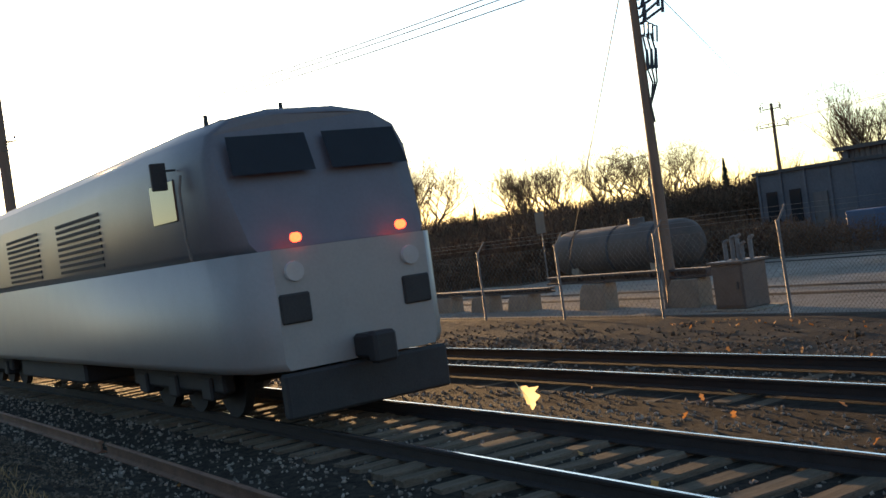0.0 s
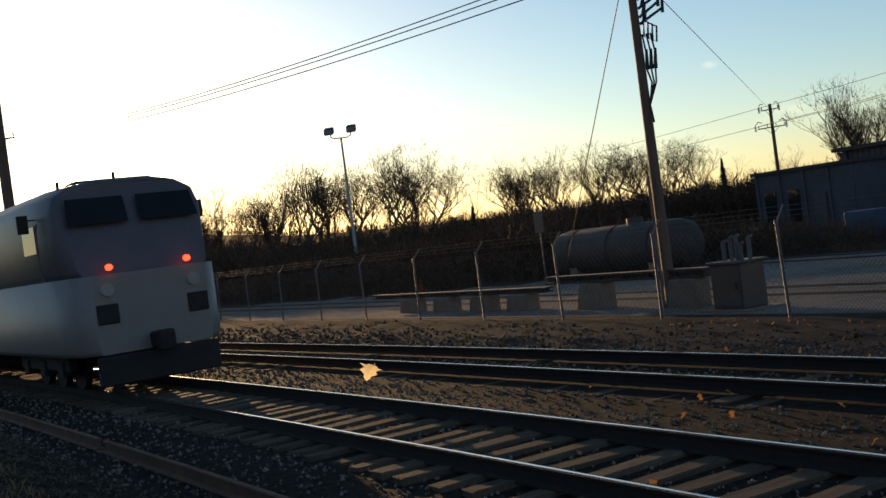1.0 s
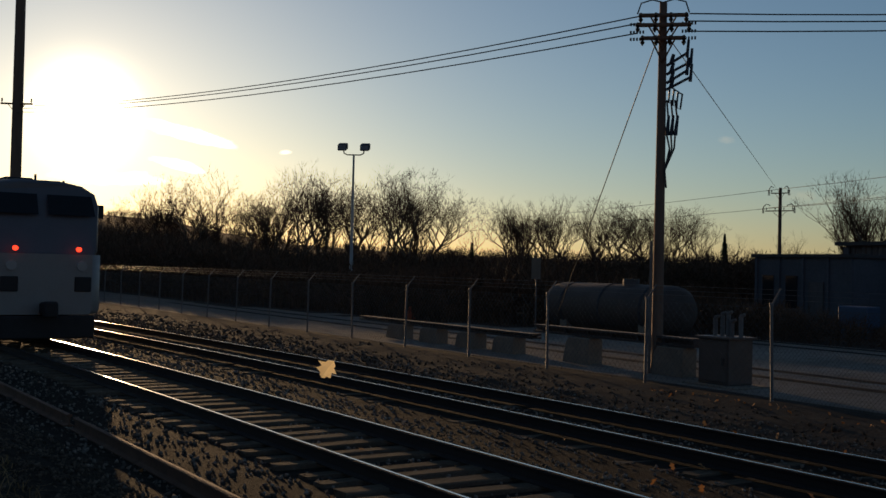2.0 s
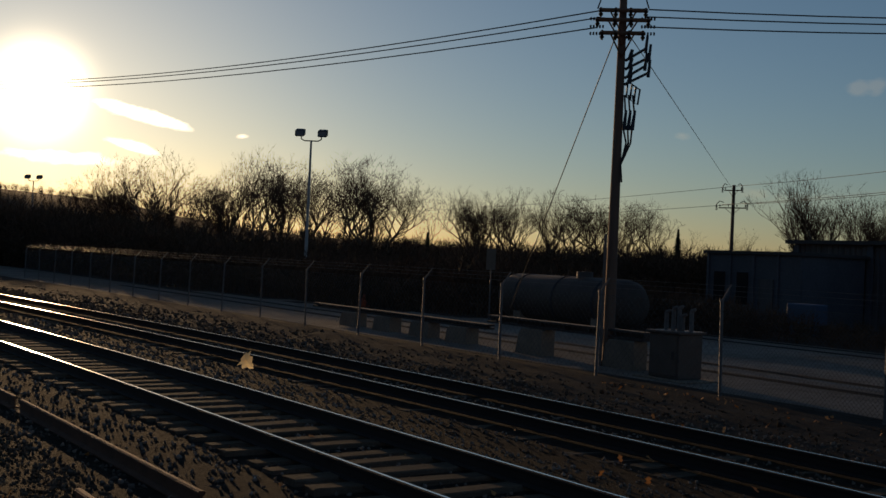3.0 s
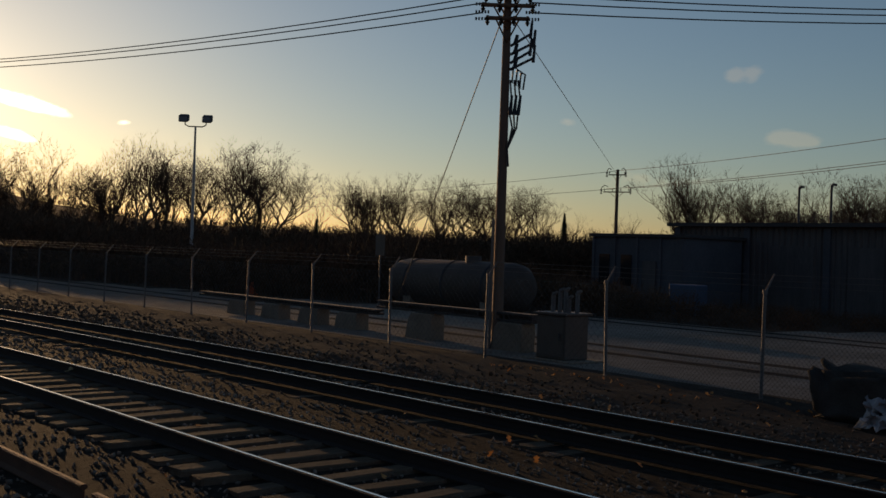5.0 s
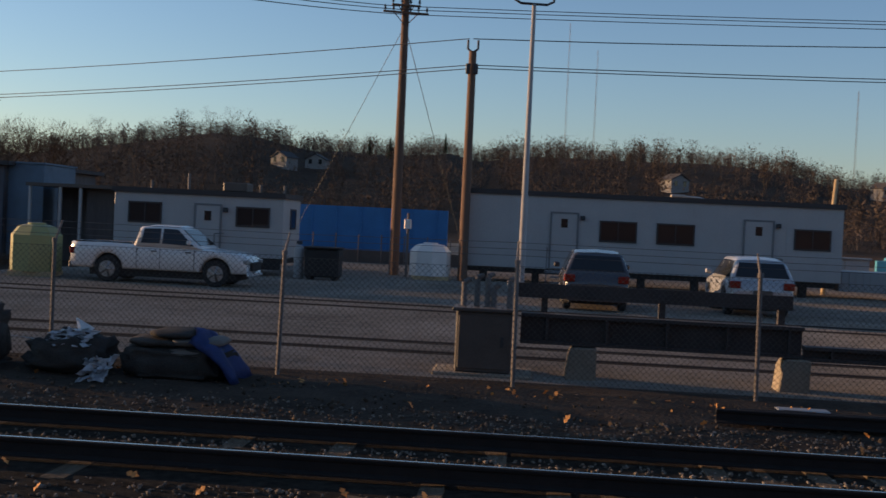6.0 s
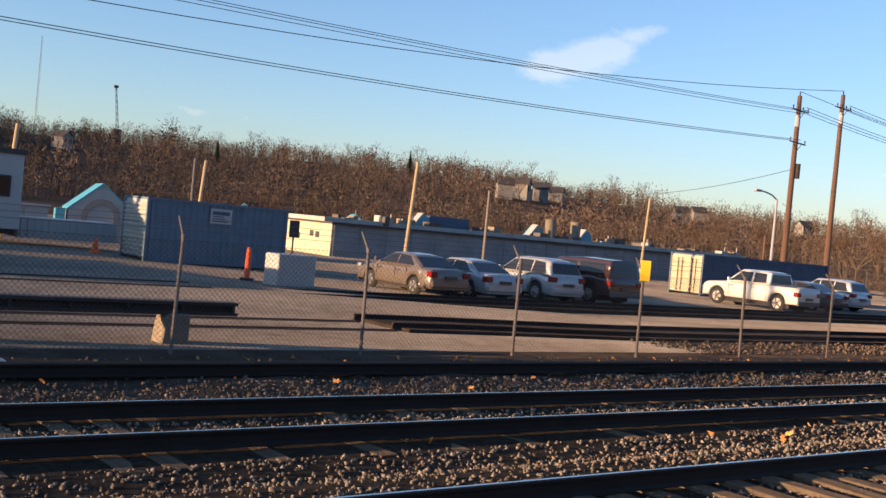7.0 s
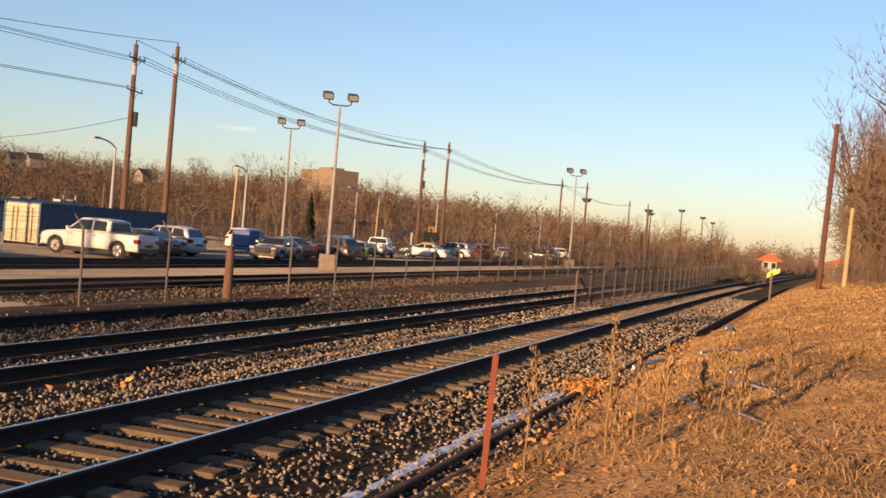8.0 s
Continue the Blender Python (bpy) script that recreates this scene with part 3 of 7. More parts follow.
        tube(bm, (-1.6, y, 3.75), (-1.6, y, 4.2 if abs(y) < 0.5 else 4.08), 0.04, 0.03, 6)
        part("aerial", bm, UNDER, t, "short roof aerial")
    for x in (-6.5, -10.5, -14.5):
        bm = bmesh.new()
        for i in range(9):
            box(bm, x - 1.3, -1.52, 2.35 + i * 0.1, x + 1.3, 1.52, 2.4 + i * 0.1)
        part("side_grille", bm, UNDER, t, "black side grille")
    bm = bmesh.new()
    box(bm, -0.1, -1.15, 0.18, 0.08, 1.15, 0.72, 0, 0.03)
    part("plough", bm, UNDER, t, "black pilot plough")
    bm = bmesh.new()
    box(bm, 0.0, -0.16, 0.75, 0.5, 0.16, 1.05, 0, 0.04)
    box(bm, 0.4, -0.2, 0.7, 0.62, 0.12, 1.08, 0, 0.04)
    part("coupler", bm, UNDER, t, "black knuckle coupler")
    bm = bmesh.new()
    box(bm, -13, -1.3, 0.35, -8, 1.3, 0.8, 0, 0.05)
    part("fuel_tank", bm, UNDER, t, "black fuel tank")
    bogie(t, -3.8)
    bogie(t, -16.6)
    return t


def coach():
    t = thing("passenger_coach", "silver fluted passenger coach behind the locomotive", "railway coach", group="train coaches")
    bm = bmesh.new()
    loft(bm, [[(x, y, z) for y, z in body_section(1.5, 0.95, 3.3, 4.0)] for x in (-25.8, 0)])
    part("body", bm, TRAINSILVER, t)
    for s in (-1, 1):
        for i in range(11):
            bm = bmesh.new()
            x = -23.6 + i * 2.15
            box(bm, x - 0.75, s * 1.5 - 0.02, 2.2, x + 0.75, s * 1.5 + 0.02, 2.95, 0, 0.015)
            part("window", bm, GLASS, t, "dark tinted coach window")
        bm = bmesh.new()
        for i in range(6):
            box(bm, -25.5, s * 1.505 - 0.015, 1.15 + i * 0.14, -0.3, s * 1.505 + 0.015, 1.2 + i * 0.14)
        part("fluting", bm, TRAINSILVER, t)
    bogie(t, -3.5)
    bogie(t, -22.3)
    return t


LOCO = locomotive()
COACHES = [coach()]
for _ in range(2):
    COACHES.append(copy_thing(COACHES[0], pose(0, 0, 0)))


# ---- leaf blown along by the train ----
def leaf_bm(size, r):
    bm = bmesh.new()
    n = 9
    out = []
    for i in range(n + 1):
        u = i / n
        w = size * 0.42 * math.sin(math.pi * u ** 0.8) * (1 + 0.35 * math.sin(u * 22 + r.random())) + 0.002
        out.append((u, w))
    left = [bm.verts.new((size * (u - 0.5), w, 0.18 * size * math.sin(u * 2.6) + w * 0.5)) for u, w in out]
    mid = [bm.verts.new((size * (u - 0.5), 0, 0.18 * size * math.sin(u * 2.6))) for u, w in out]
    right = [bm.verts.new((size * (u - 0.5), -w, 0.18 * size * math.sin(u * 2.6) + w * 0.3)) for u, w in out]
    for a, b in ((left, mid), (mid, right)):
        for i in range(n):
            bm.faces.new((a[i], a[i + 1], b[i + 1], b[i]))
    bmesh.ops.solidify(bm, geom=bm.faces[:], thickness=0.003)
    path_tube(bm, [(-size * 0.5, 0, 0), (-size * 0.68, 0.01, -0.02)], 0.004, 4)
    return bm


FLYER = one("dry_leaf", leaf_bm(0.3, random.Random(3)), PALELEAF, "large pale dry leaf tumbling in the air", "leaf")
# ---- chain-link fences ----
def link_mesh(w, h, pitch, rad):
    vs, fs = [], []
    def strand(a, b, off):
        a, b = Vector(a), Vector(b)
        d = (b - a).normalized()
        u, v = Vector((0, 1, 0)), d.cross(Vector((0, 1, 0)))
        k = len(vs)
        for p in (a, b):
            for i in range(3):
                c = math.cos(i * 2.0944), math.sin(i * 2.0944)
                vs.append(p + Vector((0, off, 0)) + (u * c[0] + v * c[1]) * rad)
        for i in range(3):
            j = (i + 1) % 3
            fs.append((k + i, k + j, k + 3 + j, k + 3 + i))
    c = -h
    while c < w:
        x0, x1 = max(0, c), min(w, c + h)
        if x1 - x0 > 0.03:
            strand((x0, 0, x0 - c), (x1, 0, x1 - c), rad * 0.7)
            strand((x0, 0, h - (x0 - c)), (x1, 0, h - (x1 - c)), -rad * 0.7)
        c += pitch
    for z in (0.01, h - 0.01):
        strand((0, 0, z), (w, 0, z), 0)
    return mesh("chain_link", vs, fs, WIRE)


def post_mesh(h, arm, rad):
    bm = bmesh.new()
    tube(bm, (0, 0, -0.3), (0, 0, h), rad, rad, 8)
    if arm:
        tube(bm, (0, 0, h - 0.03), (0, 0.25, h + 0.28), rad * 0.7, rad * 0.45, 6)
        tube(bm, (0, 0, h - 0.04), (0, 0, h + 0.02), rad * 1.35, rad * 1.35, 8)
    else:
        tube(bm, (0, 0, h), (0, 0, h + 0.04), rad * 1.2, rad * 0.3, 8)
    bm.normal_update()
    me = bpy.data.meshes.new("fence_post")
    bm.to_mesh(me)
    bm.free()
    me.materials.append(GALV)
    return me


def chain_fence(label, posts, y, h, arm, fine_from, fine_to, rad=0.03):
    f = thing("chain_link_fence", label, "fence")
    pm = post_mesh(h, arm, rad)
    gap = posts[1] - posts[0]
    fine, coarse = link_mesh(gap, h - 0.1, 0.085, 0.0026), link_mesh(gap, h - 0.1, 0.16, 0.003)
    r = random.Random(len(posts))
    for i, x in enumerate(posts):
        g = ground_z(x, y)
        ob = new("fence_post", pm)
        ob.parent = f
        ob.matrix_world = pose(x, y, g, r.uniform(-1.2, 1.2), r.uniform(-1.5, 1.5), 0)
        if i < len(posts) - 1:
            ob = new("chain_link", fine if fine_from <= x <= fine_to else coarse)
            ob.parent = f
            ob.matrix_world = pose(x, y - rad - 0.004, g + 0.04)
    if arm:
        for k in range(3):
            bm = bmesh.new()
            o = (0.08 + 0.08 * k, h + 0.08 + 0.09 * k)
            path_tube(bm, [(a, y + o[0], ground_z(a, y) + o[1]) for a in posts], 0.004, 3)
            part("barbed_wire", bm, WIRE, f, "thin barbed wire strand")
    return f


chain_fence("galvanised chain-link fence topped with barbed wire arms", [-0.12 + 3.36 * k for k in range(-20, 8)], 15.25, 1.76, True, -14, 24)
chain_fence("long galvanised chain-link fence with barbed wire", [30.1 + 3.36 * k for k in range(0, 34)], 15.25, 1.76, True, 0, 0)
chain_fence("low chain-link fence between the two tracks", [38.4 + 2.7 * k for k in range(0, 30)], 8.0, 1.38, False, 38, 60, 0.04)
g = thing("fence_gate", "braced chain-link gate panel at fence end", "gate")
for a, b in (((38.4, 7.9, 1.0), (41.1, 7.9, 1.0)), ((38.4, 7.9, 0.95), (41.1, 7.9, -0.1))):
    bm = bmesh.new()
    tube(bm, a, b, 0.025, 0.025, 6)
    part("brace", bm, IRON, g, "dark steel brace")
bm = bmesh.new()
tube(bm, (26.15, 15.1, -0.35), (26.2, 15.12, 1.15), 0.13, 0.11, 9)
tube(bm, (26.2, 15.12, 1.1), (26.25, 15.12, 1.65), 0.05, 0.03, 6)
one("timber_stump", bm, POLEWOOD, "short weathered timber post standing in fence line", "post")
bm = bmesh.new()
box(bm, -0.1, -0.012, 0, 0.1, 0.0, 0.42, 0, 0.004)
one("fence_sign", bm, YELLOW, "yellow plastic sign wired to fence post", "sign", at=(16.62, 15.16, 1.35), turn=-42)
bm = bmesh.new()
box(bm, -0.2, 0, 0, 0.2, 0.01, 0.25, 0, 0.003)
one("fence_sign", bm, WHITE, "small white sign wired to chain-link fence", "sign", at=(65.0, 15.2, 1.7))


# ---- guard beams with concrete legs, signal cabinets ----
def concrete_leg(parent, x, y, h, w=0.42):
    bm = bmesh.new()
    prism(bm, [(x - w * 0.62, -0.25), (x + w * 0.5, -0.25), (x + w * 0.5, h), (x - w * 0.36, h), (x - w * 0.5, h * 0.6)], y - 0.22, y + 0.22)
    bmesh.ops.bevel(bm, geom=bm.edges[:], offset=0.02, segments=1, affect="EDGES")
    part("concrete_leg", bm, CONCRETE, parent, "stained tapered concrete leg")


def i_beam(parent, x0, x1, y, z0, z1, depth=0.3):
    bm = bmesh.new()
    t = 0.05
    box(bm, x0, y - depth / 2, z0, x1, y + depth / 2, z0 + t)
    box(bm, x0, y - depth / 2, z1 - t, x1, y + depth / 2, z1)
    box(bm, x0, y - 0.03, z0 + t, x1, y + 0.03, z1 - t)
    x = x0 + 0.4
    while x < x1:
        box(bm, x - 0.02, y - depth / 2 + 0.01, z0 + t, x + 0.02, y + depth / 2 - 0.01, z1 - t)
        x += 0.9
    part("beam", bm, GIRDER, parent, "dark steel beam")


g = thing("guard_barrier", "dark steel girder barrier on concrete legs", "barrier", group="guard barriers")
i_beam(g, -0.05, 4.15, 16.6, 0.3, 0.76)
i_beam(g, 4.18, 8.25, 16.6, 0.26, 0.48)
for x in (0.9, 4.05, 7.18):
    concrete_leg(g, x, 16.6, 0.28)
for x in (0.3, 2.1, 3.9):
    bm = bmesh.new()
    box(bm, x - 0.05, 16.85, 0.5, x + 0.05, 16.95, 1.05)
    part("rail_post", bm, GIRDER, g)
bm = bmesh.new()
prism(bm, [(-0.15, 0.98), (4.05, 0.98), (4.05, 1.04), (-0.15, 1.04)], 16.79, 16.86)
prism(bm, [(-0.15, 1.04), (4.05, 1.04), (4.05, 1.2), (-0.15, 1.2)], 16.81, 16.84)
part("hand_rail", bm, GIRDER, g, "dark upper rail")
g = thing("guard_barrier", "long dark beam barrier on concrete blocks by the pole", "barrier", group="guard barriers")
i_beam(g, -23.0, -17.2, 17.0, 0.46, 0.66)
i_beam(g, -33.0, -23.05, 17.0, 0.26, 0.40)
for x in (-30.4, -28.3, -26.2, -24.3, -21.1, -17.9):
    concrete_leg(g, x, 17.0, 0.44 if x > -22 else 0.25, 0.95)


def signal_cabinet(x, y, label):
    c = thing("signal_cabinet", label, "equipment cabinet", (x, y, -0.22), group="signal cabinets")
    bm = bmesh.new()
    box(bm, -0.75, -0.5, -0.05, 0.75, 0.5, 0.06, 0, 0.02)
    part("plinth", bm, CONCRETE, c, "low concrete plinth")
    bm = bmesh.new()
    box(bm, -0.42, -0.35, 0.06, 0.42, 0.35, 0.98, 0, 0.02)
    part("housing", bm, CABINET, c)
    bm = bmesh.new()
    box(bm, -0.48, -0.41, 0.98, 0.48, 0.41, 1.03, 0, 0.01)
    part("lid", bm, CABINET, c, "overhanging metal lid")
    bm = bmesh.new()
    box(bm, -0.38, -0.372, 0.12, 0.38, -0.35, 0.92, 0, 0.008)
    d = part("door", bm, CABINET, c)
    bm = bmesh.new()
    box(bm, 0.26, -0.4, 0.46, 0.31, -0.373, 0.62, 0, 0.005)
    part("handle", bm, IRON, d, "dark latch handle")
    for i, (px, hh) in enumerate(((-0.34, 0.36), (-0.14, 0.44), (0.02, 0.46), (0.12, 0.3), (0.36, 0.42))):
        bm = bmesh.new()
        tube(bm, (px, 0.05, 1.03), (px, 0.05, 1.03 + hh), 0.045, 0.045, 8)
        tube(bm, (px, 0.05, 1.03 + hh), (px + 0.1, 0.05, 1.08 + hh), 0.05, 0.03, 8)
        part("conduit", bm, GALV, c, "steel conduit stub")
    return c


signal_cabinet(-0.6, 16.6, "grey trackside cabinet with conduit stubs on top")
signal_cabinet(-15.9, 16.5, "grey trackside cabinet beside the tall pole")


# ---- poles, lamps and wires ----
def pole_part(t, h, r0, r1, material=POLEWOOD, lean=(0, 0)):
    bm = bmesh.new()
    tube(bm, (0, 0, -0.5), (lean[0], lean[1], h), r0, r1, 12)
    part("pole", bm, material, t)


def crossarm(t, z, w, n=3, turn=0, up=True):
    bm = bmesh.new()
    c, s = math.cos(radians(turn)), math.sin(radians(turn))
    q = lambda u, v, k: (u * c - v * s, u * s + v * c, k)
    tube(bm, q(-w, -0.16, z), q(w, -0.16, z), 0.05, 0.05, 6)
    for sgn in (-1, 1):
        tube(bm, q(sgn * w * 0.55, -0.16, z), q(0, -0.13, z - 0.55), 0.02, 0.02, 5)
    a = part("crossarm", bm, POLEWOOD, t, "wooden crossarm")
    for i in range(n):
        u = -w * 0.92 + 2 * w * 0.92 * i / max(1, n - 1)
        bm = bmesh.new()
        for k, rr in ((0.0, 0.03), (0.06, 0.06), (0.1, 0.035), (0.14, 0.055), (0.18, 0.03)):
            sgn = 1 if up else -1
            tube(bm, q(u, -0.16, z + 0.06 + sgn * k), q(u, -0.16, z + 0.06 + sgn * (k + 0.045)), rr, rr * 0.8, 7)
        part("insulator", bm, IRON, a, "dark ribbed insulator")


# tall pole by the fence with switch gear
P = (-18.42, 16.95)
t = thing("utility_pole", "tall weathered utility pole with switch gear and cables", "utility pole", (*P, -0.2), 45, group="utility poles")
pole_part(t, 8.45, 0.14, 0.085)
for z, w in ((8.12, 0.55), (7.9, 0.62), (7.6, 0.5)):
    crossarm(t, z, w, 4, 4, False)
for sgn in (-1, 1):
    bm = bmesh.new()
    path_tube(bm, [(0, 0, 8.45), (0.25 * sgn, 0, 8.52), (0.5 * sgn, 0, 8.45), (0.58 * sgn, 0, 8.2)], 0.018, 5)
    part("jumper", bm, CABLE, t, "looped black jumper wire")
    for dz in (8.2, 8.02, 7.86):
        bm = bmesh.new()
        for k in range(5):
            tube(bm, ((0.42 + 0.07 * k) * sgn, -0.05, dz - 0.25), ((0.46 + 0.07 * k) * sgn, -0.05, dz - 0.25), 0.042, 0.035, 7)
        part("strain_insulator", bm, IRON, t, "dark strain insulator")
for k, z in enumerate((7.35, 7.15, 6.95, 6.8)):
    bm = bmesh.new()
    tube(bm, (0.1, 0, z - 0.35), (0.55 + 0.08 * (k % 2), -0.15, z - 0.1), 0.035, 0.03, 6)
    tube(bm, (0.55 + 0.08 * (k % 2), -0.15, z - 0.2), (0.58 + 0.08 * (k % 2), -0.15, z + 0.2), 0.04, 0.03, 7)
    tube(bm, (0.2, -0.03, z - 0.3), (0.25, -0.03, z - 0.1), 0.05, 0.04, 7)
    part("fused_switch", bm, IRON, t, "angled fused switch arm")
for k in range(3):
    bm = bmesh.new()
    x = 0.18 + 0.09 * k
    path_tube(bm, [(x, -0.05, 6.5 - 0.06 * k), (x + 0.1, -0.08, 6.45 - 0.06 * k), (x + 0.06, -0.08, 6.1 - 0.06 * k), (x - 0.02, -0.05, 6.15 - 0.06 * k), (x, -0.05, 6.5 - 0.06 * k)], 0.022, 5)
    part("bracket", bm, IRON, t, "dark cable bracket")
    bm = bmesh.new()
    path_tube(bm, [(0.12 + 0.09 * k, -0.08, 6.2), (0.16 + 0.1 * k, -0.08, 5.75), (0.12 + 0.1 * k, -0.08, 5.45), (0.2 + 0.05 * k, -0.08, 5.1), (0.1, -0.1, 4.6), (0.14, -0.13, 4.2)], 0.022, 5)
    part("riser_cable", bm, CABLE, t, "black riser cable")
    bm = bmesh.new()
    tube(bm, (0.14 + 0.09 * k, -0.08, 5.4), (0.17 + 0.1 * k, -0.08, 5.85), 0.05, 0.03, 7)
    part("cable_terminal", bm, IRON, t, "dark cable terminal")
bm = bmesh.new()
box(bm, -0.19, -0.16, 0.0, -0.13, -0.08, 3.0)
part("conduit_cover", bm, GALV, t, "pale conduit cover strip")

# pole near the track, far down the line
t = thing("utility_pole", "thick brown utility pole beside the line", "utility pole", (-58, 10.0, -0.2), group="utility poles")
pole_part(t, 17.0, 0.3, 0.24)
crossarm(t, 10.1, 0.8, 3, 60)
# second pole
P2 = (-61.0, 69.5)
t = thing("utility_pole", "dark utility pole with two crossarms and insulators", "utility pole", (*P2, -0.2), group="utility poles")
pole_part(t, 9.5, 0.17, 0.13)
crossarm(t, 9.05, 0.72, 2, 25)
crossarm(t, 7.6, 1.15, 4, 25)
for z, w in ((9.2, 0.8), (7.75, 1.25)):
    for sgn in (-1, 1):
        c, q = math.cos(radians(25)), math.sin(radians(25))
        at = lambda u, k: (u * c, u * q - 0.16, k)
        bm = bmesh.new()
        path_tube(bm, [at(sgn * w * 0.55, z + 0.3), at(sgn * w * 0.8, z + 0.42), at(sgn * w, z + 0.2), at(sgn * w * 1.05, z - 0.1)], 0.035, 6)
        part("jumper", bm, CABLE, t, "looped jumper wire at arm end")
        bm = bmesh.new()
        for k in range(4):
            tube(bm, at(sgn * (w + 0.02), z - 0.32 + 0.11 * k), at(sgn * (w + 0.02), z - 0.25 + 0.11 * k), 0.1, 0.07, 8)
        part("strain_insulator", bm, IRON, t, "dark ribbed strain insulator")
t = thing("utility_pole", "tall brown utility pole with wide insulator arm", "utility pole", (-5.55, 45, -0.2), group="utility poles")
pole_part(t, 11.9, 0.22, 0.15)
crossarm(t, 10.9, 0.95, 6, 15)
crossarm(t, 11.2, 0.6, 4, 15)
t = thing("utility_pole", "brown pole with forked top and clamp", "utility pole", (-2.55, 43, -0.2), group="utility poles")
pole_part(t, 9.1, 0.2, 0.15)
for sgn in (-1, 1):
    bm = bmesh.new()
    path_tube(bm, [(0, 0, 9.05), (0.2 * sgn, 0, 9.2), (0.2 * sgn, 0, 9.55)], 0.05, 6)
    part("fork", bm, IRON, t, "upright forked bracket")
    bm = bmesh.new()
    box(bm, 0.15 * sgn - 0.09, -0.2, 8.2, 0.15 * sgn + 0.09, 0.0, 8.6, 0, 0.02)
    part("clamp", bm, IRON, t, "dark line clamp")
for x, y, h, arms in ((63.2, 45, 13.4, 2), (70.5, 46.5, 14.6, 1), (123, 45.5, 13.0, 2), (135, 46.5, 14.1, 1), (192, 44, 13.6, 1), (200, 41, 13.8, 1), (262, 43, 13.6, 1), (272, 40, 13.6, 1)):
    t = thing("utility_pole", "tall reddish-brown utility pole with crossarm in the yard", "utility pole", (x, y, -0.2), group="utility poles")
    pole_part(t, h, 0.23, 0.15)
    crossarm(t, h - 1.0, 1.15, 4, 8)
    bm = bmesh.new()
    tube(bm, (0, 0, h), (0, 0, h + 0.3), 0.05, 0.04, 6)
    part("ridge_pin", bm, IRON, t, "insulator pin on the pole top")
    if x < 150:
        bm = bmesh.new()
        tube(bm, (0, -0.005, h - 2.1), (0, -0.005, h - 1.3), 0.175, 0.165, 10)
        part("reflector_band", bm, WHITE, t, "white painted band")
    if arms == 2:
        crossarm(t, h - 3.2, 1.3, 3, 12)
        bm = bmesh.new()
        tube(bm, (0.3, -0.1, h - 5.6), (0.3, -0.1, h - 4.6), 0.24, 0.24, 12)
        part("transformer", bm, CABINET, t, "grey pole transformer")
for x, y, h, m in ((31.6, 45, 5.4, PALEWOOD), (45, 55, 4.9, CONCRETE), (24.2, 54, 4.6, PALEWOOD), (26.6, 60, 4.9, GALV), (12.5, 47, 4.9, PALEWOOD), (60, 55, 5.8, PALEWOOD), (97, 56, 7.2, PALEWOOD), (112, 60, 8.0, POLEWOOD), (140, 58, 6.5, PALEWOOD), (84, 62, 4.2, POLEWOOD)):
    bm = bmesh.new()
    tube(bm, (0, 0, -0.6), (0.35 if m is PALEWOOD else 0, 0, h), 0.11, 0.085, 9)
    one("bare_pole", bm, m, "bare weathered pole standing in the yard", "pole", "bare poles", at=(x, y, -0.2))
for x, y, z in ((-36.2, 57.5, 6.6), (-33.5, 56.5, 6.6)):
    t = thing("lamp_mast", "thin mast with small hooked lamp on top", "lamp mast", (x, y, -0.2), group="thin masts")
    bm = bmesh.new()
    tube(bm, (0, 0, -0.3), (0, 0, z), 0.09, 0.07, 7)
    part("mast", bm, IRON, t)
    bm = bmesh.new()
    path_tube(bm, [(0, 0, z), (0.12, 0, z + 0.12), (0.3, 0, z + 0.08)], 0.09, 6)
    part("lamp", bm, IRON, t, "small hooked lamp head")


def wires(name, label, spans, rad, drop):
    for a, b in spans:
        bm = bmesh.new()
        path_tube(bm, sag(a, b, drop), rad, 4)
        one(name, bm, CABLE, label, "cable", "overhead wires")


for k, (dz, dy) in enumerate(((0.0, 0.25), (-0.18, 0.0), (-0.42, -0.2))):
    wires("power_line", "thin black overhead power line between poles",
          [((P[0] - 0.4, P[1] - 0.35 + dy * 0.3, 7.98 + dz), (-58, 10.3 + dy * 2, 9.9 + dz)), ((P[0] + 0.4, P[1] + 0.35 + dy * 0.3, 7.98 + dz), (-5.55 - dy, 44.8, 10.95 + dz * 0.8)),
           ((-5.55 + dy, 44.8, 10.95 + dz * 0.8), (63.2, 45 + dy * 2, 12.4 + dz))], 0.016, 0.45)
for dy in (-0.6, 0.0, 0.6):
    wires("power_line", "thin black overhead power line over the yard",
          [((63.2, 45 + dy, 12.4), (123, 45.5 + dy, 12.0)), ((123, 45.5 + dy, 12.0), (192, 44 + dy, 12.6)), ((192, 44 + dy, 12.6), (262, 43 + dy, 12.6)),
           ((70.5, 46.5 + dy, 13.6), (135, 46.5 + dy, 13.1)), ((135, 46.5 + dy, 13.1), (200, 41 + dy, 12.8))], 0.02, 1.3)
wires("power_line", "thin black overhead power line over the yard", [((63.2, 45, 13.5), (123, 45.5, 13.0)), ((-2.55, 43, 9.4), (70.5, 46.5, 14.7)), ((97, 101, 8.6), (63.2, 45, 8.2))], 0.02, 1.2)
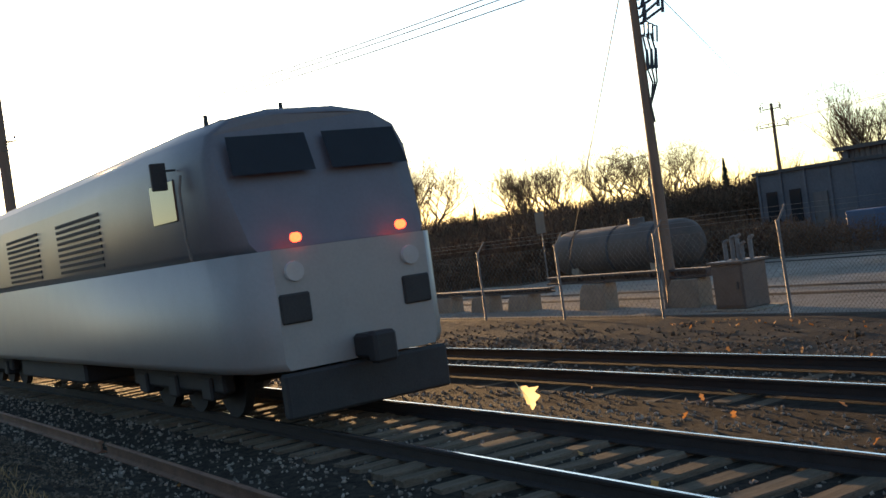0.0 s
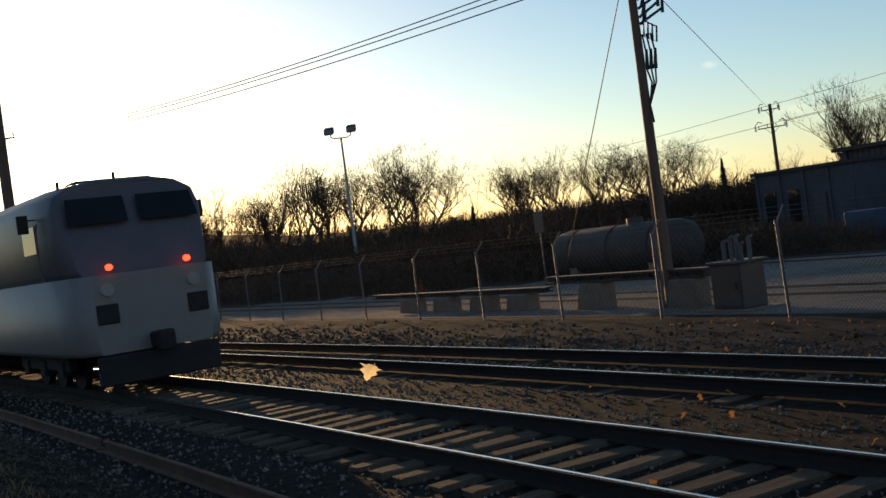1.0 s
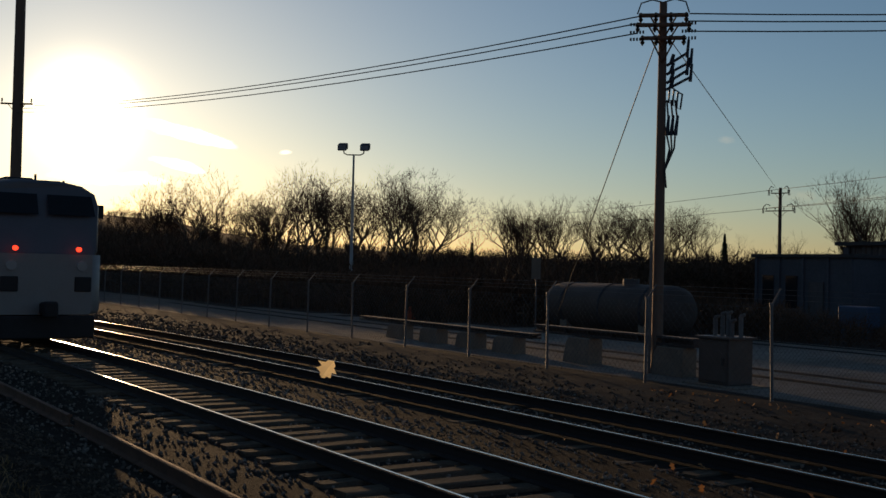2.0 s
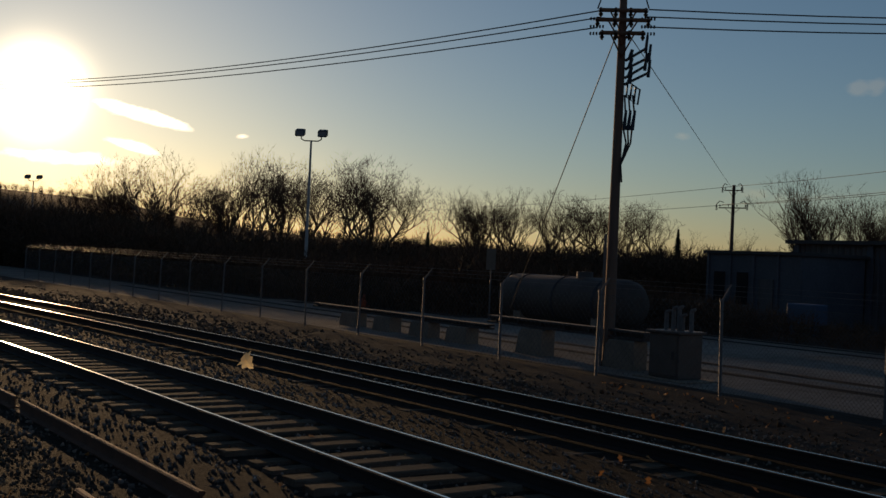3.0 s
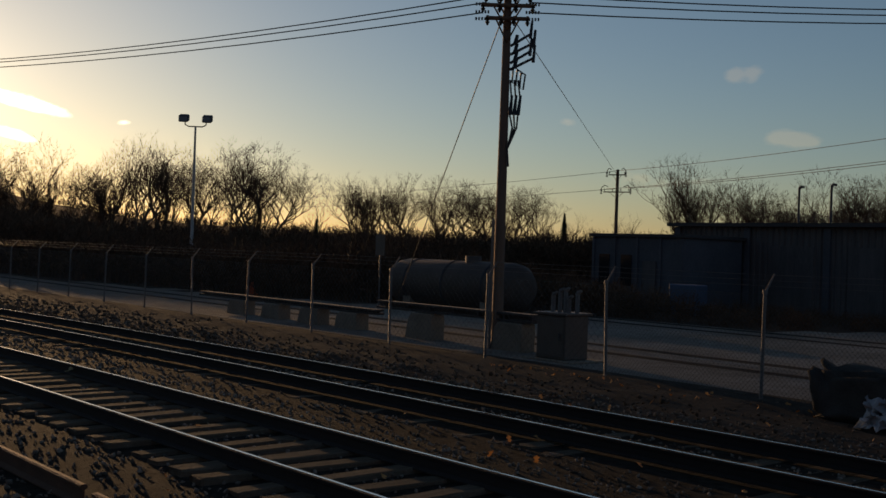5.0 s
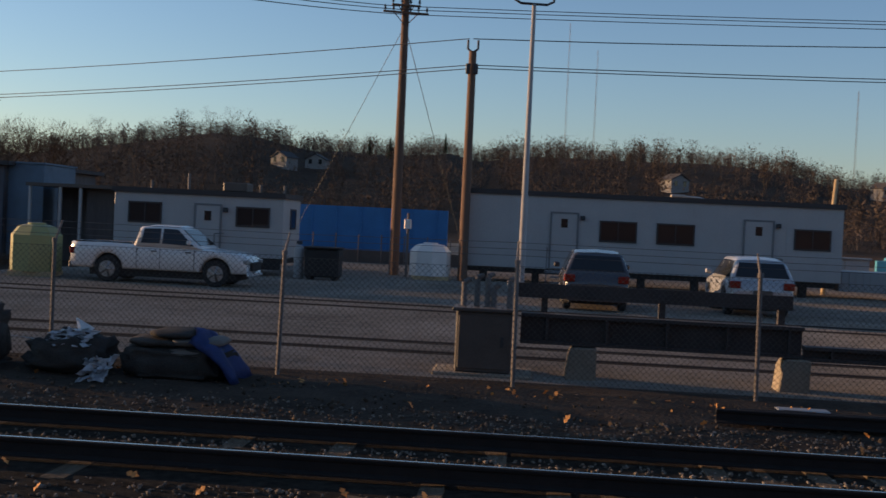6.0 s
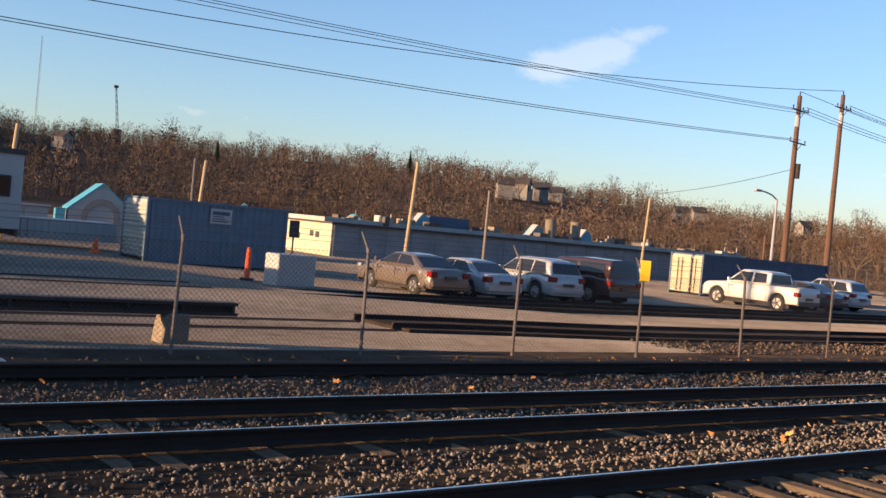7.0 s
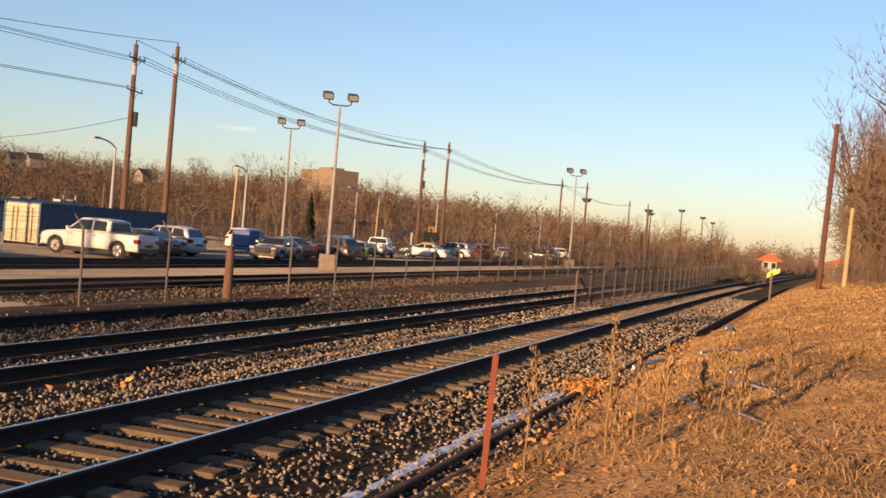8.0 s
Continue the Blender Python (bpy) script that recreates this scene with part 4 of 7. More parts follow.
wires("power_line", "thin black overhead power line to the forked pole", [(P2 + (9.2,), (-2.7, 43, 9.4)), ((P2[0] - 1.2, P2[1], 7.7), (-2.6, 42.9, 8.35)), ((P2[0] + 1.2, P2[1], 7.7), (-2.5, 43.1, 8.25)),
      ((-2.6, 42.9, 8.35), (63.2, 44.6, 10.2)), ((-2.5, 43.1, 8.25), (63.2, 45.4, 10.2)), (P2 + (9.2,), (-150, 82, 8.7)), ((P2[0], P2[1], 7.7), (-150, 82, 7.6))], 0.018, 0.5)
wires("guy_wire", "thin guy wire anchoring the tall pole", [((P[0] - 0.1, P[1], 7.6), (-30.2, 22.9, -0.1)), ((P[0] + 0.2, P[1], 7.4), P2 + (8.8,)), ((-5.55, 45, 10.2), (-12, 52, 0)), ((-5.55, 45, 10.2), (-2.6, 48, 0))], 0.014, 0.0)


def flood_lamp(x, y, h, label, block=True, turn=0):
    t = thing("flood_lamp", label, "yard lamp", (x, y, ground_z(x, y)), turn, group="flood lamps")
    if block:
        bm = bmesh.new()
        box(bm, -0.42, -0.42, -0.2, 0.42, 0.42, 0.85, 0, 0.05)
        part("base_block", bm, CONCRETE, t, "square concrete base block")
    bm = bmesh.new()
    tube(bm, (0, 0, 0.5), (0, 0, h), 0.11, 0.06, 10)
    part("mast", bm, PALESTEEL, t)
    bm = bmesh.new()
    path_tube(bm, [(-0.62, 0, h + 0.35), (-0.6, 0, h + 0.1), (-0.4, 0, h), (0.4, 0, h), (0.6, 0, h + 0.1), (0.62, 0, h + 0.35)], 0.04, 6)
    part("bracket", bm, IRON, t, "curved twin bracket")
    for s in (-1, 1):
        bm = bmesh.new()
        box(bm, s * 0.68 - 0.28, -0.3, h + 0.28, s * 0.68 + 0.28, 0.3, h + 0.68, 0, 0.05)
        for v in bm.verts:
            v.co.z += (v.co.y) * 0.25
        l = part("lamp_head", bm, IRON, t, "boxy floodlight head")
        bm = bmesh.new()
        box(bm, s * 0.68 - 0.23, -0.325, h + 0.27, s * 0.68 + 0.23, -0.302, h + 0.55)
        part("lens", bm, GREYTRIM, l, "unlit grey glass lens")
    return t


for x, y, b in ((-58.5, 29.3, 1), (-0.17, 33.0, 0), (54.0, 25.1, 1), (68.4, 35.4, 1), (104, 22.5, 1), (-128, 29.5, 1)):
    flood_lamp(x, y, 9.0, "tall twin floodlight on slim mast in yard", bool(b), -58 if x > 40 else 55 if x < -40 else 12)


def street_lamp(x, y, h, flip=1):
    t = thing("street_lamp", "pale cobra-head street lamp at the yard edge", "street lamp", (x, y, -0.2), group="street lamps")
    bm = bmesh.new()
    tube(bm, (0, 0, -0.2), (0, 0, h), 0.13, 0.08, 9)
    part("mast", bm, WHITE, t)
    bm = bmesh.new()
    path_tube(bm, [(0, 0, h - 0.05), (-0.6 * flip, 0, h + 0.25), (-1.4 * flip, 0, h + 0.42), (-2.1 * flip, 0, h + 0.46)], 0.06, 6)
    part("arm", bm, WHITE, t)
    bm = bmesh.new()
    box(bm, -2.7 * flip, -0.16, h + 0.38, -2.0 * flip, 0.16, h + 0.54, 0, 0.05)
    part("lamp_head", bm, PALESTEEL, t, "flat cobra lamp head")


for x, y in ((68, 49.5), (94, 53), (128, 56), (151, 53), (179, 52), (211, 52), (273, 49), (9.3, 52)):
    street_lamp(x, y, 6.6 if x > 20 else 3.6)
for x, y, h in ((176, 36, 9.5), (258, 30, 12), (298, 29, 12), (340, 30, 12), (236, 34, 10), (205, 30, 9.5)):
    t = thing("high_mast_lamp", "distant mast with dark ring of lamps", "yard lamp", (x, y, -0.2), group="high mast lamps")
    bm = bmesh.new()
    tube(bm, (0, 0, -0.2), (0, 0, h), 0.2, 0.12, 8)
    part("mast", bm, POLEWOOD, t)
    bm = bmesh.new()
    tube(bm, (0, 0, h - 0.2), (0, 0, h + 0.4), 0.5, 0.9, 12)
    part("lamp_ring", bm, IRON, t, "dark ring of lamp heads")


# ---- site trailers ----
def trailer(x0, x1, y, z0, z1, depth, doors, wins, label, material=WHITE):
    t = thing("site_trailer", label, "trailer", group="site trailers")
    bm = bmesh.new()
    box(bm, x0, y, z0, x1, y + depth, z1, 0, 0.02)
    part("body", bm, material, t)
    x = x0 + 0.6
    while x < x1 - 0.2:
        bm = bmesh.new()
        box(bm, x - 0.015, y - 0.009, z0 + 0.03, x + 0.015, y - 0.001, z1 - 0.08)
        part("batten", bm, material, t)
        x += 1.2
    bm = bmesh.new()
    prism(bm, [(x0 - 0.08, z1 - 0.06), (x1 + 0.08, z1 - 0.06), (x1 + 0.08, z1 + 0.13), (x0 - 0.08, z1 + 0.13)], y - 0.08, y + depth + 0.08)
    part("roof", bm, ROOFDARK, t, "dark flat roof edge")
    bm = bmesh.new()
    box(bm, x0 + 0.15, y + 0.15, z0 - 0.2, x1 - 0.15, y + depth - 0.15, z0)
    x = x0 + 0.8
    while x < x1:
        box(bm, x - 0.15, y + 0.25, -0.25, x + 0.15, y + 0.55, z0 - 0.2)
        x += 2.1
    part("chassis", bm, UNDER, t, "dark chassis on blocks")
    for a, b, lo, hi in doors:
        bm = bmesh.new()
        box(bm, a, y - 0.035, lo, b, y - 0.004, hi, 0, 0.008)
        d = part("door", bm, WHITE, t, "white door in grey frame")
        bm = bmesh.new()
        for q in ((a - 0.07, lo, a, hi + 0.07), (b, lo, b + 0.07, hi + 0.07), (a, hi, b, hi + 0.07)):
            box(bm, q[0], y - 0.05, q[1], q[2], y - 0.003, q[3])
        part("door_frame", bm, GREYTRIM, d, "grey door frame")
        bm = bmesh.new()
        c = (a + b) / 2
        box(bm, c - 0.13, y - 0.045, hi - 0.55, c + 0.13, y - 0.036, hi - 0.2)
        part("door_pane", bm, GLASS, d, "small dark pane")
        bm = bmesh.new()
        box(bm, b + 0.14, y - 0.16, hi - 0.22, b + 0.3, y - 0.003, hi - 0.05, 0, 0.02)
        part("porch_light", bm, IRON, t, "dark wall lamp")
        bm = bmesh.new()
        box(bm, a - 0.2, y - 1.2, lo - 0.14, b + 0.2, y - 0.05, lo - 0.06)
        for k in range(3):
            box(bm, a, y - 1.5 - 0.28 * k, lo - 0.3 - 0.2 * k, b, y - 1.2 - 0.28 * k, lo - 0.25 - 0.2 * k)
        for px in (a - 0.18, b + 0.14):
            box(bm, px, y - 1.2, -0.2, px + 0.04, y - 1.16, lo + 0.85)
            box(bm, px, y - 1.2, lo + 0.81, px + 0.04, y - 0.05, lo + 0.85)
        part("steps", bm, GREYTRIM, t, "grey steps and handrails")
    for a, b, lo, hi in wins:
        bm = bmesh.new()
        box(bm, a, y - 0.025, lo, b, y - 0.004, hi)
        w = part("window", bm, GLASS, t, "dark sliding window")
        bm = bmesh.new()
        for q in ((a - 0.06, lo - 0.06, b + 0.06, lo), (a - 0.06, hi, b + 0.06, hi + 0.06), (a - 0.06, lo, a, hi), (b, lo, b + 0.06, hi), ((a + b) / 2 - 0.02, lo, (a + b) / 2 + 0.02, hi)):
            box(bm, q[0], y - 0.04, q[1], q[2], y - 0.003, q[3])
        part("window_frame", bm, ROOFDARK, w, "dark window frame")
    return t


trailer(-2.55, 12.2, 43.3, 0.42, 3.38, 3.0, [(0.9, 1.9, 0.46, 2.66), (8.45, 9.5, 0.46, 2.7)], [(2.85, 4.2, 1.68, 2.4), (5.08, 6.45, 1.68, 2.4), (10.4, 11.7, 1.72, 2.42)],
        "long white site office trailer with two doors")
t1 = trailer(-15.3, -8.95, 39, 0.45, 2.72, 2.9, [(-12.2, -11.3, 0.47, 2.3)], [(-14.7, -13.55, 1.62, 2.28), (-10.65, -9.5, 1.63, 2.25)], "short white site trailer with two windows")
bm = bmesh.new()
box(bm, -8.946, 40.2, 1.6, -8.925, 41.0, 2.25)
w = part("window", bm, GLASS, t1, "dark end window")
bm = bmesh.new()
for y0, z0, y1, z1 in ((40.14, 1.54, 41.06, 1.6), (40.14, 2.25, 41.06, 2.31), (40.14, 1.6, 40.2, 2.25), (41.0, 1.6, 41.06, 2.25)):
    box(bm, -8.947, y0, z0, -8.91, y1, z1)
part("window_frame", bm, ROOFDARK, w, "dark window frame")
bm = bmesh.new()
box(bm, -15.2, 38.985, 0.05, -9.0, 39.1, 0.42)
part("skirt", bm, UNDER, t1, "dark underfloor skirt")
bm = bmesh.new()
box(bm, -11.4, 39.6, 2.86, -10.5, 40.5, 3.2, 0, 0.03)
part("roof_unit", bm, CABINET, t1, "grey rooftop air unit")
for x in (-14.0, -12.6, -9.9, -9.0):
    bm = bmesh.new()
    tube(bm, (x, 39.3, 2.8), (x, 39.3, 3.15 + 0.3 * (x == -12.6)), 0.05, 0.05, 7)
    part("roof_vent", bm, GALV, t1, "pale roof vent pipe")
bm = bmesh.new()
box(bm, 0, 0, 0, 4.0, 2.0, 0.8)
for k in range(14):
    box(bm, 0.1 + k * 0.28, -0.03, 0.02, 0.24 + k * 0.28, -0.002, 0.78)
one("wheelchair_ramp", bm, WHITE, "white slatted ramp skirt beside the trailer", "ramp", at=(12.4, 44.2, 0.1))

# ---- containers ----
def container(x0, y0, length, h, paint, end_paint, label, sign=None):
    t = thing("shipping_container", label, "container", (x0, y0, ground_z(x0 + 1, y0)), group="shipping containers")
    W = 2.44
    bm = bmesh.new()
    k = int((length - 0.3) / 0.27)
    ring = [(0.07, W - 0.06), (0.07, 0.06)] + [(0.15 + 0.27 * i + d, 0.02 if d in (0.04, 0.13) else 0.06) for i in range(k) for d in (0.0, 0.04, 0.13, 0.17)] + [(length - 0.06, 0.06), (length - 0.06, W - 0.06)]
    loft(bm, [[(x, y, z) for x, y in ring] for z in (0.12, h - 0.06)])
    for f in bm.faces:
        f.smooth = False
    part("side_panel", bm, paint, t, "corrugated side panels")
    bm = bmesh.new()
    for a in (0, length - 0.12):
        for b in (0, W - 0.12):
            box(bm, a, b, 0, a + 0.12, b + 0.12, h)
    for b in (0, W - 0.1):
        box(bm, 0.12, b, 0, length - 0.12, b + 0.1, 0.14)
        box(bm, 0.12, b, h - 0.1, length - 0.12, b + 0.1, h)
    part("corner_frame", bm, paint, t, "welded corner frame")
    bm = bmesh.new()
    n = int((h - 0.3) / 0.16)
    prism(bm, [(0.066, 0.14)] + [(0.0 if d in (0.03, 0.1) else 0.05, 0.15 + 0.16 * i + d) for i in range(n) for d in (0.0, 0.03, 0.1, 0.13)] + [(0.066, h - 0.1)], 0.13, W - 0.13)
    part("end_wall", bm, end_paint, t, "ribbed end wall")
    bm = bmesh.new()
    box(bm, 0.1, 0.1, h - 0.055, length - 0.1, W - 0.1, h - 0.01)
    part("roof", bm, paint, t)
    if sign:
        bm = bmesh.new()
        box(bm, sign[0], -0.012, sign[1], sign[2], 0.012, sign[3])
        s = part("sign_board", bm, WHITE, t, "white board with printed bars")
        bm = bmesh.new()
        sx, sz = sign[0], sign[1]
        box(bm, sx + 0.08, -0.018, sz + 0.34, sx + 0.8, -0.013, sz + 0.48)
        for i in range(3):
            box(bm, sx + 0.1, -0.018, sz + 0.08 + 0.09 * i, sx + 0.75 - 0.1 * i, -0.013, sz + 0.12 + 0.09 * i)
        part("print_bars", bm, CONTNAVY, s, "blue printed bars")
    return t


container(15.55, 39.0, 5.95, 2.42, CONTBLUE, M("container_pale_end", (0.42, 0.42, 0.38), 0.5, 0.2, var=0.2), "blue-grey corrugated shipping container with small sign", (2.55, 1.62, 3.45, 2.2))
c2 = container(49.0, 40.2, 12.2, 2.38, CONTNAVY, CREAMWALL, "long dark blue shipping container with cream end")
bm = bmesh.new()
for y in (0.5, 0.8, 1.5, 1.8):
    tube(bm, (-0.04, y, 0.2), (-0.04, y, 2.1), 0.025, 0.025, 6)
part("lock_rods", bm, GALV, c2, "steel door lock rods")

# ---- buildings ----
def gable_house(name, label, category, x, y, z, w, d, h, rise, wall, roof, turn=0, group="", wins=0, overhang=0.3, thick=0.2):
    t = thing(name, label, category, (x, y, z), turn, group)
    bm = bmesh.new()
    prism(bm, [(-w / 2, -1.5), (w / 2, -1.5), (w / 2, h), (0, h + rise), (-w / 2, h)], 0, d)
    part("wall", bm, wall, t)
    bm = bmesh.new()
    o = overhang
    k = rise / (w / 2)
    prism(bm, [(-w / 2 - o, h - o * k), (0, h + rise), (w / 2 + o, h - o * k), (w / 2 + o, h - o * k + thick), (0, h + rise + thick * 1.1), (-w / 2 - o, h - o * k + thick)], -o, d + o)
    part("roof", bm, roof, t, "pitched roof")
    for i in range(wins):
        bm = bmesh.new()
        cx = -w / 2 + w * (i + 0.5) / wins
        box(bm, cx - 0.45, -0.05, h * 0.35, cx + 0.45, 0.0, h * 0.35 + 1.2)
        part("window", bm, GLASS, t, "dark window")
    return t


a = gable_house("gabled_pavilion", "white gabled pavilion with arched recess and teal roof", "building", 19.5, 55, -0.3, 3.2, 5, 1.5, 1.35, WHITE, TEALROOF, -15, overhang=0.06, thick=0.1)
bm = bmesh.new()
n = 12
for i in range(n):
    a0, a1 = math.pi * i / n, math.pi * (i + 1) / n
    vs = [bm.verts.new((rr * math.cos(q), yy, 1.2 + rr * math.sin(q))) for q in (a0, a1) for rr in (0.66, 0.94) for yy in (-0.09, -0.003)]
    for f in ((0, 2, 6, 4), (1, 5, 7, 3), (0, 4, 5, 1), (2, 3, 7, 6)):
        bm.faces.new([vs[j] for j in f])
for s in (-1, 1):
    box(bm, s * 0.8 - 0.14, -0.09, -0.2, s * 0.8 + 0.14, -0.003, 1.2)
part("arch_surround", bm, GREYTRIM, a, "grey arched surround")
bm = bmesh.new()
prism(bm, [(-2.2, 0.2), (-1.72, 0.2), (-1.72, 1.5), (-2.2, 1.5)], -0.1, 2)
part("blue_pier", bm, TEALROOF, a, "teal painted pier")
for x, y in ((34.3, 68.5), (47.0, 74.0)):
    gable_house("gabled_pavilion", "small white gable with teal roof behind container", "building", x, y, -0.3, 3.0, 4, 1.3, 1.3, WHITE, TEALROOF, -26, "pavilions", overhang=0.06, thick=0.1)
bm = bmesh.new()
box(bm, 0, 0, 0, 2.9, 0.25, 1.45)
for k in range(2):
    box(bm, 0.3 + 1.5 * k, -0.06, 0, 0.5 + 1.5 * k, -0.002, 1.4)
box(bm, -0.1, -0.1, 1.45, 3.0, 0.35, 1.55)
one("boundary_wall", bm, WHITE, "low white panelled boundary wall behind the trailers", "wall", at=(13.2, 52.6, -0.2))
t = thing("long_low_warehouse", "long low pale warehouse with rooftop vents", "building", (36.4, 60, -0.9), -2)
bm = bmesh.new()
box(bm, 0, 0, 0, 42, 12, 2.5)
for k in range(21):
    box(bm, 2 * k + 0.1, -0.05, 0.1, 2 * k + 0.2, -0.002, 2.4)
part("wall", bm, GREYWALL, t)
# Sunward end as a cream panel: warm sunlight is in its colour.
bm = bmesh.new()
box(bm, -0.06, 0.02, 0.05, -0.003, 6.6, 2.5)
e = part("end_wall", bm, CREAMWALL, t, "cream end wall, low sun put into its colour")
for y0, z0 in ((1.6, 1.5), (2.4, 1.55), (4.3, 1.3)):
    bm = bmesh.new()
    box(bm, -0.09, y0, z0, -0.062, y0 + 0.5, z0 + 0.4)
    part("vent_opening", bm, IRON, e, "small dark opening")
bm = bmesh.new()
box(bm, -0.2, -0.25, 2.5, 42.2, 12.2, 2.62)
part("roof_edge", bm, ROOFDARK, t, "dark roof edge")
bm = bmesh.new()
prism(bm, [(0.0, 2.62), (42.0, 2.62), (42.0, 2.9), (0.0, 2.9)], 1.2, 12.0)
part("roof", bm, PALEROOF, t, "pale felted roof")
q = random.Random(31)
for k in range(24):
    bm = bmesh.new()
    x, w = q.uniform(0.6, 41), q.uniform(0.15, 0.9)
    box(bm, x, 1.4, 2.9, x + w, 2.2, 2.9 + q.uniform(0.1, 0.45), 0, 0.02)
    if q.random() < 0.4:
        tube(bm, (x + w, 1.8, 2.9), (x + w, 1.8, 3.5), 0.06, 0.06, 6)
    part("roof_vent", bm, (CABINET, PALEROOF, CONCRETE)[k % 3], t, "small roof vent")
for x, y, w, h in ((2, 2, 0.5, 0.3), (4.5, 1, 0.4, 0.6), (6, 3, 0.9, 0.35), (9.5, 3, 3.6, 1.0), (13.5, 2, 0.4, 0.5), (21, 3, 0.6, 0.4), (26, 2, 0.8, 0.5), (31, 3, 1.5, 0.5)):
    bm = bmesh.new()
    box(bm, x, y, 2.66, x + w, y + 1.2, 2.66 + h, 0, 0.03)
    part("roof_unit", bm, CONTNAVY if w > 3 else CABINET, t, "rooftop unit")
for x in (20.0, 22.6):
    bm = bmesh.new()
    tube(bm, (x, 2, 2.66), (x, 2, 4.2), 0.4, 0.4, 14)
    tube(bm, (x, 2, 4.2), (x, 2, 4.28), 0.45, 0.45, 14)
    part("flue", bm, CONCRETE, t, "round concrete stack")
for x in (8.4, 19.0, 24.0):
    bm = bmesh.new()
    prism(bm, [(x - 0.8, 2.66), (x + 0.9, 2.66), (x + 0.55, 3.55), (x + 0.15, 3.7)], 2.4, 3.3)
    e = part("skylight", bm, TEALROOF, t, "blue sloping skylight")
    bm = bmesh.new()
    prism(bm, [(x - 0.95, 2.62), (x - 0.8, 2.62), (x + 0.16, 3.71), (x + 0.06, 3.8)], 2.35, 3.0)
    part("cover", bm, WHITE, e, "white sloping cover")
# shed and neighbours
t = thing("low_grey_building", "low blue-grey flat-roofed building beside the dark shed", "building", (-34.2, 37.4, -0.2))
bm = bmesh.new()
box(bm, 0, 0, 0, 5.2, 4.2, 3.1)
part("wall", bm, GREYBLUE, t)
bm = bmesh.new()
box(bm, -0.15, -0.15, 3.1, 5.35, 4.35, 3.24)
part("roof", bm, ROOFDARK, t, "flat dark roof")
for x in (0.02, 1.3, 2.6, 3.9, 5.06):
    bm = bmesh.new()
    box(bm, x, -0.07, 0, x + 0.12, -0.002, 3.1)
    part("pilaster", bm, GREYBLUE, t)
for x in (0.45, 1.75):
    bm = bmesh.new()
    box(bm, x, -0.05, 0.9, x + 0.6, -0.003, 2.3)
    part("window", bm, GLASS, t, "tall dark window")
bm = bmesh.new()
box(bm, 3.0, -0.06, 0, 3.75, -0.003, 2.05)
part("door", bm, DARKWALL, t, "dark plain door")
t = thing("storage_shed", "dark corrugated storage shed with flat roof", "building", (-33.0, 42, -0.2))
bm = bmesh.new()
ring = [(0, 9)] + [(0.3 * k + d, -0.05 if d in (0.05, 0.2) else 0.0) for k in range(40) for d in (0.0, 0.05, 0.2, 0.25)] + [(12, 0), (12, 9)]
loft(bm, [[(x, y, z) for x, y in ring] for z in (0, 3.75)])
for f in bm.faces:
    f.smooth = False
part("wall", bm, DARKWALL, t)
bm = bmesh.new()
box(bm, -0.3, -0.4, 3.75, 12.3, 9.3, 3.92)
part("roof", bm, ROOFDARK, t, "flat dark roof")
for x in (0.0, 3.9, 7.9, 11.7):
    bm = bmesh.new()
    box(bm, x, -0.16, 0, x + 0.3, -0.052, 3.7)
    part("pilaster", bm, GREYBLUE, t, "pale upright pilaster")
for x, w in ((1.2, 2.2), (5.2, 2.2), (9.0, 1.6)):
    bm = bmesh.new()
    box(bm, x, -0.09, 0.0, x + w, -0.052, 2.9)
    part("shutter", bm, DARKWALL, t, "dark shutter door")
bm = bmesh.new()
box(bm, 0, 0, 0, 1.5, 3, 3.85, 0, 0.02)
box(bm, -0.05, -0.05, 3.85, 1.55, 3.05, 3.92)
one("blue_hut", bm, CONTBLUE, "tall blue-grey hut beside dark shed", "hut", at=(-21.0, 42.2, -0.2))
t = thing("open_lean_to", "open dark lean-to with pale posts", "shelter", (-19.3, 40.2, -0.2))
bm = bmesh.new()
box(bm, 0, 0, 2.95, 4.4, 3.2, 3.08)
part("roof", bm, CABINET, t, "thin grey roof sheet")
bm = bmesh.new()
box(bm, 2.2, 0.6, 0, 4.2, 3.1, 2.95)
box(bm, 0, 2.9, 0, 2.2, 3.1, 2.95)
part("wall", bm, DARKWALL, t, "dark inner wall")
for x in (0.1, 1.3, 2.1):
    bm = bmesh.new()
    box(bm, x, 0.05, 0, x + 0.1, 0.15, 2.95)
    part("post", bm, WHITE, t, "pale post")
bm = bmesh.new()
box(bm, 0, 0, 0, 12, 0.25, 2.75)
for k in range(9):
    box(bm, 0.1 + 1.4 * k, -0.06, 0, 0.2 + 1.4 * k, -0.002, 2.75)
one("blue_wall", bm, BLUEWALL, "bright blue sheeted wall behind the trailers", "wall", at=(-16.5, 60, 0.0))
bm = bmesh.new()
box(bm, 0, 0, 0, 30, 0.15, 0.75)
for k in range(25):
    tube(bm, (1.2 * k, -0.1, 0), (1.2 * k, -0.1, 1.6), 0.03, 0.03, 5)
one("low_screen_fence", bm, CABINET, "low grey screen fence at the yard edge", "fence", at=(-22, 56, -0.3))

# ---- tanks and loose things in the yard ----
t = thing("storage_tank", "long rusty cylindrical storage tank on saddles", "tank", (-30.4, 26, -0.2))
bm = bmesh.new()
rings = []
for x, rr in ((-3.6, 0.3), (-3.5, 0.62), (-3.25, 0.82), (-2.9, 0.88), (2.9, 0.88), (3.25, 0.82), (3.5, 0.62), (3.6, 0.3)):
    rings.append([(x, rr * math.cos(a), 0.98 + rr * math.sin(a)) for a in np.linspace(0, 6.2832, 25)[:-1]])
loft(bm, rings)
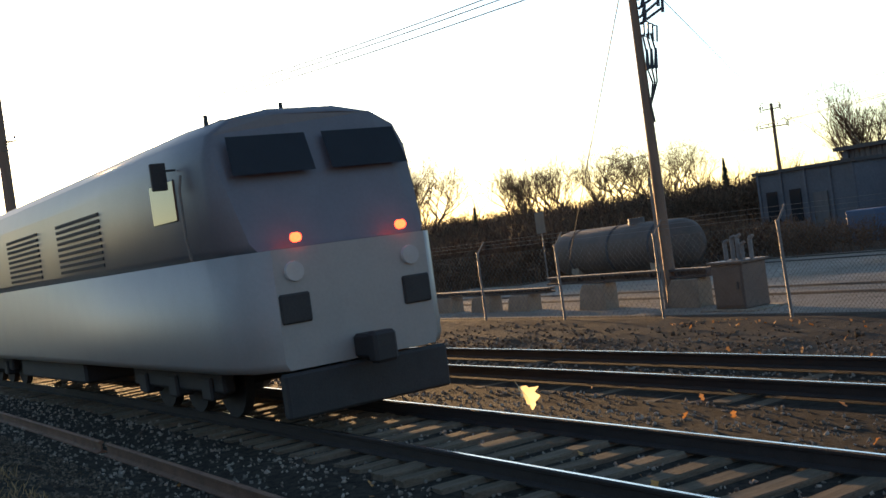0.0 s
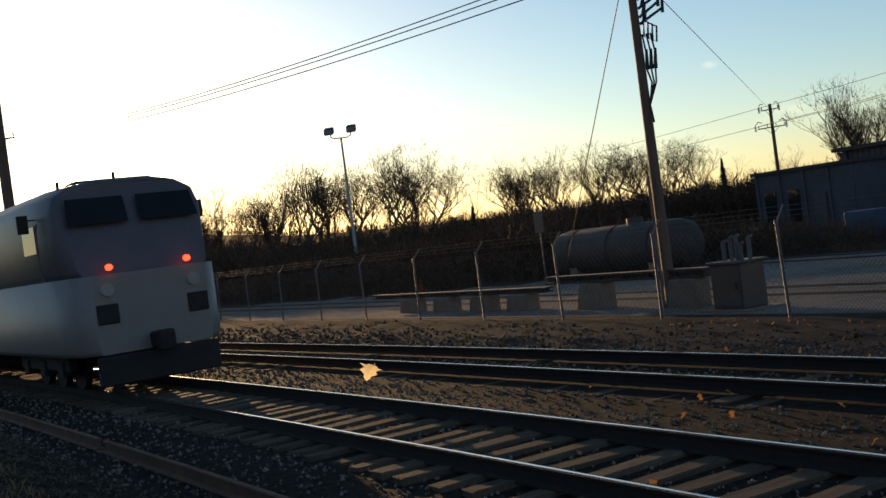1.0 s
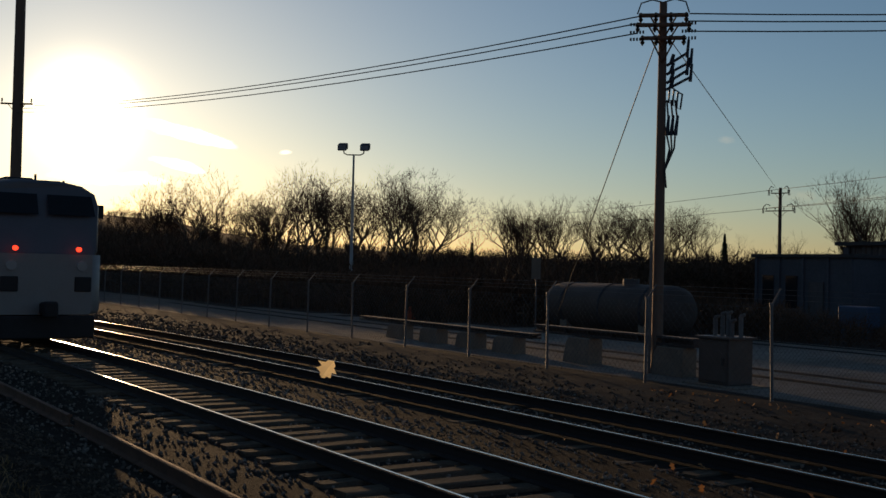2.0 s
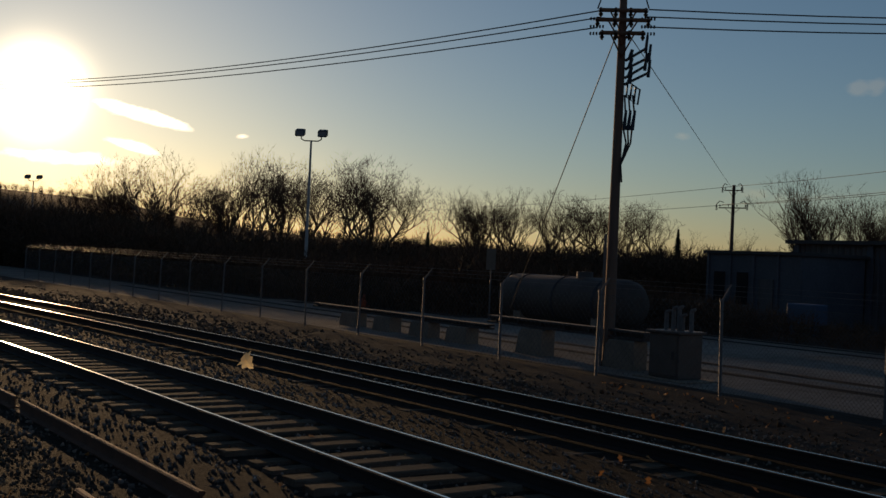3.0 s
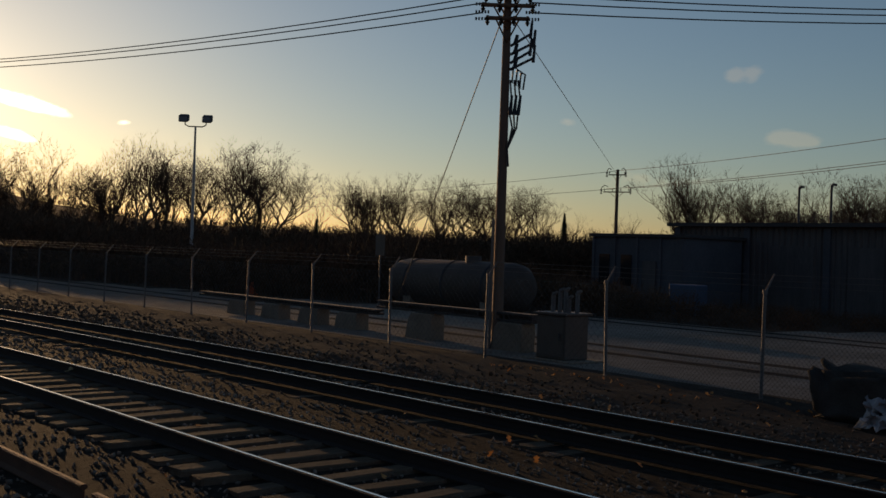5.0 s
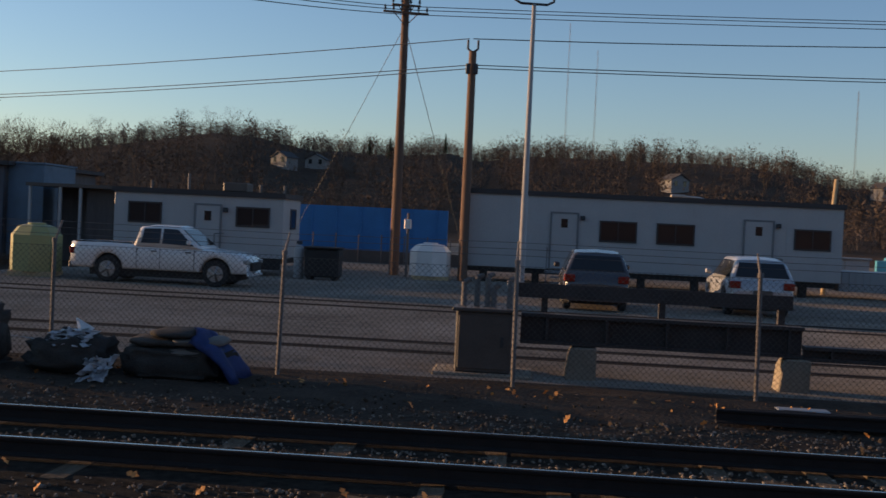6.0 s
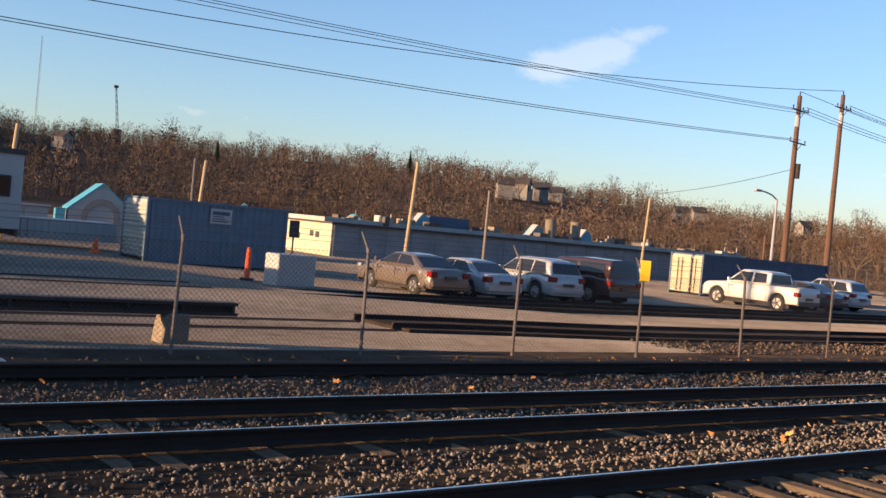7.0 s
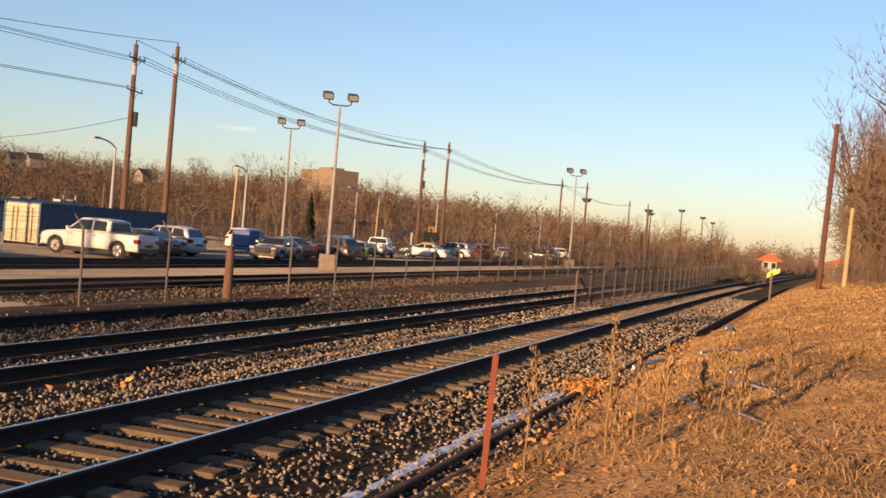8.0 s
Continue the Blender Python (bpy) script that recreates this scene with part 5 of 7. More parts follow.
part("shell", bm, TANKSTEEL, t)
for x in (-2.2, 0, 2.2):
    bm = bmesh.new()
    tube(bm, (x - 0.05, 0, 0.98), (x + 0.05, 0, 0.98), 0.9, 0.9, 24)
    part("strap", bm, IRON, t, "dark steel strap")
for x in (-2.2, 2.2):
    bm = bmesh.new()
    box(bm, x - 0.2, -0.7, -0.1, x + 0.2, 0.7, 0.5)
    part("saddle", bm, CONCRETE, t, "concrete saddle")
bm = bmesh.new()
tube(bm, (0.8, 0, 1.8), (0.8, 0, 2.05), 0.3, 0.3, 14)
part("manhole", bm, TANKSTEEL, t, "round manhole cover")


def octo_tank(x, y, r, h, material, label):
    t = thing("chemical_tank", label, "tank", (x, y, -0.2), 10)
    bm = bmesh.new()
    loft(bm, [[(q * math.cos(a), q * math.sin(a), z) for a in np.linspace(0, 6.2832, 9)[:-1]] for z, q in ((0.15, r), (h * 0.8, r), (h * 0.97, r * 0.72), (h, r * 0.5))])
    for f in bm.faces:
        f.smooth = False
    part("shell", bm, material, t)
    bm = bmesh.new()
    tube(bm, (0, 0, h), (0, 0, h + 0.06), r * 0.35, r * 0.35, 14)
    part("lid", bm, material, t, "screw lid")
    bm = bmesh.new()
    box(bm, -r * 0.85, -r * 0.85, 0, r * 0.85, r * 0.85, 0.15)
    part("pallet", bm, PALEWOOD, t, "wooden pallet")


octo_tank(-15.5, 33.2, 0.8, 1.6, YELLOWTANK, "faceted yellow plastic tank on pallet")
octo_tank(-3.85, 43.0, 0.82, 1.4, WHITETANK, "faceted white plastic tank beside poles")
t = thing("traffic_delineator", "tall orange delineator post on black base", "delineator", (16.2, 31.8, ground_z(16.2, 31.8)))
bm = bmesh.new()
tube(bm, (0, 0, 0.08), (0, 0, 1.0), 0.1, 0.075, 12)
tube(bm, (0, 0, 1.0), (0, 0, 1.07), 0.05, 0.05, 10)
part("post", bm, ORANGE, t)
bm = bmesh.new()
tube(bm, (0, 0, 0), (0, 0, 0.08), 0.24, 0.22, 10)
part("base", bm, TYRE, t, "black rubber base")
for x, y in ((14.6, 41.5), (-42, 24)):
    t = thing("traffic_cone", "small orange traffic cone on the asphalt", "traffic cone", (x, y, -0.2), group="traffic cones")
    bm = bmesh.new()
    tube(bm, (0, 0, 0.04), (0, 0, 0.6), 0.17, 0.04, 12)
    part("cone", bm, ORANGE, t)
    bm = bmesh.new()
    box(bm, -0.22, -0.22, 0, 0.22, 0.22, 0.04)
    part("base", bm, ORANGE, t)
t = thing("concrete_box", "pale concrete block with dark sign on post", "block", (17.0, 30.4, ground_z(17, 30.4)))
bm = bmesh.new()
box(bm, -0.68, -0.4, 0, 0.68, 0.5, 1.02, 0, 0.03)
part("block", bm, WHITE, t)
bm = bmesh.new()
tube(bm, (0.15, 0.3, 0.9), (0.15, 0.3, 2.1), 0.03, 0.03, 6)
part("sign_post", bm, IRON, t)
bm = bmesh.new()
box(bm, -0.03, 0.26, 1.55, 0.33, 0.28, 2.1)
part("sign_plate", bm, IRON, t, "dark sign plate")
bm = bmesh.new()
tube(bm, (0, 0, 0), (0, 0, 2.0), 0.03, 0.03, 6)
box(bm, -0.28, -0.03, 1.95, 0.28, -0.01, 2.75)
one("grey_sign", bm, CABINET, "plain grey sign on post beyond fence", "sign", at=(-32.6, 24, -0.2))
bm = bmesh.new()
box(bm, 0, 0, 0.4, 1.3, 0.8, 1.2, 0, 0.04)
box(bm, 0.1, 0.1, 0, 1.2, 0.7, 0.4)
one("blue_bin", bm, CONTNAVY, "dark blue waste bin in front of shed", "bin", at=(-27.2, 34.2, -0.2))


bm = bmesh.new()
box(bm, -0.62, -0.45, 0.1, 0.62, 0.45, 1.12, 0, 0.06)
box(bm, -0.66, -0.5, 1.12, 0.66, 0.5, 1.2, 0, 0.03)
for x in (-0.45, 0.45):
    tube(bm, (x, -0.4, 0.1), (x, 0.4, 0.1), 0.1, 0.1, 10)
one("waste_bin", bm, UNDER, "black wheeled waste bin beside the short trailer", "bin", at=(-7.35, 38.8, -0.2))
t = thing("gas_bottle", "tall white gas bottle at the trailer corner", "gas bottle", (-8.3, 39.0, -0.2))
bm = bmesh.new()
loft(bm, [[(q * math.cos(a), q * math.sin(a), z) for a in np.linspace(0, 6.2832, 15)[:-1]] for z, q in ((0, 0.17), (0.03, 0.19), (1.05, 0.19), (1.17, 0.14), (1.22, 0.06))])
part("cylinder", bm, WHITE, t)
bm = bmesh.new()
tube(bm, (0, 0, 1.22), (0, 0, 1.3), 0.03, 0.03, 7)
tube(bm, (0, 0, 1.25), (0, 0, 1.36), 0.11, 0.11, 10)
part("valve_cap", bm, IRON, t, "dark valve collar")
t = thing("meter_post", "thin grey post with small white meter box", "post", (-4.87, 43.6, -0.2))
bm = bmesh.new()
tube(bm, (0, 0, -0.2), (0, 0, 2.6), 0.06, 0.05, 8)
part("post", bm, GALV, t)
bm = bmesh.new()
box(bm, -0.14, -0.16, 1.95, 0.14, -0.02, 2.35, 0, 0.03)
part("meter_box", bm, WHITETANK, t, "white meter box")


def junk(name, label, x, y, w, d, h, material, seed, squash=0.5):
    t = thing(name, label, "bundle", (x, y, -0.25), group="bundles by the fence")
    r = random.Random(seed)
    bm = bmesh.new()
    bmesh.ops.create_icosphere(bm, subdivisions=4, radius=1)
    for v in bm.verts:
        n = v.co.normalized()
        k = [math.copysign(abs(c) ** squash, c) for c in n]
        q = 1 + 0.25 * noise.noise(n * 2.4 + Vector((seed, 0, 0))) + 0.13 * noise.noise(n * 5.5 + Vector((0, seed, 0))) + 0.07 * noise.noise(n * 14)
        v.co = Vector((k[0] * w / 2 * q, k[1] * d / 2 * q, (k[2] * 0.5 + 0.5) * h * q))
    for f in bm.faces:
        f.smooth = True
    part("sacking", bm, material, t)
    return t


def wrap(t, x, z, w, h, seed, y=-0.5, material=PLASTIC):
    """A crumpled, ragged sheet hanging over the bundle."""
    bm = bmesh.new()
    n = 13
    g = []
    for i in range(n):
        row = []
        for j in range(n):
            u, v = i / (n - 1) * 2 - 1, j / (n - 1) * 2 - 1
            q = Vector((u * 2.2 + seed, v * 2.2, seed * 0.7))
            k = 1 + 0.45 * noise.noise(q * 1.3)
            row.append(bm.verts.new((x + u * w * k + 0.12 * w * noise.noise(q * 3), y + 0.22 * noise.noise(q * 1.1) + 0.1 * noise.noise(q * 3.3) - 0.12 * (1 - v), z + v * h * k + 0.3 * h * noise.noise(q * 2.7 + Vector((9, 0, 0))))))
        g.append(row)
    for i in range(n - 1):
        for j in range(n - 1):
            if noise.noise(Vector((i * 0.6, j * 0.6, seed))) > -0.32:
                bm.faces.new((g[i][j], g[i + 1][j], g[i + 1][j + 1], g[i][j + 1]))
    bmesh.ops.delete(bm, geom=[v for v in bm.verts if not v.link_faces], context="VERTS")
    bmesh.ops.solidify(bm, geom=bm.faces[:], thickness=0.006)
    part("torn_wrap", bm, material, t, "torn translucent plastic wrap" if material is PLASTIC else "draped dark cloth")


t = junk("bagged_bundle", "dark square bundle with ragged top by the fence", -7.95, 14.6, 1.35, 0.9, 0.78, SACK, 1, 0.35)
wrap(t, 0.5, 0.25, 0.28, 0.2, 4)
t = junk("bagged_bundle", "dark mound with torn plastic on top", -6.25, 14.6, 1.2, 0.9, 0.5, SACK, 2, 0.7)
wrap(t, 0.1, 0.52, 0.3, 0.1, 5, -0.1)
wrap(t, 0.6, 0.15, 0.2, 0.14, 6)
t = junk("bagged_bundle", "stacked sacks half covered with blue tarpaulin", -4.75, 14.7, 1.3, 0.9, 0.42, SACK, 3, 0.4)
for k, (x, z, w, h) in enumerate(((-0.3, 0.36, 0.85, 0.17), (0.25, 0.38, 0.8, 0.16), (-0.25, 0.5, 0.8, 0.15), (0.3, 0.52, 0.75, 0.15), (0.0, 0.62, 0.7, 0.13))):
    bm = bmesh.new()
    bmesh.ops.create_icosphere(bm, subdivisions=3, radius=1)
    for v in bm.verts:
        n = v.co.normalized()
        q = 1 + 0.12 * noise.noise(n * 3 + Vector((k * 5, 0, 0)))
        v.co = Vector((x + math.copysign(abs(n.x) ** 0.6, n.x) * w / 2 * q, math.copysign(abs(n.y) ** 0.6, n.y) * 0.42 * q, z + n.z * h / 2 * q))
    for f in bm.faces:
        f.smooth = True
    part("sack", bm, (SACK, GALV, SACK, GALV, SACK)[k], t, "sagging filled sack")
bm = bmesh.new()
g = []
for i in range(13):
    row = []
    for j in range(11):
        u, v = i / 12, j / 10
        x = 0.28 + 0.62 * u + 0.06 * math.sin(v * 9)
        row.append(bm.verts.new((x, -0.56 + 1.0 * v + 0.06 * noise.noise((u * 4, v * 4, 1)), 0.02 + 0.7 * max(0.0, 1 - u ** 1.6 * 1.02) ** 0.8 * (0.72 + 0.28 * math.sin(math.pi * v)) + 0.09 * noise.noise((u * 5, v * 6, 3)) * (1 - 0.6 * u))))
    g.append(row)
for i in range(12):
    for j in range(10):
        bm.faces.new((g[i][j], g[i + 1][j], g[i + 1][j + 1], g[i][j + 1])).smooth = True
bmesh.ops.solidify(bm, geom=bm.faces[:], thickness=0.008)
part("tarpaulin", bm, TARPBLUE, t, "draped blue tarpaulin")


# ---- vehicles ----
def vehicle(name, label, category, kind, paint, at, turn, group="parked vehicles"):
    S = dict(
        sedan=dict(W=1.82, fw=1.4, rw=-1.38, r=0.33, body=[(-2.4, 0.35), (-2.42, 0.7), (-2.3, 0.98), (-1.75, 1.03), (1.0, 0.98), (1.9, 0.84), (2.32, 0.68), (2.4, 0.5), (2.36, 0.28)],
                   cabin=[(-1.85, 1.0), (-1.0, 1.41), (-0.4, 1.46), (0.25, 1.44), (1.15, 0.97)], win=[[(-1.35, 1.05), (-0.85, 1.36), (-0.28, 1.4), (-0.28, 1.05)], [(-0.2, 1.05), (-0.2, 1.4), (0.22, 1.38), (0.85, 1.03)]]),
        suv=dict(W=1.86, fw=1.36, rw=-1.32, r=0.37, body=[(-2.25, 0.4), (-2.28, 0.75), (-2.2, 1.05), (-1.9, 1.08), (0.95, 1.08), (1.85, 0.98), (2.22, 0.78), (2.28, 0.55), (2.22, 0.32)],
                 cabin=[(-2.18, 1.06), (-1.85, 1.62), (-1.2, 1.7), (0.2, 1.68), (1.05, 1.06)], win=[[(-1.85, 1.12), (-1.62, 1.56), (-1.0, 1.6), (-1.0, 1.12)], [(-0.92, 1.12), (-0.92, 1.6), (-0.12, 1.6), (-0.12, 1.12)], [(-0.04, 1.12), (-0.04, 1.59), (0.2, 1.57), (0.82, 1.12)]]),
        pickup=dict(W=1.92, fw=1.75, rw=-1.6, r=0.4, body=[(-2.75, 0.5), (-2.78, 0.85), (-2.76, 1.2), (-0.75, 1.2), (1.15, 1.15), (2.45, 1.03), (2.72, 0.85), (2.78, 0.6), (2.7, 0.42)],
                    cabin=[(-0.78, 1.18), (-0.66, 1.72), (-0.3, 1.78), (0.55, 1.77), (1.32, 1.14)], win=[[(-0.58, 1.24), (-0.52, 1.67), (0.0, 1.69), (0.0, 1.24)], [(0.08, 1.24), (0.08, 1.69), (0.52, 1.68), (1.06, 1.2)]]),
        crew=dict(W=1.98, fw=1.85, rw=-1.75, r=0.41, body=[(-2.85, 0.5), (-2.88, 0.85), (-2.86, 1.24), (-0.95, 1.24), (1.2, 1.22), (2.5, 1.12), (2.82, 0.98), (2.88, 0.6), (2.8, 0.42)],
                  cabin=[(-1.3, 1.22), (-1.2, 1.82), (-0.8, 1.88), (0.55, 1.87), (1.4, 1.2)], win=[[(-1.05, 1.3), (-0.98, 1.76), (-0.28, 1.78), (-0.28, 1.3)], [(-0.16, 1.3), (-0.16, 1.78), (0.52, 1.77), (1.08, 1.28)]]),
        capped=dict(W=1.95, fw=1.75, rw=-1.6, r=0.4, body=[(-2.75, 0.5), (-2.78, 0.85), (-2.76, 1.2), (-0.75, 1.2), (1.15, 1.15), (2.45, 1.05), (2.72, 0.88), (2.78, 0.6), (2.7, 0.42)],
                    cabin=[(-2.72, 1.18), (-2.6, 1.85), (-0.8, 1.88), (0.5, 1.8), (1.3, 1.14)], win=[[(-2.4, 1.32), (-2.35, 1.72), (-0.9, 1.74), (-0.9, 1.32)], [(-0.7, 1.26), (-0.7, 1.72), (0.0, 1.72), (0.0, 1.26)], [(0.08, 1.26), (0.08, 1.7), (0.48, 1.7), (1.04, 1.22)]]),
    )[kind]
    t = thing(name, label, category, (at[0], at[1], ground_z(at[0], at[1])), turn, group)
    hw, belt, top = S["W"] / 2, S["cabin"][0][1], max(z for _, z in S["cabin"])
    ft = lambda z: 1 - (0.27 if kind in ("sedan", "suv") else 0.21) * max(0, (z - belt) / (top - belt)) - 0.05 * max(0, (0.5 - z))
    low = S["body"]
    ar = S["r"] * 1.2
    xr, xf0 = min(x for x, _ in low), max(x for x, _ in low)
    crest = low[1:]
    sill = 0.3 if kind in ("sedan", "suv") else 0.42

    def underside(x):
        z = sill
        for xw in (S["fw"], S["rw"]):
            if abs(x - xw) < ar:
                z = max(z, S["r"] + math.sqrt(ar * ar - (x - xw) ** 2))
        return z

    stations = sorted(set([round(v, 3) for v in np.linspace(xr, xf0, 27)] + [round(x, 3) for x, _ in crest if xr <= x <= xf0] +
                          [round(xw + ar * math.cos(a), 3) for xw in (S["fw"], S["rw"]) for a in np.linspace(0, math.pi, 15)]))
    rings = []
    for x in stations:
        end = max(0.0, (abs(x - (xr + xf0) / 2) - (xf0 - xr) / 2 + 0.55) / 0.55)
        w = hw * (1 - (0.15 if x > 0 else 0.1) * end ** 2.2)
        zt = float(np.interp(x, [p[0] for p in crest], [p[1] for p in crest]))
        zb = min(underside(x), zt - 0.06)
        h = zt - zb
        half = [(w * 0.93, zb), (w * 0.985, zb + 0.1 * h), (w, zb + 0.42 * h), (w * 0.99, zb + 0.68 * h), (w * 0.965, zb + 0.86 * h), (w * 0.92, zb + 0.96 * h), (w * 0.8, zt)]
        rings.append([(x, y, z) for y, z in half] + [(x, 0, zt + 0.02)] + [(x, -y, z) for y, z in half[::-1]])
    bm = bmesh.new()
    loft(bm, rings)
    body = part("body", bm, paint, t)
    cx, cz = [p[0] for p in S["cabin"]], [p[1] for p in S["cabin"]]
    rings = []
    for x in sorted(set([round(v, 3) for v in np.linspace(cx[0], cx[-1], 19)] + cx)):
        zt = max(float(np.interp(x, cx, cz)), belt - 0.03)
        wide = lambda z: hw * 0.965 * ft(z)
        zs = max(zt - 0.13, belt - 0.05)
        half = [(wide(belt - 0.06), belt - 0.06), (wide(zs), zs), (wide(zt) * 0.975, zt - 0.045), (wide(zt) * 0.9, zt - 0.012), (wide(zt) * 0.74, zt)]
        crown = 0.025 if zt > top - 0.12 else 0.0
        rings.append([(x, y, z) for y, z in half] + [(x, 0, zt + crown)] + [(x, -y, z) for y, z in half[::-1]])
    bm = bmesh.new()
    loft(bm, rings)
    part("cabin", bm, paint, t)
    for s in (-1, 1):
        for w in S["win"]:
            bm = bmesh.new()
            prism(bm, w, s * hw * 0.93, s * hw * 0.972, 0, ft)
            part("side_window", bm, GLASS, t, "dark side window")
    (xb, zb), (xb2, zb2) = S["cabin"][0], S["cabin"][1]
    (xf, zf), (xf2, zf2) = S["cabin"][-1], S["cabin"][-2]
    for nm, a, b, q in (("rear_window", (xb, zb), (xb2, zb2), -1), ("windscreen", (xf, zf), (xf2, zf2), 1)):
        bm = bmesh.new()
        p0 = (a[0] + (b[0] - a[0]) * 0.14, a[1] + (b[1] - a[1]) * 0.14)
        p1 = (a[0] + (b[0] - a[0]) * 0.86, a[1] + (b[1] - a[1]) * 0.86)
        prism(bm, [p0, p1, (p1[0] + q * 0.016, p1[1] + 0.008), (p0[0] + q * 0.016, p0[1] + 0.008)], -hw * 0.84, hw * 0.84, 0, ft)
        part(nm, bm, GLASS, t, "dark sloping glass")
    if kind in ("pickup", "crew"):
        bm = bmesh.new()
        zb = 1.212 if kind == "pickup" else 1.252
        box(bm, -2.66, -hw * 0.86, zb - 0.022, -0.84 if kind == "pickup" else -1.34, hw * 0.86, zb)
        part("bed_liner", bm, UNDER, t, "black cargo bed")
    seams = {"sedan": (-0.95, -0.24, 0.92), "suv": (-1.1, -0.08, 0.9), "pickup": (-0.68, 0.04, 1.1), "crew": (-1.12, -0.22, 1.12), "capped": (-0.75, 0.04, 1.1)}[kind]
    for sd in (-1, 1):
        for x in seams:
            bm = bmesh.new()
            box(bm, x - 0.008, sd * hw * 0.992 - 0.01, 0.5, x + 0.008, sd * hw * 0.992 + 0.01, belt - 0.1)
            part("door_seam", bm, UNDER, body, "dark door seam")
        for x in seams[1:]:
            bm = bmesh.new()
            box(bm, x - 0.28, sd * hw * 0.995 - 0.02, belt - 0.2, x - 0.1, sd * hw * 0.995 + 0.02, belt - 0.16, 0, 0.006)
            part("door_handle", bm, IRON, body, "dark door handle")
    bm = bmesh.new()
    box(bm, xr - 0.06, -hw * 0.9, 0.38, xr + 0.06, hw * 0.9, 0.6, 0, 0.03)
    part("rear_bumper", bm, paint if kind in ("sedan", "suv") else GALV, t, "rear bumper")
    bm = bmesh.new()
    box(bm, xr - 0.075, -0.26, 0.66, xr + 0.01, 0.26, 0.78)
    part("plate_bar", bm, CABINET, t, "blank number plate")
    bm = bmesh.new()
    box(bm, xf0 - 0.08, -hw * 0.55, 0.52, xf0 + 0.02, hw * 0.55, 0.78, 0, 0.02)
    part("grille", bm, UNDER, t, "black grille")
    zl = 0.82 if kind in ("sedan",) else 0.92
    for s in (-1, 1):
        bm = bmesh.new()
        box(bm, xr - 0.03, s * hw * 0.8 - 0.13, zl - 0.1, xr + 0.25, s * hw * 0.8 + 0.17 * (1 if s > 0 else 1) - 0.0, zl + 0.1, 0, 0.02)
        part("tail_light", bm, REDLENS, t, "red tail light")
        bm = bmesh.new()
        box(bm, xf0 - 0.3, s * hw * 0.76 - 0.16, 0.72, xf0 - 0.02, s * hw * 0.76 + 0.16, 0.86, 0, 0.03)
        part("headlight", bm, CLEARLENS, t, "clear headlight")
        bm = bmesh.new()
        mx = S["cabin"][-1][0] - 0.35
        box(bm, mx - 0.06, s * (hw + 0.12) - 0.09, belt + 0.05, mx + 0.06, s * (hw + 0.12) + 0.09, belt + 0.2, 0, 0.03)
        part("wing_mirror", bm, paint, t, "wing mirror")
        for wx in (S["fw"], S["rw"]):
            bm = bmesh.new()
            y0, y1 = s * (hw - 0.26), s * (hw - 0.045)
            tube(bm, (wx, y0, S["r"]), (wx, y0 + (y1 - y0) * 0.2, S["r"]), S["r"] * 0.92, S["r"], 20)
            tube(bm, (wx, y0 + (y1 - y0) * 0.2, S["r"]), (wx, y0 + (y1 - y0) * 0.8, S["r"]), S["r"], S["r"], 20)
            tube(bm, (wx, y0 + (y1 - y0) * 0.8, S["r"]), (wx, y1, S["r"]), S["r"], S["r"] * 0.92, 20)
            w = part("wheel", bm, TYRE, t, "black tyre")
            bm = bmesh.new()
            tube(bm, (wx, y1 - s * 0.03, S["r"]), (wx, y1 + s * 0.004, S["r"]), S["r"] * 0.64, S["r"] * 0.62, 18)
            for k in range(5):
                a = k * 1.2566
                tube(bm, (wx, y1 + s * 0.006, S["r"]), (wx + S["r"] * 0.6 * math.cos(a), y1 + s * 0.006, S["r"] + S["r"] * 0.6 * math.sin(a)), 0.03, 0.04, 5)
            part("rim", bm, RIM, w, "spoked alloy rim")
    bm = bmesh.new()
    box(bm, S["rw"] - 0.6, -hw * 0.8, 0.2, S["fw"] + 0.6, hw * 0.8, 0.42)
    for wx in (S["fw"], S["rw"]):
        box(bm, wx - ar * 0.92, -hw * 0.72, 0.22, wx + ar * 0.92, hw * 0.72, S["r"] + ar * 0.93)
    part("underbody", bm, UNDER, t, "black underbody")
    return t


def paint(name, c, rough=0.25, metal=0.0):
    m = M(name, c, rough, metal, var=0.1, scale=1.5, bump=0.02)
    m.node_tree.nodes["Principled BSDF"].inputs["Coat Weight"].default_value = 0.6
    return m


WHITEPAINT = paint("white_car_paint", (0.64, 0.63, 0.61))
TANPAINT = paint("tan_metallic_paint", (0.2, 0.165, 0.145), 0.3, 0.4)
SILVER = paint("silver_car_paint", (0.42, 0.43, 0.45), 0.35, 0.3)
DARKPAINT = paint("dark_car_paint", (0.06, 0.06, 0.07))
MAROON = paint("dark_maroon_paint", (0.05, 0.028, 0.032))
YELLOWPAINT = paint("yellow_car_paint", (0.7, 0.5, 0.02))
MUSTARD = paint("faded_mustard_paint", (0.3, 0.17, 0.035), 0.5)
REDPAINT = paint("red_car_paint", (0.4, 0.03, 0.02))
G = -0.2
vehicle("pickup_truck", "white extended-cab pickup truck parked on asphalt", "pickup truck", "pickup", WHITEPAINT, (-11.1, 32.9, G), 0)
vehicle("suv", "dark grey SUV parked nose-in by the trailer", "car", "suv", DARKPAINT, (1.95, 32.4, G), 90)
vehicle("suv", "silver-white SUV parked nose-in by the trailer", "car", "suv", SILVER, (6.65, 33.4, G), 90)
vehicle("sedan", "tan metallic sedan parked nose-in, side lit by sun", "car", "sedan", TANPAINT, (23.2, 32.5, G), 90)
vehicle("sedan", "pale silver sedan parked nose-in beside tan sedan", "car", "sedan", SILVER, (25.8, 32.6, G), 90)
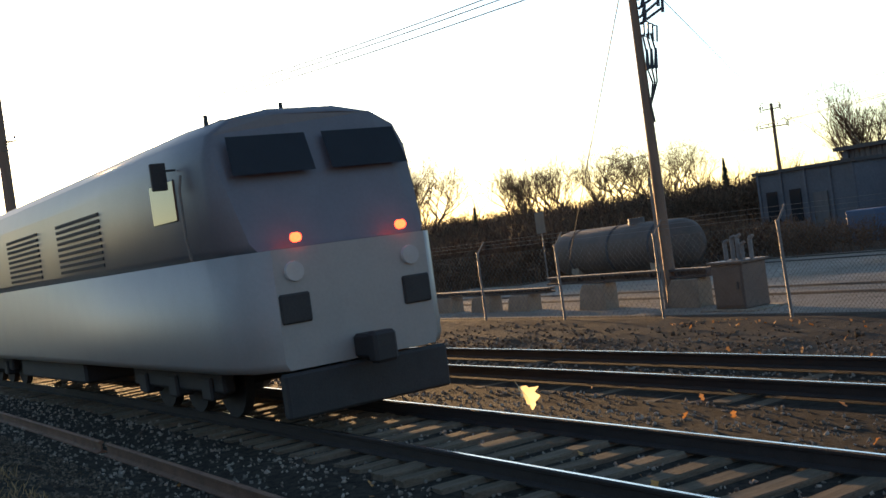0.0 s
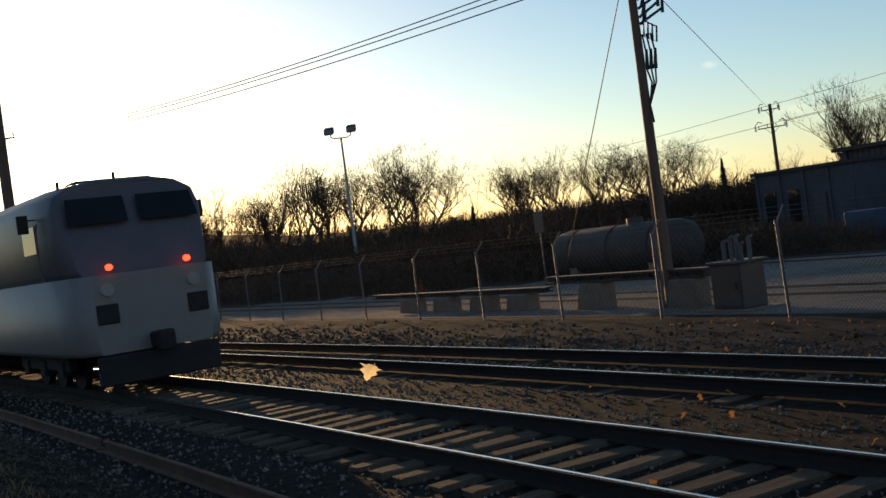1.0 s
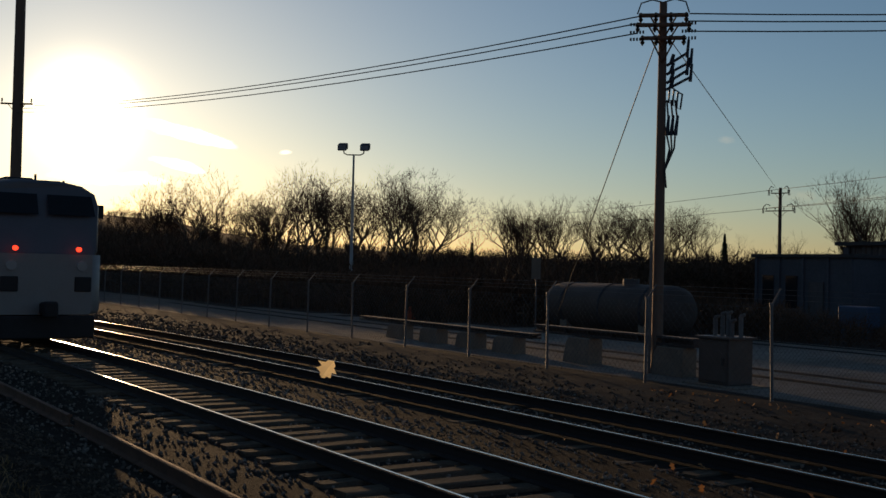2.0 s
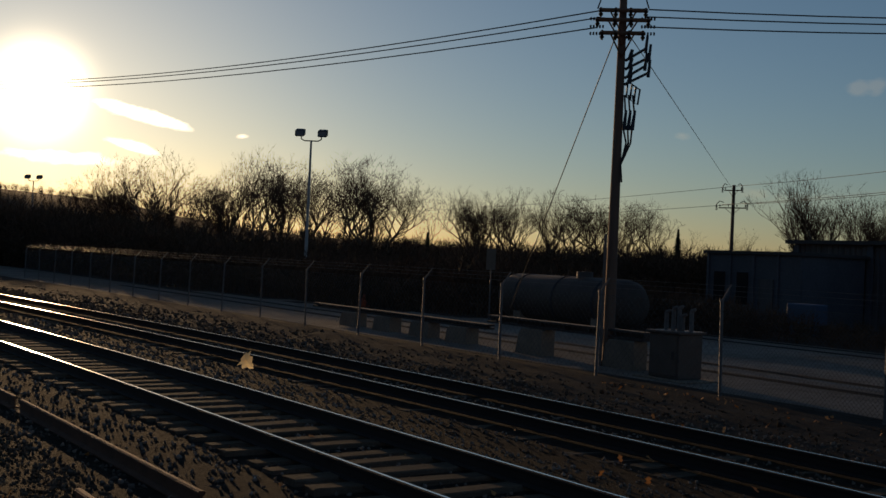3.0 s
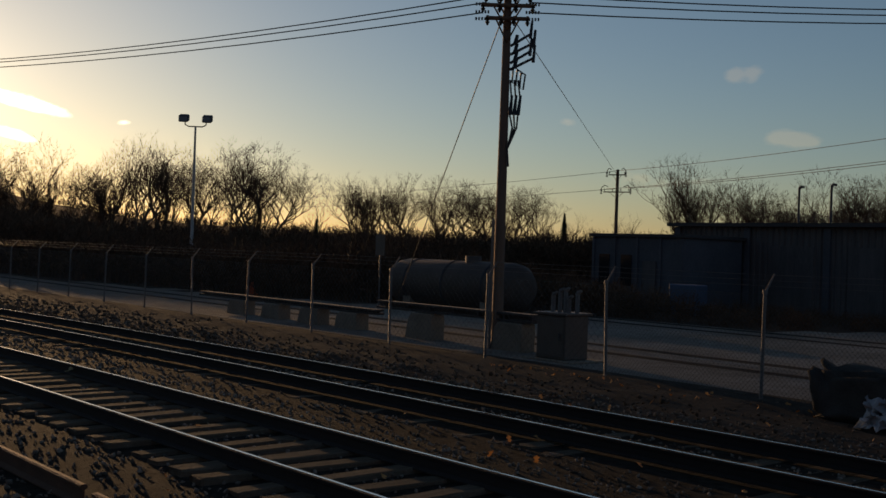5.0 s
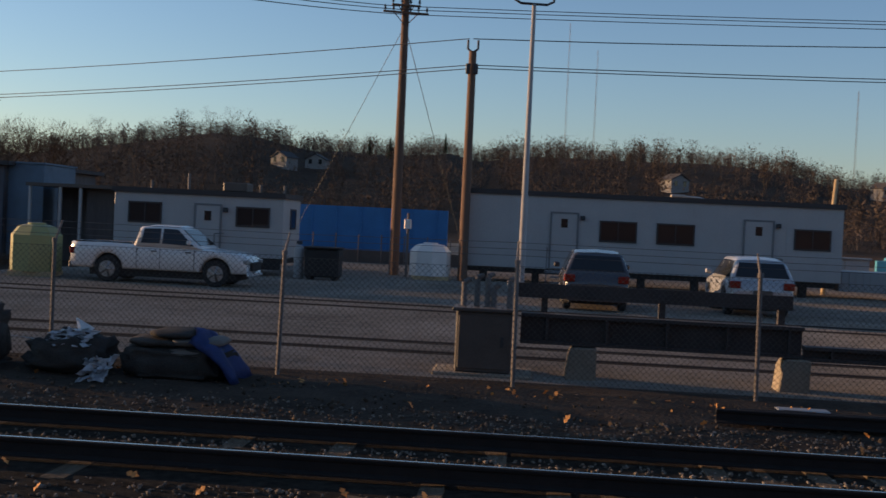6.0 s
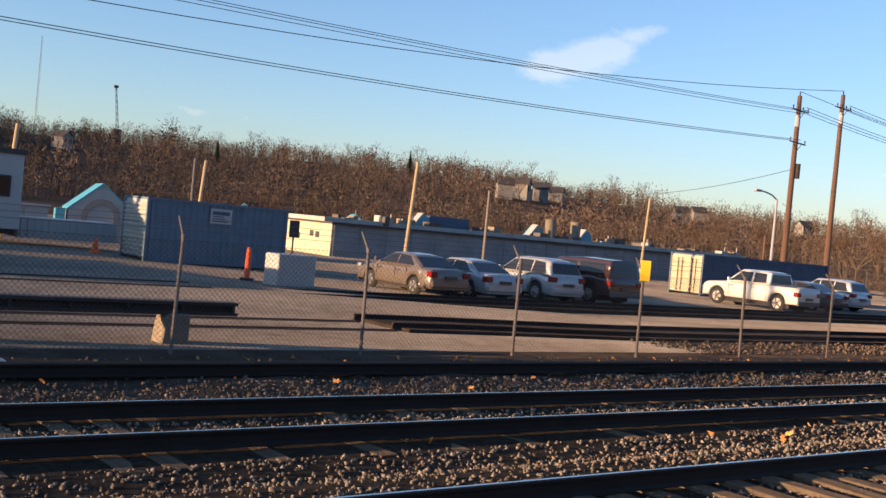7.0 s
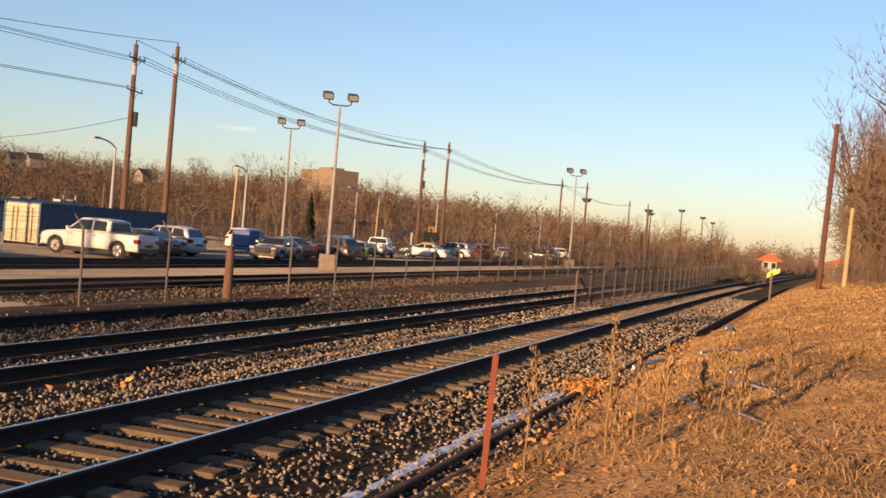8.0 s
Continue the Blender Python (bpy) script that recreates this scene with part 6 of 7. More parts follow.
vehicle("suv", "silver compact SUV parked nose-in", "car", "suv", SILVER, (29.7, 33.2, G), 90)
vehicle("pickup_truck", "dark maroon pickup truck with bed cap", "pickup truck", "capped", MAROON, (32.4, 33.2, G), 90)
vehicle("pickup_truck", "white crew-cab pickup truck glowing in low sun", "pickup truck", "crew", WHITEPAINT, (45.4, 33.6, G), 90)
vehicle("sedan", "dark sedan parked beside white pickup", "car", "sedan", DARKPAINT, (50.2, 34.6, G), 90)
vehicle("suv", "silver SUV parked beside dark sedan", "car", "suv", SILVER, (54.2, 35.6, G), 90)
vehicle("sedan", "tan sedan parked beyond the lamp base", "car", "sedan", TANPAINT, (60.5, 31.6, G), 186)
for k, (x, y, kd, p, tn) in enumerate(((66.5, 34, "sedan", DARKPAINT, 60), (71, 33, "suv", DARKPAINT, 80), (76, 33, "sedan", YELLOWPAINT, 20), (82, 38, "suv", DARKPAINT, 90), (88, 36, "pickup", WHITEPAINT, 10), (97, 35, "sedan", WHITEPAINT, 90), (108, 36, "suv", SILVER, 90), (118, 36, "suv", REDPAINT, 30), (128, 36, "sedan", WHITEPAINT, 20), (140, 34, "suv", DARKPAINT, 90), (150, 34, "pickup", WHITEPAINT, 30), (74, 41, "suv", WHITEPAINT, 0))):
    vehicle({"sedan": "sedan", "suv": "suv", "pickup": "pickup_truck"}[kd], "distant parked %s in the far yard" % {"sedan": "sedan", "suv": "SUV", "pickup": "pickup truck"}[kd], "car", kd, p, (x, y, G), tn, "far parked cars")
bm = bmesh.new()
box(bm, 0, 0, 0.3, 1.5, 1.4, 1.5, 0, 0.06)
box(bm, 0.1, 0.1, 0, 1.4, 1.3, 0.3)
one("blue_skip", bm, TARPBLUE, "blue waste skip standing in far yard", "skip", at=(69.5, 38.6, -0.4))
t = thing("yellow_loader", "yellow yard loader with raised mast", "loader", (104, 37, -0.45), 20)
bm = bmesh.new()
box(bm, -1.6, -0.8, 0.5, 1.2, 0.8, 1.5, 0, 0.1)
part("body", bm, MUSTARD, t)
bm = bmesh.new()
box(bm, -0.6, -0.7, 1.5, 0.5, 0.7, 2.5, 0, 0.06)
part("cab", bm, GLASS, t, "dark glazed cab")
bm = bmesh.new()
for y in (-0.22, 0.22):
    box(bm, 1.22, y - 0.06, 0.2, 1.4, y + 0.06, 3.1)
box(bm, 1.25, -0.16, 2.9, 1.38, 0.16, 3.08)
box(bm, 1.4, -0.6, 0.9, 1.5, 0.6, 1.3)
part("mast", bm, MUSTARD, t, "yellow lifting mast")
for x in (-1.0, 0.8):
    for y in (-0.85, 0.85):
        bm = bmesh.new()
        tube(bm, (x, y - 0.15, 0.5), (x, y + 0.15, 0.5), 0.5, 0.5, 16)
        part("wheel", bm, TYRE, t, "black tyre")
t = thing("pipe_gate", "white pipe gate frame in the far yard", "gate", (88.5, 36, -0.45), -25)
for x in (0, 3.6):
    bm = bmesh.new()
    tube(bm, (x, 0, 0), (x, 0, 2.4), 0.09, 0.09, 8)
    part("post", bm, WHITE, t)
for z in (0.5, 2.35):
    bm = bmesh.new()
    tube(bm, (0.09, 0, z), (3.51, 0, z), 0.07, 0.07, 8)
    part("bar", bm, WHITE, t)
chain_fence("distant chain-link fence behind the parked cars", [52 + 3.2 * k for k in range(16)], 47.5, 2.1, True, 0, 0)
# ---- far right of the line ----
def kiosk(x, y, z, w, label):
    t = thing("crossing_kiosk", label, "kiosk", (x, y, z), 8, group="crossing kiosks")
    bm = bmesh.new()
    box(bm, -w / 2, -w / 2, -0.4, w / 2, w / 2, w * 0.95, 0, 0.03)
    part("wall", bm, WHITE, t)
    for a in (-0.28, 0.28):
        bm = bmesh.new()
        box(bm, -w / 2 - 0.04, a * w - 0.35, w * 0.42, -w / 2 - 0.003, a * w + 0.35, w * 0.82)
        part("window", bm, GLASS, t, "dark kiosk window")
    bm = bmesh.new()
    h = w * 0.92
    low = [bm.verts.new((a * w * 0.85, b * w * 0.85, w * 0.95 + k)) for k in (0, 0.12) for a, b in ((-1, -1), (1, -1), (1, 1), (-1, 1))]
    high = [bm.verts.new((a * w * 0.12, b * w * 0.12, w * 0.95 + h * 0.6)) for a, b in ((-1, -1), (1, -1), (1, 1), (-1, 1))]
    bm.faces.new(low[:4][::-1])
    bm.faces.new(high)
    for k in range(4):
        m = (k + 1) % 4
        bm.faces.new((low[k], low[m], low[4 + m], low[4 + k]))
        bm.faces.new((low[4 + k], low[4 + m], high[m], high[k]))
    part("roof", bm, REDROOF, t, "red hipped roof")
    bm = bmesh.new()
    tube(bm, (0, 0, w * 1.45), (0, 0, w * 2.1), 0.16, 0.12, 8)
    part("finial", bm, CONCRETE, t, "pale chimney post")


kiosk(195, 7.2, -0.2, 2.3, "small white kiosk with red hipped roof")
kiosk(160, -3.6, 0.6, 1.7, "small kiosk with red roof beyond the bank")
t = thing("yellow_marker_sign", "tilted yellow marker plate on a post", "sign", (55.0, 1.9, ground_z(55, 1.9)))
bm = bmesh.new()
tube(bm, (0, 0, -0.3), (0, 0, 1.55), 0.06, 0.06, 6)
part("post", bm, GALV, t)
bm = bmesh.new()
prism(bm, [(-0.01, 1.38), (0.02, 1.38), (0.02, 1.6), (-0.01, 1.6)], -0.36, 0.22)
for v in bm.verts:
    v.co.z -= v.co.y * 0.5
part("plate", bm, YELLOW, t, "tilted yellow plate")
bm = bmesh.new()
tube(bm, (0, 0, -0.6), (0.5, -0.25, 8.8), 0.16, 0.12, 10)
one("rusty_mast", bm, OLDRAIL, "tall rusty brown pole on the bank", "pole", at=(60, -0.3, ground_z(60, -0.3)))
bm = bmesh.new()
tube(bm, (0, 0, -0.6), (0.1, -0.1, 4.0), 0.12, 0.09, 9)
one("bare_pole", bm, PALEWOOD, "short broken wooden pole on the bank", "pole", at=(58, -1.5, ground_z(58, -1.5)))
t = thing("marker_stake", "thin rusty red steel stake in the bank", "stake", (9.15, 2.62, -0.4))
bm = bmesh.new()
box(bm, -0.035, -0.006, 0, 0.035, 0.006, 1.46)
box(bm, -0.006, 0.006, 0, 0.006, 0.045, 1.46)
part("stake", bm, RUSTSTAKE, t)
t.matrix_world = pose(9.15, 2.62, -0.4, 1.5, 2.5, 20)


# ---- trees ----
def branch_out(r, p, d, length, rad, depth, segs, spread):
    n = 3 if depth > 1 else 2
    for i in range(n):
        q = p + d * (length / n)
        segs.append((p.copy(), q.copy(), rad * (1 - 0.22 * i / n), rad * (1 - 0.22 * (i + 1) / n), depth))
        p = q
        d = (d + Vector((r.uniform(-1, 1), r.uniform(-1, 1), r.uniform(-0.5, 0.9))) * 0.16).normalized()
        if depth > 0 and i > 0 and r.random() < (0.6 if depth > 2 else 0.5):
            u = Vector((r.uniform(-1, 1), r.uniform(-1, 1), r.uniform(0.0, 0.8))).normalized()
            branch_out(r, p, (d * (1 - spread) + u * spread).normalized(), length * r.uniform(0.5, 0.8), rad * 0.55, depth - 1, segs, spread)
    if depth > 0:
        for _ in range(2 if depth in (3, 4) else 3):
            u = Vector((r.uniform(-1, 1), r.uniform(-1, 1), r.uniform(0.05, 0.85))).normalized()
            branch_out(r, p, (d * (1 - spread) + u * spread).normalized(), length * r.uniform(0.66, 0.92), rad * 0.58, depth - 1, segs, spread)


def segs_mesh(name, segs, material, thin):
    vs, fs = [], []
    for a, b, ra, rb, depth in segs:
        d = (b - a).normalized()
        u = d.cross(Vector((0.3, 0.2, 1))).normalized()
        v = d.cross(u)
        k = len(vs)
        if depth <= 1:
            w = (u * math.cos(k) + v * math.sin(k)) * ra
            vs += [a - w, a + w, b]
            fs.append((k, k + 1, k + 2))
            continue
        n = 3 if thin else 6
        for p, rr in ((a, ra), (b, rb)):
            for i in range(n):
                c = 6.28319 * i / n
                vs.append(p + (u * math.cos(c) + v * math.sin(c)) * rr)
        fs += [(k + i, k + (i + 1) % n, k + n + (i + 1) % n, k + n + i) for i in range(n)]
    return mesh(name, vs, fs, material)


def tree_kind(seed, height, spread, depth=6):
    """A bare tree of about that height at the origin."""
    r = random.Random(seed)
    segs = []
    branch_out(r, Vector((0, 0, -0.3)), Vector((r.uniform(-0.06, 0.06), r.uniform(-0.06, 0.06), 1)).normalized(), height * 0.2, height * 0.016, depth, segs, spread)
    top = max(s[1].z for s in segs)
    k, fine = height / top, 0.03 if depth == 4 else 0.012
    segs = [(a * k, b * k, max(ra, fine), max(rb, fine * 0.66), d) for a, b, ra, rb, d in segs]
    t = thing("bare_tree", "bare leafless winter tree with fine twigs", "tree", group="bare trees")
    for nm, sel, m, thin in (("trunk", lambda d: d >= depth - 2, BARK, False), ("crown", lambda d: d < depth - 2, TWIG, True)):
        ob = new(nm, segs_mesh(nm, [s for s in segs if sel(s[4])], m, thin))
        ob.parent = t
    return t


KINDS = [tree_kind(11, 11.0, 0.5), tree_kind(23, 12.0, 0.42), tree_kind(37, 10.0, 0.58), tree_kind(41, 12.5, 0.36), tree_kind(58, 9.0, 0.6),
         tree_kind(71, 11.0, 0.45, 5), tree_kind(82, 11.0, 0.5, 5), tree_kind(93, 11.0, 0.4, 5),
         tree_kind(104, 11.0, 0.5, 4), tree_kind(115, 11.0, 0.56, 4), tree_kind(126, 11.0, 0.44, 4)]


def at_bearing(b, dist):
    return -math.sin(radians(b)) * dist, math.cos(radians(b)) * dist


def plant(kind, x, y, height, turn, first=[]):
    base = KINDS[kind]
    h0 = (11.0, 12.0, 10.0, 12.5, 9.0, 11.0, 11.0, 11.0, 11.0, 11.0, 11.0)[kind]
    k, wide = height / h0 * 1.14, 1.05 if kind < 5 else 1.0
    if kind not in first:
        first.append(kind)
        ob = base
    else:
        ob = copy_thing(base, pose(0, 0, 0))
    ob.matrix_basis = pose(x, y, ground_z(x, y), 0, 0, turn) @ Matrix.Diagonal((k * wide, k * wide, k, 1))


TREES = [(71.9, 112, 10.8, 2), (73.3, 118, 9.0, 0), (69.6, 110, 8.9, 0), (67.6, 112, 10.0, 1), (66.2, 108, 10.9, 3), (64.5, 110, 11.6, 1), (62.6, 112, 10.0, 0), (60.4, 106, 11.6, 2), (59.2, 108, 9.8, 4),
         (55.0, 128, 9.6, 2), (53.6, 130, 10.0, 0), (51.8, 128, 9.2, 4), (49.2, 126, 10.2, 2), (47.6, 128, 8.8, 0), (45.6, 124, 8.9, 2), (36.6, 84, 9.0, 3), (37.8, 90, 7.8, 1), (35.4, 90, 7.8, 3),
         (29.6, 120, 11.2, 2), (27.8, 118, 10.8, 0), (26.2, 120, 11.5, 4), (24.4, 125, 11.0, 2), (32.6, 115, 8.6, 3),
         (75.2, 128, 8.5, 5), (76.5, 132, 8.6, 6), (78.5, 140, 9.0, 7), (80.5, 140, 9.0, 5), (83, 140, 9.0, 6), (86, 140, 10, 7), (57.4, 150, 7.6, 5), (43.0, 150, 7.0, 6), (41.0, 150, 7.4, 7),
         (70.8, 114, 9.8, 1), (68.6, 116, 9.6, 2), (66.9, 115, 10.4, 0), (65.3, 113, 11.2, 2), (63.5, 114, 11.0, 4), (61.5, 110, 10.8, 3), (72.6, 116, 10.2, 1), (74.3, 120, 8.8, 2), (59.8, 112, 10.6, 1),
         (54.3, 129, 10.0, 1), (52.7, 131, 10.2, 3), (50.5, 129, 10.0, 1), (48.4, 127, 9.8, 4), (46.5, 127, 9.6, 2), (37.2, 86, 9.2, 1), (34.3, 92, 8.8, 1), (33.4, 104, 8.6, 2)]
r = random.Random(2)
for b, dist, h, k in TREES:
    plant(k, *at_bearing(b, dist), h, r.uniform(0, 360))
# trees behind the yard on the far side
for i in range(52):
    b = -24 - 62 * i / 51 + r.uniform(-0.7, 0.7)
    plant(5 + r.randrange(3), *at_bearing(b, r.uniform(105, 160) if b > -75 else r.uniform(150, 230)), r.uniform(6.0, 8.5) * (1.25 if -67 < b < -60 else 1 if b < -58 else 0.82 if b < -44 else 0.55), r.uniform(0, 360))
# single trees standing out of the hillside woods
for i in range(120):
    b = 30 - 98 * i / 119 + r.uniform(-0.8, 0.8)
    plant(8 + r.randrange(3), *at_bearing(b, r.choice((r.uniform(230, 400), r.uniform(370, 415)))), r.uniform(5, 9), r.uniform(0, 360))
# wood on the bank
plant(1, 37, -5.6, 11.5, 40)
plant(3, 43, -6.6, 12, 200)
for i in range(62):
    x = 46 + 190 * (i / 61) ** 1.2 + r.uniform(-3, 3)
    plant(5 + r.randrange(3), x, -1.9 + bend(x) - max(0, 75 - x) * 0.08 - r.uniform(0, 1) ** 1.3 * 12, r.uniform(9, 14), r.uniform(0, 360))


def fir(b, dist, h):
    x, y = at_bearing(b, dist)
    t = thing("fir_tree", "dark evergreen fir among bare trees", "tree", (x, y, ground_z(x, y)), group="fir trees")
    bm = bmesh.new()
    tube(bm, (0, 0, -0.3), (0, 0, h), 0.16, 0.02, 7)
    part("trunk", bm, BARK, t)
    rr = random.Random(int(b * 10))
    vs, fs = [], []
    for i in range(900):
        z = h * (0.12 + 0.88 * rr.random() ** 0.8)
        rad = (h - z) * 0.3 * rr.uniform(0.3, 1.1) + 0.08
        a = rr.uniform(0, 6.283)
        c, s = math.cos(a), math.sin(a)
        k = len(vs)
        w = 0.14
        vs += [(c * rad * 0.2 - s * w, s * rad * 0.2 + c * w, z), (c * rad * 0.2 + s * w, s * rad * 0.2 - c * w, z + 0.05), (c * rad, s * rad, z - rad * 0.3)]
        fs.append((k, k + 1, k + 2))
    ob = new("crown", mesh("crown", vs, fs, FIR))
    ob.parent = t


for b, dist, h in ((43.95, 118, 6.6), (57.0, 112, 5.0), (44.8, 125, 4.6), (-64.0, 110, 5.5), (-35.0, 330, 8), (-25, 300, 7), (7.5, 330, 7), (4.6, 360, 7), (8.6, 340, 6)):
    fir(b, dist, h)


# ---- woods and scrub, far off ----
def scrub(name, label, spots, material, blades, seed, width, twig=(0.025, 0.08)):
    rng = np.random.default_rng(seed)
    spots = np.array(spots)
    n = len(spots)
    base = np.repeat(spots, blades, axis=0)
    N = len(base)
    h = base[:, 3]
    # twigs fill a rounded crown and point outwards and up; every fifteenth stands as a stem
    way = rng.normal(size=(N, 3))
    way /= np.linalg.norm(way, axis=1)[:, None]
    reach = rng.random(N) ** 0.45
    girth = np.repeat(rng.uniform(0.28, 0.46, n), blades)
    body = np.stack([girth * h, girth * h, 0.46 * h], 1)
    mid = way * reach[:, None] * body + np.stack([base[:, 0], base[:, 1], base[:, 2] + 0.52 * h], 1)
    aim = way * 0.8 + rng.normal(size=(N, 3)) * 0.55 + np.array([0, 0, 0.55])
    aim /= np.linalg.norm(aim, axis=1)[:, None]
    long = rng.uniform(*twig, N) * h
    stem = np.arange(N) % 15 == 0
    mid[stem] = base[stem, :3] + np.stack([rng.normal(size=stem.sum()) * 0.05 * h[stem], rng.normal(size=stem.sum()) * 0.05 * h[stem], 0.3 * h[stem]], 1)
    aim[stem] = np.array([0, 0, 1.0]) + rng.normal(size=(stem.sum(), 3)) * 0.12
    long[stem] = 0.3 * h[stem]
    across = np.cross(aim, rng.normal(size=(N, 3)))
    across /= np.linalg.norm(across, axis=1)[:, None] + 1e-9
    across *= (width * h * rng.uniform(0.5, 1.3, N) * np.where(stem, 0.7, 1.75 - 1.35 * reach))[:, None]
    vs = np.stack([mid - aim * long[:, None] - across, mid - aim * long[:, None] + across, mid + aim * long[:, None]], 1)
    me = bpy.data.meshes.new(name)
    me.vertices.add(N * 3)
    me.vertices.foreach_set("co", vs.reshape(-1))
    me.loops.add(N * 3)
    me.loops.foreach_set("vertex_index", np.arange(N * 3, dtype=np.int32))
    me.polygons.add(N)
    me.polygons.foreach_set("loop_start", np.arange(0, N * 3, 3, dtype=np.int32))
    me.polygons.foreach_set("loop_total", np.full(N, 3, dtype=np.int32))
    me.materials.append(material)
    me.update()
    me.validate()
    return tagged(new(name, me), label, "vegetation", kind="stuff")


# houses on the hill: bearing, distance, width, height, turn
def hill_spot(b, el):
    """How far off the hillside is seen at that bearing and elevation."""
    d = 170.0
    while d < 415:
        x, y = at_bearing(b, d)
        if math.degrees(math.atan2(ground_z(x, y) + 1.2 - EYE, d)) >= el:
            break
        d += 4
    return d


HILL_HOUSES = [(b, hill_spot(b, el), w, h, tn) for b, el, w, h, tn in (
    (-40.5, 2.0, 8, 7, 20), (-41.4, 2.1, 8, 7, -10), (-42.4, 2.0, 8, 7, 10), (-43.2, 1.9, 8, 7, -5), (-17.7, 2.3, 9, 6, 15), (-49.65, 1.6, 9, 5, 10), (-50.5, 1.7, 8, 5, 10),
    (13.3, 2.7, 13, 4, -20), (11.4, 2.7, 13, 4, 5), (-7.7, 2.35, 13, 5, 25), (-55.7, 1.4, 9, 5, 20))]
r = random.Random(9)
spots = []
while len(spots) < 8000:
    b = r.uniform(-90, 92)
    d = r.uniform(375, 426) if r.random() < 0.33 else r.uniform(165, 430)
    if b > 40 and (d < 230 or r.random() < 0.5):
        continue
    if any(abs(b - hb) < 0.75 and hd - 70 < d < hd + 4 for hb, hd, *_ in HILL_HOUSES) and r.random() < 0.9:
        continue
    x, y = at_bearing(b, d)
    if y < 34 and d < 235:
        continue
    spots.append((x, y, ground_z(x, y) - 0.3, r.uniform(2, 3.5) if b > 37 else (1 + 0.7 * noise.noise((x / 17, y / 17, 4))) * r.choice((r.uniform(3.5, 5), r.uniform(4, 6), r.uniform(5, 7), r.uniform(6, 8.5)))))
low = []
while len(low) < 2600:
    b = r.uniform(-88, 34)
    x, y = at_bearing(b, r.uniform(240, 445) if r.random() < 0.65 else r.uniform(390, 440))
    low.append((x, y, ground_z(x, y) - 0.4, r.uniform(1.8, 3.4)))
scrub("hillside_brush", "dense brown brush under the hillside trees", low, FARTWIG, 46, 6, 0.024, (0.05, 0.12))
scrub("hillside_woods", "bare brown winter woods covering the hillside", spots, FARTWIG, 72, 1, 0.0195, (0.022, 0.06))
spots = []
for i in range(1700):
    b = r.uniform(34, 90)
    d = r.uniform(96, 128)
    x, y = at_bearing(b, d)
    top = 2.2 + d * math.tan(radians(float(np.interp(b, (34, 40, 57, 64, 68, 73, 78, 82), (1.75, 1.65, 1.5, 1.5, 1.65, 2.3, 2.55, 2.6)))))
    spots.append((x, y, ground_z(x, y) - 0.2, top * r.uniform(0.65, 1.0)))
low = []
for i in range(650):
    x, y = at_bearing(r.uniform(58, 93), r.uniform(150, 440))
    low.append((x, y, ground_z(x, y) - 0.4, r.uniform(2.2, 4.0)))
scrub("hill_scrub", "dark leafless scrub covering the low hill", low, TWIG, 100, 7, 0.018, (0.06, 0.14))
near = []
while len(near) < 1300:
    x = -18 - 95 * r.random() ** 1.3
    y = thicket_edge(x) + 0.6 + 13 * r.random() ** 1.4
    if -35 < x < -28.5 and y > 36.5 or x > -36 and y > 41:
        continue
    b, d = math.degrees(math.atan2(-x, y)), math.hypot(x, y)
    top = 2.2 + d * math.tan(radians(float(np.interp(b, (30, 36, 44, 52, 55, 57, 59.4, 63, 67.6, 71, 80), (-1.9, -1.6, -0.1, 1.2, 1.5, 1.3, 0.7, 0.9, 1.3, 1.8, 2.1)))))
    near.append((x, y, ground_z(x, y) - 0.15, max(0.5, top * r.uniform(0.55, 1.0))))
scrub("thicket", "dark leafless thicket at the yard edge", near, TWIG, 120, 11, 0.015, (0.04, 0.13))
scrub("undergrowth", "dense dark leafless undergrowth below the trees", spots, TWIG, 110, 2, 0.015, (0.03, 0.1))
spots = []
for i in range(900):
    b = r.uniform(-88, -20)
    x, y = at_bearing(b, r.uniform(95, 170))
    spots.append((x, y, ground_z(x, y) - 0.2, r.uniform(1.0, 2.6)))
scrub("yard_edge_brush", "brown leafless brush behind the yard", spots, FARTWIG, 50, 3, 0.022, (0.05, 0.12))
spots = []
for i in range(300):
    x = 44 + 130 * r.random()
    y = -0.5 + bend(x) - max(0, 70 - x) * 0.05 - r.random() * 5
    spots.append((x, y, ground_z(x, y) - 0.2, r.uniform(0.9, 2.4)))
for i in range(260):
    x = 57 + 90 * r.random()
    y = -2.3 + bend(x) - r.random() * 5.5
    spots.append((x, y, ground_z(x, y) - 0.2, r.uniform(5.5, 11)))
scrub("bank_brush", "sunlit brown brush on the wooded bank", spots, FARTWIG, 210, 4, 0.005, (0.025, 0.075))

for i, (b, d, w, h, tn) in enumerate(HILL_HOUSES):
    x, y = at_bearing(b, d)
    gable_house("hillside_house", "distant pale house among hillside trees", "house", x, y, ground_z(x, y) + 0.8, w * 0.42, 4, h * 0.42, 1.4, HOUSE, ROOFDARK, -b + tn, "hillside houses", 2)
x, y = at_bearing(-65.5, 330)
t = thing("apartment_block", "distant tan flat-roofed apartment block", "apartment building", (x, y, ground_z(x, y)), 60)
bm = bmesh.new()
box(bm, -8.5, 0, -2, 8.5, 9, 8.8)
box(bm, -4, 2, 8.8, 2, 7, 9.6)
part("wall", bm, BRICK, t)
for fl in range(3):
    for k in range(6):
        bm = bmesh.new()
        box(bm, -7.6 + k * 2.7, -0.06, 0.6 + fl * 2.7, -6.2 + k * 2.7, -0.002, 2.1 + fl * 2.7)
        part("window", bm, GLASS, t, "dark window")
